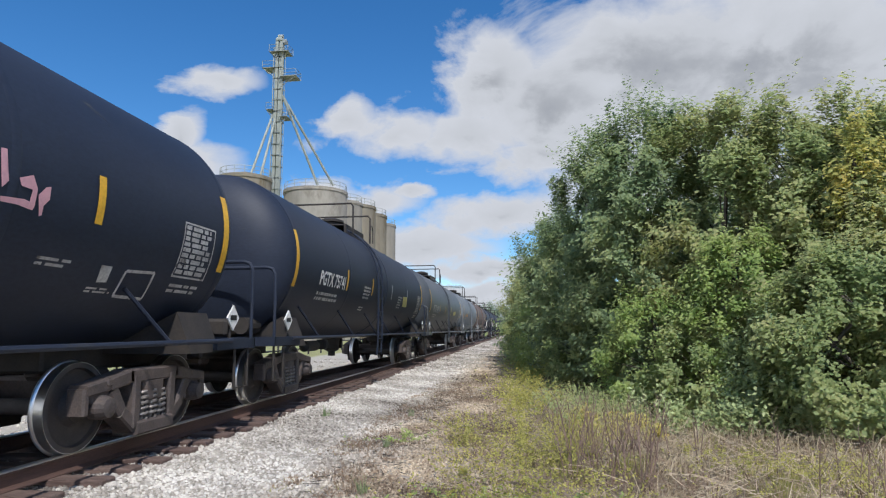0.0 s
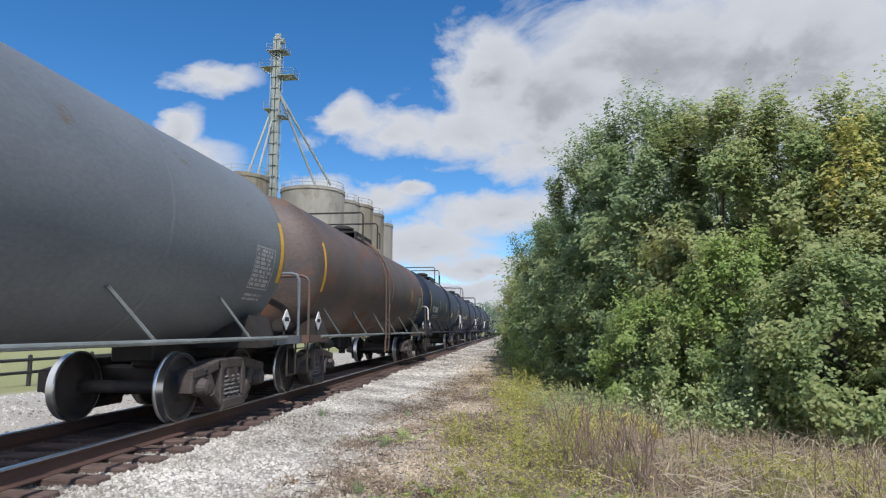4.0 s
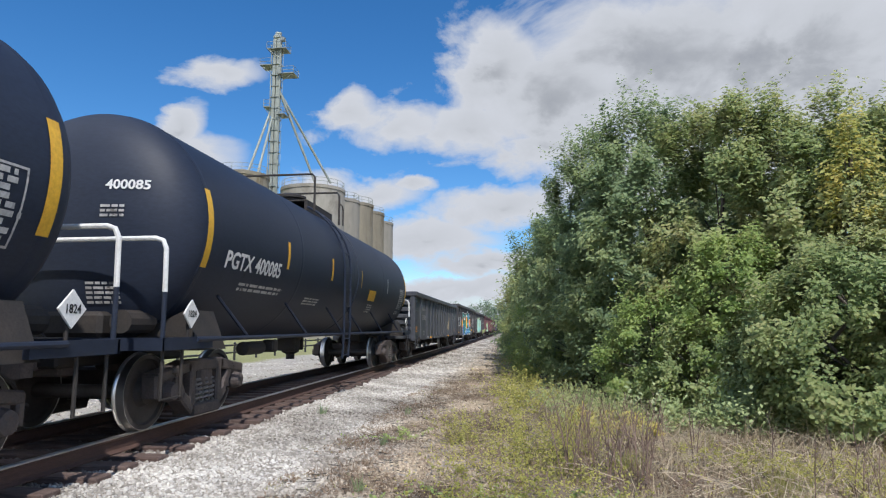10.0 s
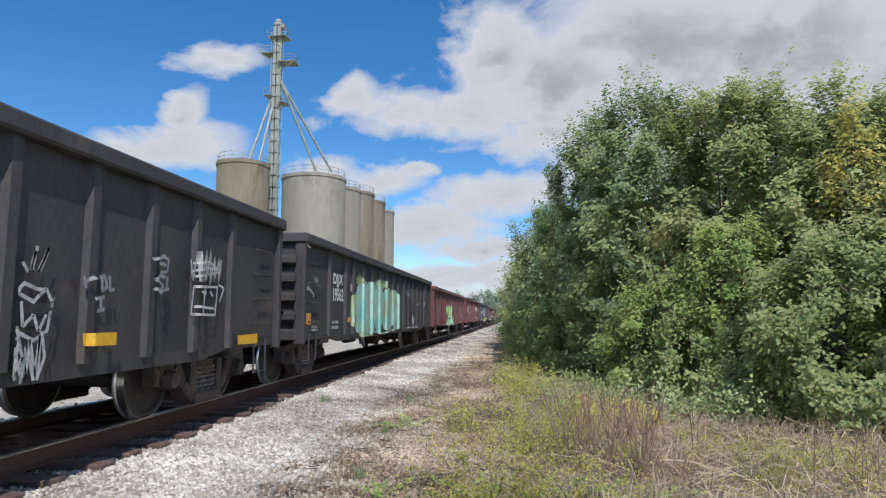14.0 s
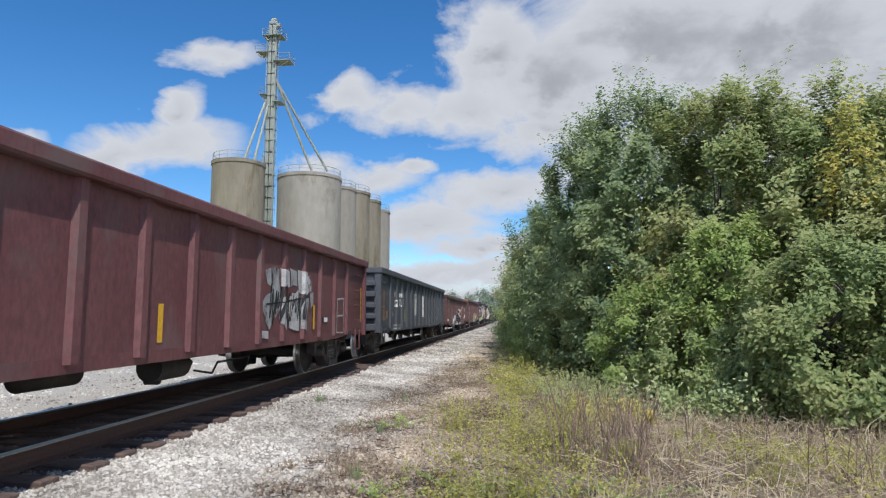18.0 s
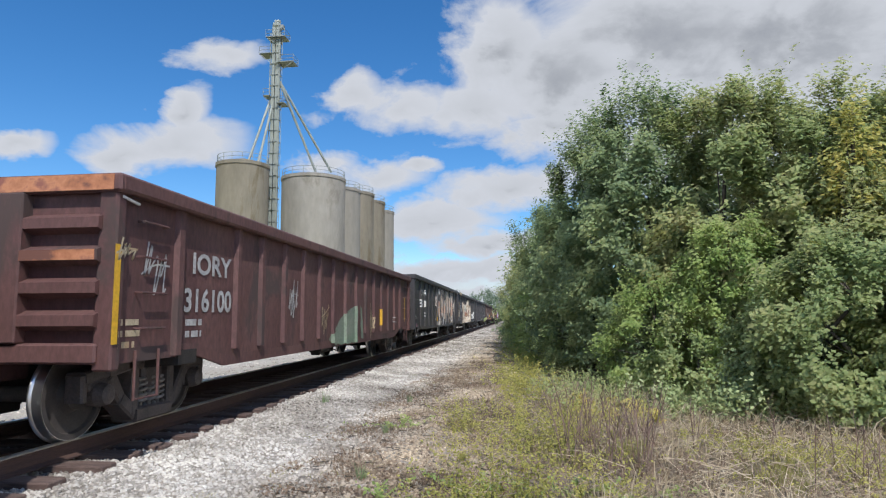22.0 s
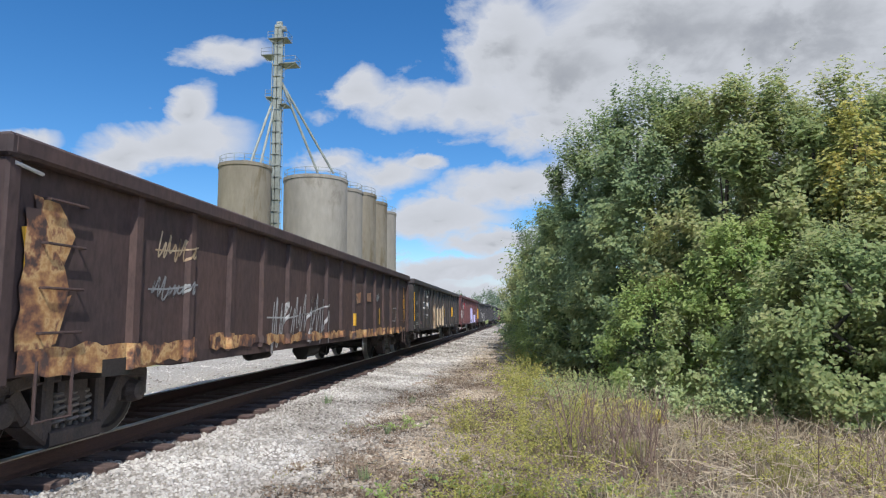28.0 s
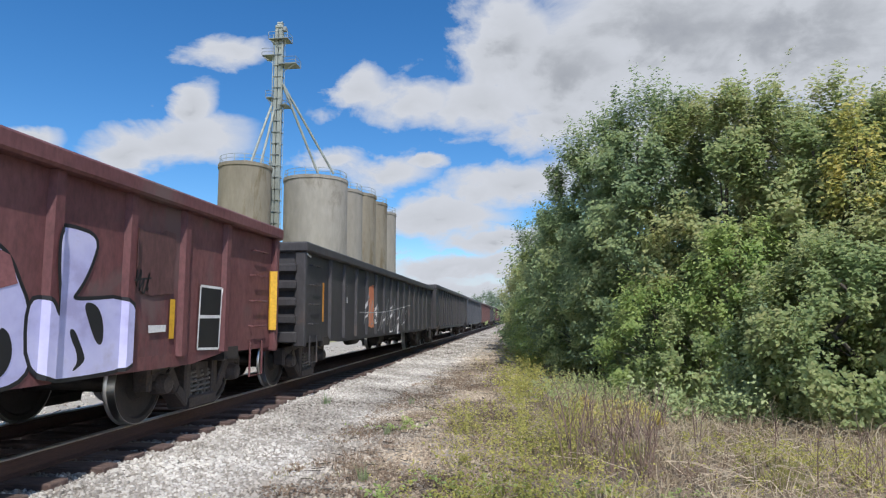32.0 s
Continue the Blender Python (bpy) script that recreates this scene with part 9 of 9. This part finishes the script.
tussocks(scatter(rng, 330, 0.3, 7.0, 4.4, -5), 18, 0.22, 0.18, 0.004, rng, "grass_dry", "short_dry_grass", "short dry grass beside the gravel", 1.5)
tussocks(scatter(rng, 90, -2.8, -0.8, 5, 22, s0=0.3, s1=0.8), 14, 0.12, 0.14, 0.004, rng, "grass_green", "sparse_weeds", "sparse low weeds growing in the gravel", 1.2)
tussocks([(-3.4, 10.7, 0.9), (-1.55, 6.1, 0.7), (-1.8, 8.4, 0.6), (-2.0, 11.4, 0.7)], 40, 0.30, 0.07, 0.004, rng, "leaf_dark", "gravel_weeds", "small dark green weeds standing in the gravel", 0.4)
leafy_weeds(scatter(rng, 44, 1.8, 4.3, 10.0, 11.2, s0=0.6, s1=1.15), 22, 0.80, 0.07, 0.080, rng, "flower_white", "pale_leaf_weeds", "pale green upright leafy weeds at the foot of the shrubs", 2)


def stalks(spots, rng, name, label, height=0.75, thick=1.0):
    """Bare brown stems with side twigs."""
    g = Geo()
    for x, y, s in spots:
        z = ground_z(x, y) - 0.03
        h = height * s
        lx, ly = rng.uniform(-0.25, 0.25) * h, rng.uniform(-0.2, 0.2) * h
        g.tube((x, y, z), (x + lx * 0.4, y + ly * 0.4, z + h * 0.55), 0.0075 * thick, 4, 0.006 * thick, False)
        g.tube((x + lx * 0.4, y + ly * 0.4, z + h * 0.55), (x + lx, y + ly, z + h), 0.006 * thick, 4, 0.003 * thick, False)
        for k in range(4):
            t = rng.uniform(0.35, 0.95)
            a = rng.uniform(0, 6.28)
            q = (x + lx * t, y + ly * t, z + h * t)
            g.tube(q, (q[0] + math.cos(a) * 0.10, q[1] + math.sin(a) * 0.10, q[2] + 0.15), 0.0036 * thick, 3, 0.002 * thick, False)
    me = bpy.data.meshes.new(name)
    me.from_pydata(g.v, [], g.f)
    return tagged(part(name, me, M["stem"]), label, "weeds", kind="stuff")


stalks(scatter(rng, 40, 0.45, 1.30, 6.4, 7.9, s0=0.7, s1=1.25), rng, "dead_stalks", "reddish brown dead weed stalks")
stalks(scatter(rng, 26, 0.9, 2.2, 7.5, 10.2, s0=0.5, s1=1.0), rng, "thin_stalks", "thin brown dead stalks before the shrubs")
stalks(scatter(rng, 26, 2.6, 6.0, 5.8, 9.0, in_weeds, 0.6, 1.2), rng, "scattered_stalks", "scattered dry brown weed stalks", 0.6, 0.8)

# fallen straw and twigs
g = Geo()
for x, y, s in scatter(rng, 1300, -1.2, 6.5, 4.6, 12, lambda x, y: x > weed_edge(y) - 0.1 and (x > 1.3 or noise.noise(Vector((x * 2, y * 2, 5))) > 0.15)):
    a = rng.uniform(0, 6.28)
    z = ground_z(x, y) + 0.03 + rng.uniform(0, 0.12)
    l = 0.34 * s
    g.tube((x, y, z), (x + math.cos(a) * l, y + math.sin(a) * l, z + rng.uniform(-0.05, 0.16)), 0.005, 3, 0.003, False)
me = bpy.data.meshes.new("fallen_straw")
me.from_pydata(g.v, [], g.f)
tagged(part("fallen_straw", me, M["straw"]), "bleached straw and twigs lying on the ground", "straw", kind="stuff")

leafy_weeds(scatter(rng, 420, -2.5, -0.2, 5.2, 18, lambda x, y: noise.noise(Vector((x * 0.8, y * 1.3, 91))) > -0.02, 0.5, 1.5), 20, 0.035, 0.13, 0.036, rng, "dead_leaf", "leaf_litter", "brown fallen leaves scattered on the gravel")
tussocks(scatter(rng, 190, -2.4, -0.4, 6.0, 18, lambda x, y: noise.noise(Vector((x * 1.5, y * 0.9, 15))) > 0.0, 0.5, 1.3), 26, 0.14, 0.17, 0.0045, rng, "dead_leaf", "dry_wisps", "wisps of dead brown grass in the gravel", 1.8)
g = Geo()
for x, y, s in scatter(rng, 260, -2.2, -0.2, 4.8, 20):
    a = rng.uniform(0, 6.28)
    z = ground_z(x, y) + 0.035
    l = 0.16 * s
    g.tube((x, y, z), (x + math.cos(a) * l, y + math.sin(a) * l, z + rng.uniform(-0.01, 0.03)), 0.006, 4, 0.003, False)
me = bpy.data.meshes.new("twigs")
me.from_pydata(g.v, [], g.f)
tagged(part("twigs", me, M["bark"]), "dark broken twigs lying on the gravel", "twigs", kind="stuff")

# ---------------------------------------------------------------- ballast
def stones(count, region, size, rng, name, label, mat_name="stone"):
    form = np.array([(0, 0, 0.9)] + [(0.80 * math.cos(k * 1.5708), 0.80 * math.sin(k * 1.5708), 0.42) for k in range(4)]
                    + [(math.cos(k * 1.5708 + 0.785), math.sin(k * 1.5708 + 0.785), -0.5) for k in range(4)])
    tri = np.array([f for k in range(4) for f in ((0, 1 + k, 1 + (k + 1) % 4), (1 + k, 5 + k, 1 + (k + 1) % 4), (5 + k, 5 + (k + 1) % 4, 1 + (k + 1) % 4))])
    x = rng.uniform(region[0], region[1], count)
    y = region[2] + (region[3] - region[2]) * rng.random(count) ** 1.7
    z = np.array([ground_z(a, b) for a, b in zip(x, y)])
    s = size * (0.45 + 0.95 * rng.random(count) ** 1.5)
    sc = rng.uniform(0.65, 1.25, (count, 1, 3)) * s[:, None, None] * np.array([1, 1, 0.75])
    co = form[None] * sc * rng.uniform(0.66, 1.30, (count, 9, 1))
    a = rng.uniform(0, 6.28, count)
    c, d = np.cos(a)[:, None], np.sin(a)[:, None]
    co = np.stack([co[..., 0] * c - co[..., 1] * d, co[..., 0] * d + co[..., 1] * c, co[..., 2]], 2)
    co += np.stack([x, y, z + s * 0.30], 1)[:, None]
    fs = (tri[None] + np.arange(count)[:, None, None] * 9).reshape(-1, 3)
    return tagged(part(name, quick_mesh(name, co.reshape(-1, 3), fs, 3), M[mat_name]), label, "gravel", kind="stuff")


def stone_material():
    m = leafy("stone", [(0.20, (0.13, 0.112, 0.092)), (0.38, (0.32, 0.293, 0.255)), (0.58, (0.50, 0.466, 0.415)), (0.80, (0.72, 0.685, 0.62))], 0.0, 0.9)
    nt = m.node_tree
    b = nt.nodes["Principled BSDF"]
    pos = nt.nodes.new("ShaderNodeNewGeometry").outputs["Position"]
    sep = nt.nodes.new("ShaderNodeSeparateXYZ")
    nt.links.new(pos, sep.inputs[0])
    x = math_node(nt, "ADD", math_node(nt, "MULTIPLY", sep.outputs[0], 0.4), math_node(nt, "MULTIPLY", noise_tex(nt, pos, 0.8, 4), 0.8))
    f = ramp(nt, math_node(nt, "ADD", x, 0.9), [(0.25, (0, 0, 0)), (0.75, (1, 1, 1))])
    old = b.inputs["Base Color"].links[0].from_socket
    nt.links.new(mix(nt, f, old, mix(nt, 1.0, old, (0.82, 0.71, 0.57), "MULTIPLY")), b.inputs["Base Color"])
    return m


M["stone"] = stone_material()
# darker copy of the stone: shade under the train is in its colour
M["stone_shaded"] = leafy("stone_shaded", [(0.1, (0.10, 0.086, 0.075)), (0.5, (0.21, 0.185, 0.165)), (0.9, (0.40, 0.36, 0.32))], 0.0, 0.9)
stones(12000, (XC - 1.5, XC + 1.3, 3.0, 40), 0.026, rng, "bed_stones", "dusty grey crushed stone between the ties, darkened for the train's shade", "stone_shaded")
stones(6000, (XC - 7.0, XC - 1.4, 5.0, 34), 0.028, rng, "yard_stones", "pale crushed stone of the yard beyond the track")
stones(70000, (XC + 0.98, -0.1, 3.6, 24), 0.0205, rng, "ballast_stones", "loose pale grey crushed stone along the track")
stones(4000, (XC + 1.22, -0.1, 3.4, -7), 0.0245, rng, "near_stones", "loose pale grey crushed stone beside the track")
stones(9000, (XC + 1.1, 0.0, 20, 75), 0.042, rng, "far_stones", "crushed stone farther along the track")

# ---------------------------------------------------------------- ties
tie_mesh = Geo().box(-1.32, 1.32, -0.115, 0.115, -0.16, 0.0, 0.012).mesh("tie")
bed = tagged(new("track_ties"), "weathered dark wooden ties under the rails", "railway ties", kind="structure")
rt = random.Random(3)
for k in range(230):
    o = part("tie", tie_mesh, M["tie_wood"], bed, loc=(XC + rt.uniform(-0.07, 0.09), 2.0 + k * 0.52 + rt.uniform(-0.03, 0.03), -0.178 + rt.uniform(-0.008, 0.004)))
    o.rotation_euler.z = rt.uniform(-0.02, 0.02)


# ---------------------------------------------------------------- fence beyond the track
fence = tagged(new("pipe_fence"), "low dark pipe fence with two rails along the grass", "fence")
fence.location = (-13.9, 6.0, -0.42)
post_mesh = Geo().tube((0, 0, -0.1), (0, 0, 0.92), 0.06, 8).lathe([(0.92, 0.06), (0.95, 0.0)], 8, "z").mesh("post")
for k in range(34):
    part("post", post_mesh, M["fence_dark"], fence, loc=(0, k * 2.6, 0))
for z in (0.45, 0.80):
    part("rail", Geo().tube((0, 0, z), (0, 33 * 2.6, z), 0.045, 8), M["fence_dark"], fence)

# ---------------------------------------------------------------- clouds above it all
dome = part("cloud_layer", Geo().lathe([(3000 * math.sin(radians(a)), 3000 * math.cos(radians(a))) for a in (-6, 0, 6, 12, 20, 30, 45, 60, 75, 90)], 64, "z"), M["cloud"], smooth=True)
tagged(dome, "white and grey fair-weather clouds drifting overhead", "clouds", kind="structure")


# ---------------------------------------------------------------- what moves
def motions():
    walk(dome, [(t, Matrix.Translation(EYE) @ Matrix.Rotation(radians(-1.3) * (t - 13) / 32, 4, "Z") @ Matrix.Rotation(radians(1.75) * (t - 13) / 32, 4, "X")) for t in (0, 16, 32)])
    for crown, seed, amp in SWAY:
        walk(crown, [(k * 0.8, pose(0, 0, 0, amp * math.sin(k * 1.9 + seed), amp * math.sin(k * 1.3 + 2.1 * seed), 0)) for k in range(41)])
    for car, s in CARS:
        walk(car, [(t, pose(XC, s - SPEED * t, 0)) for t in (0, 8, 16, 24, 32)])


motions()
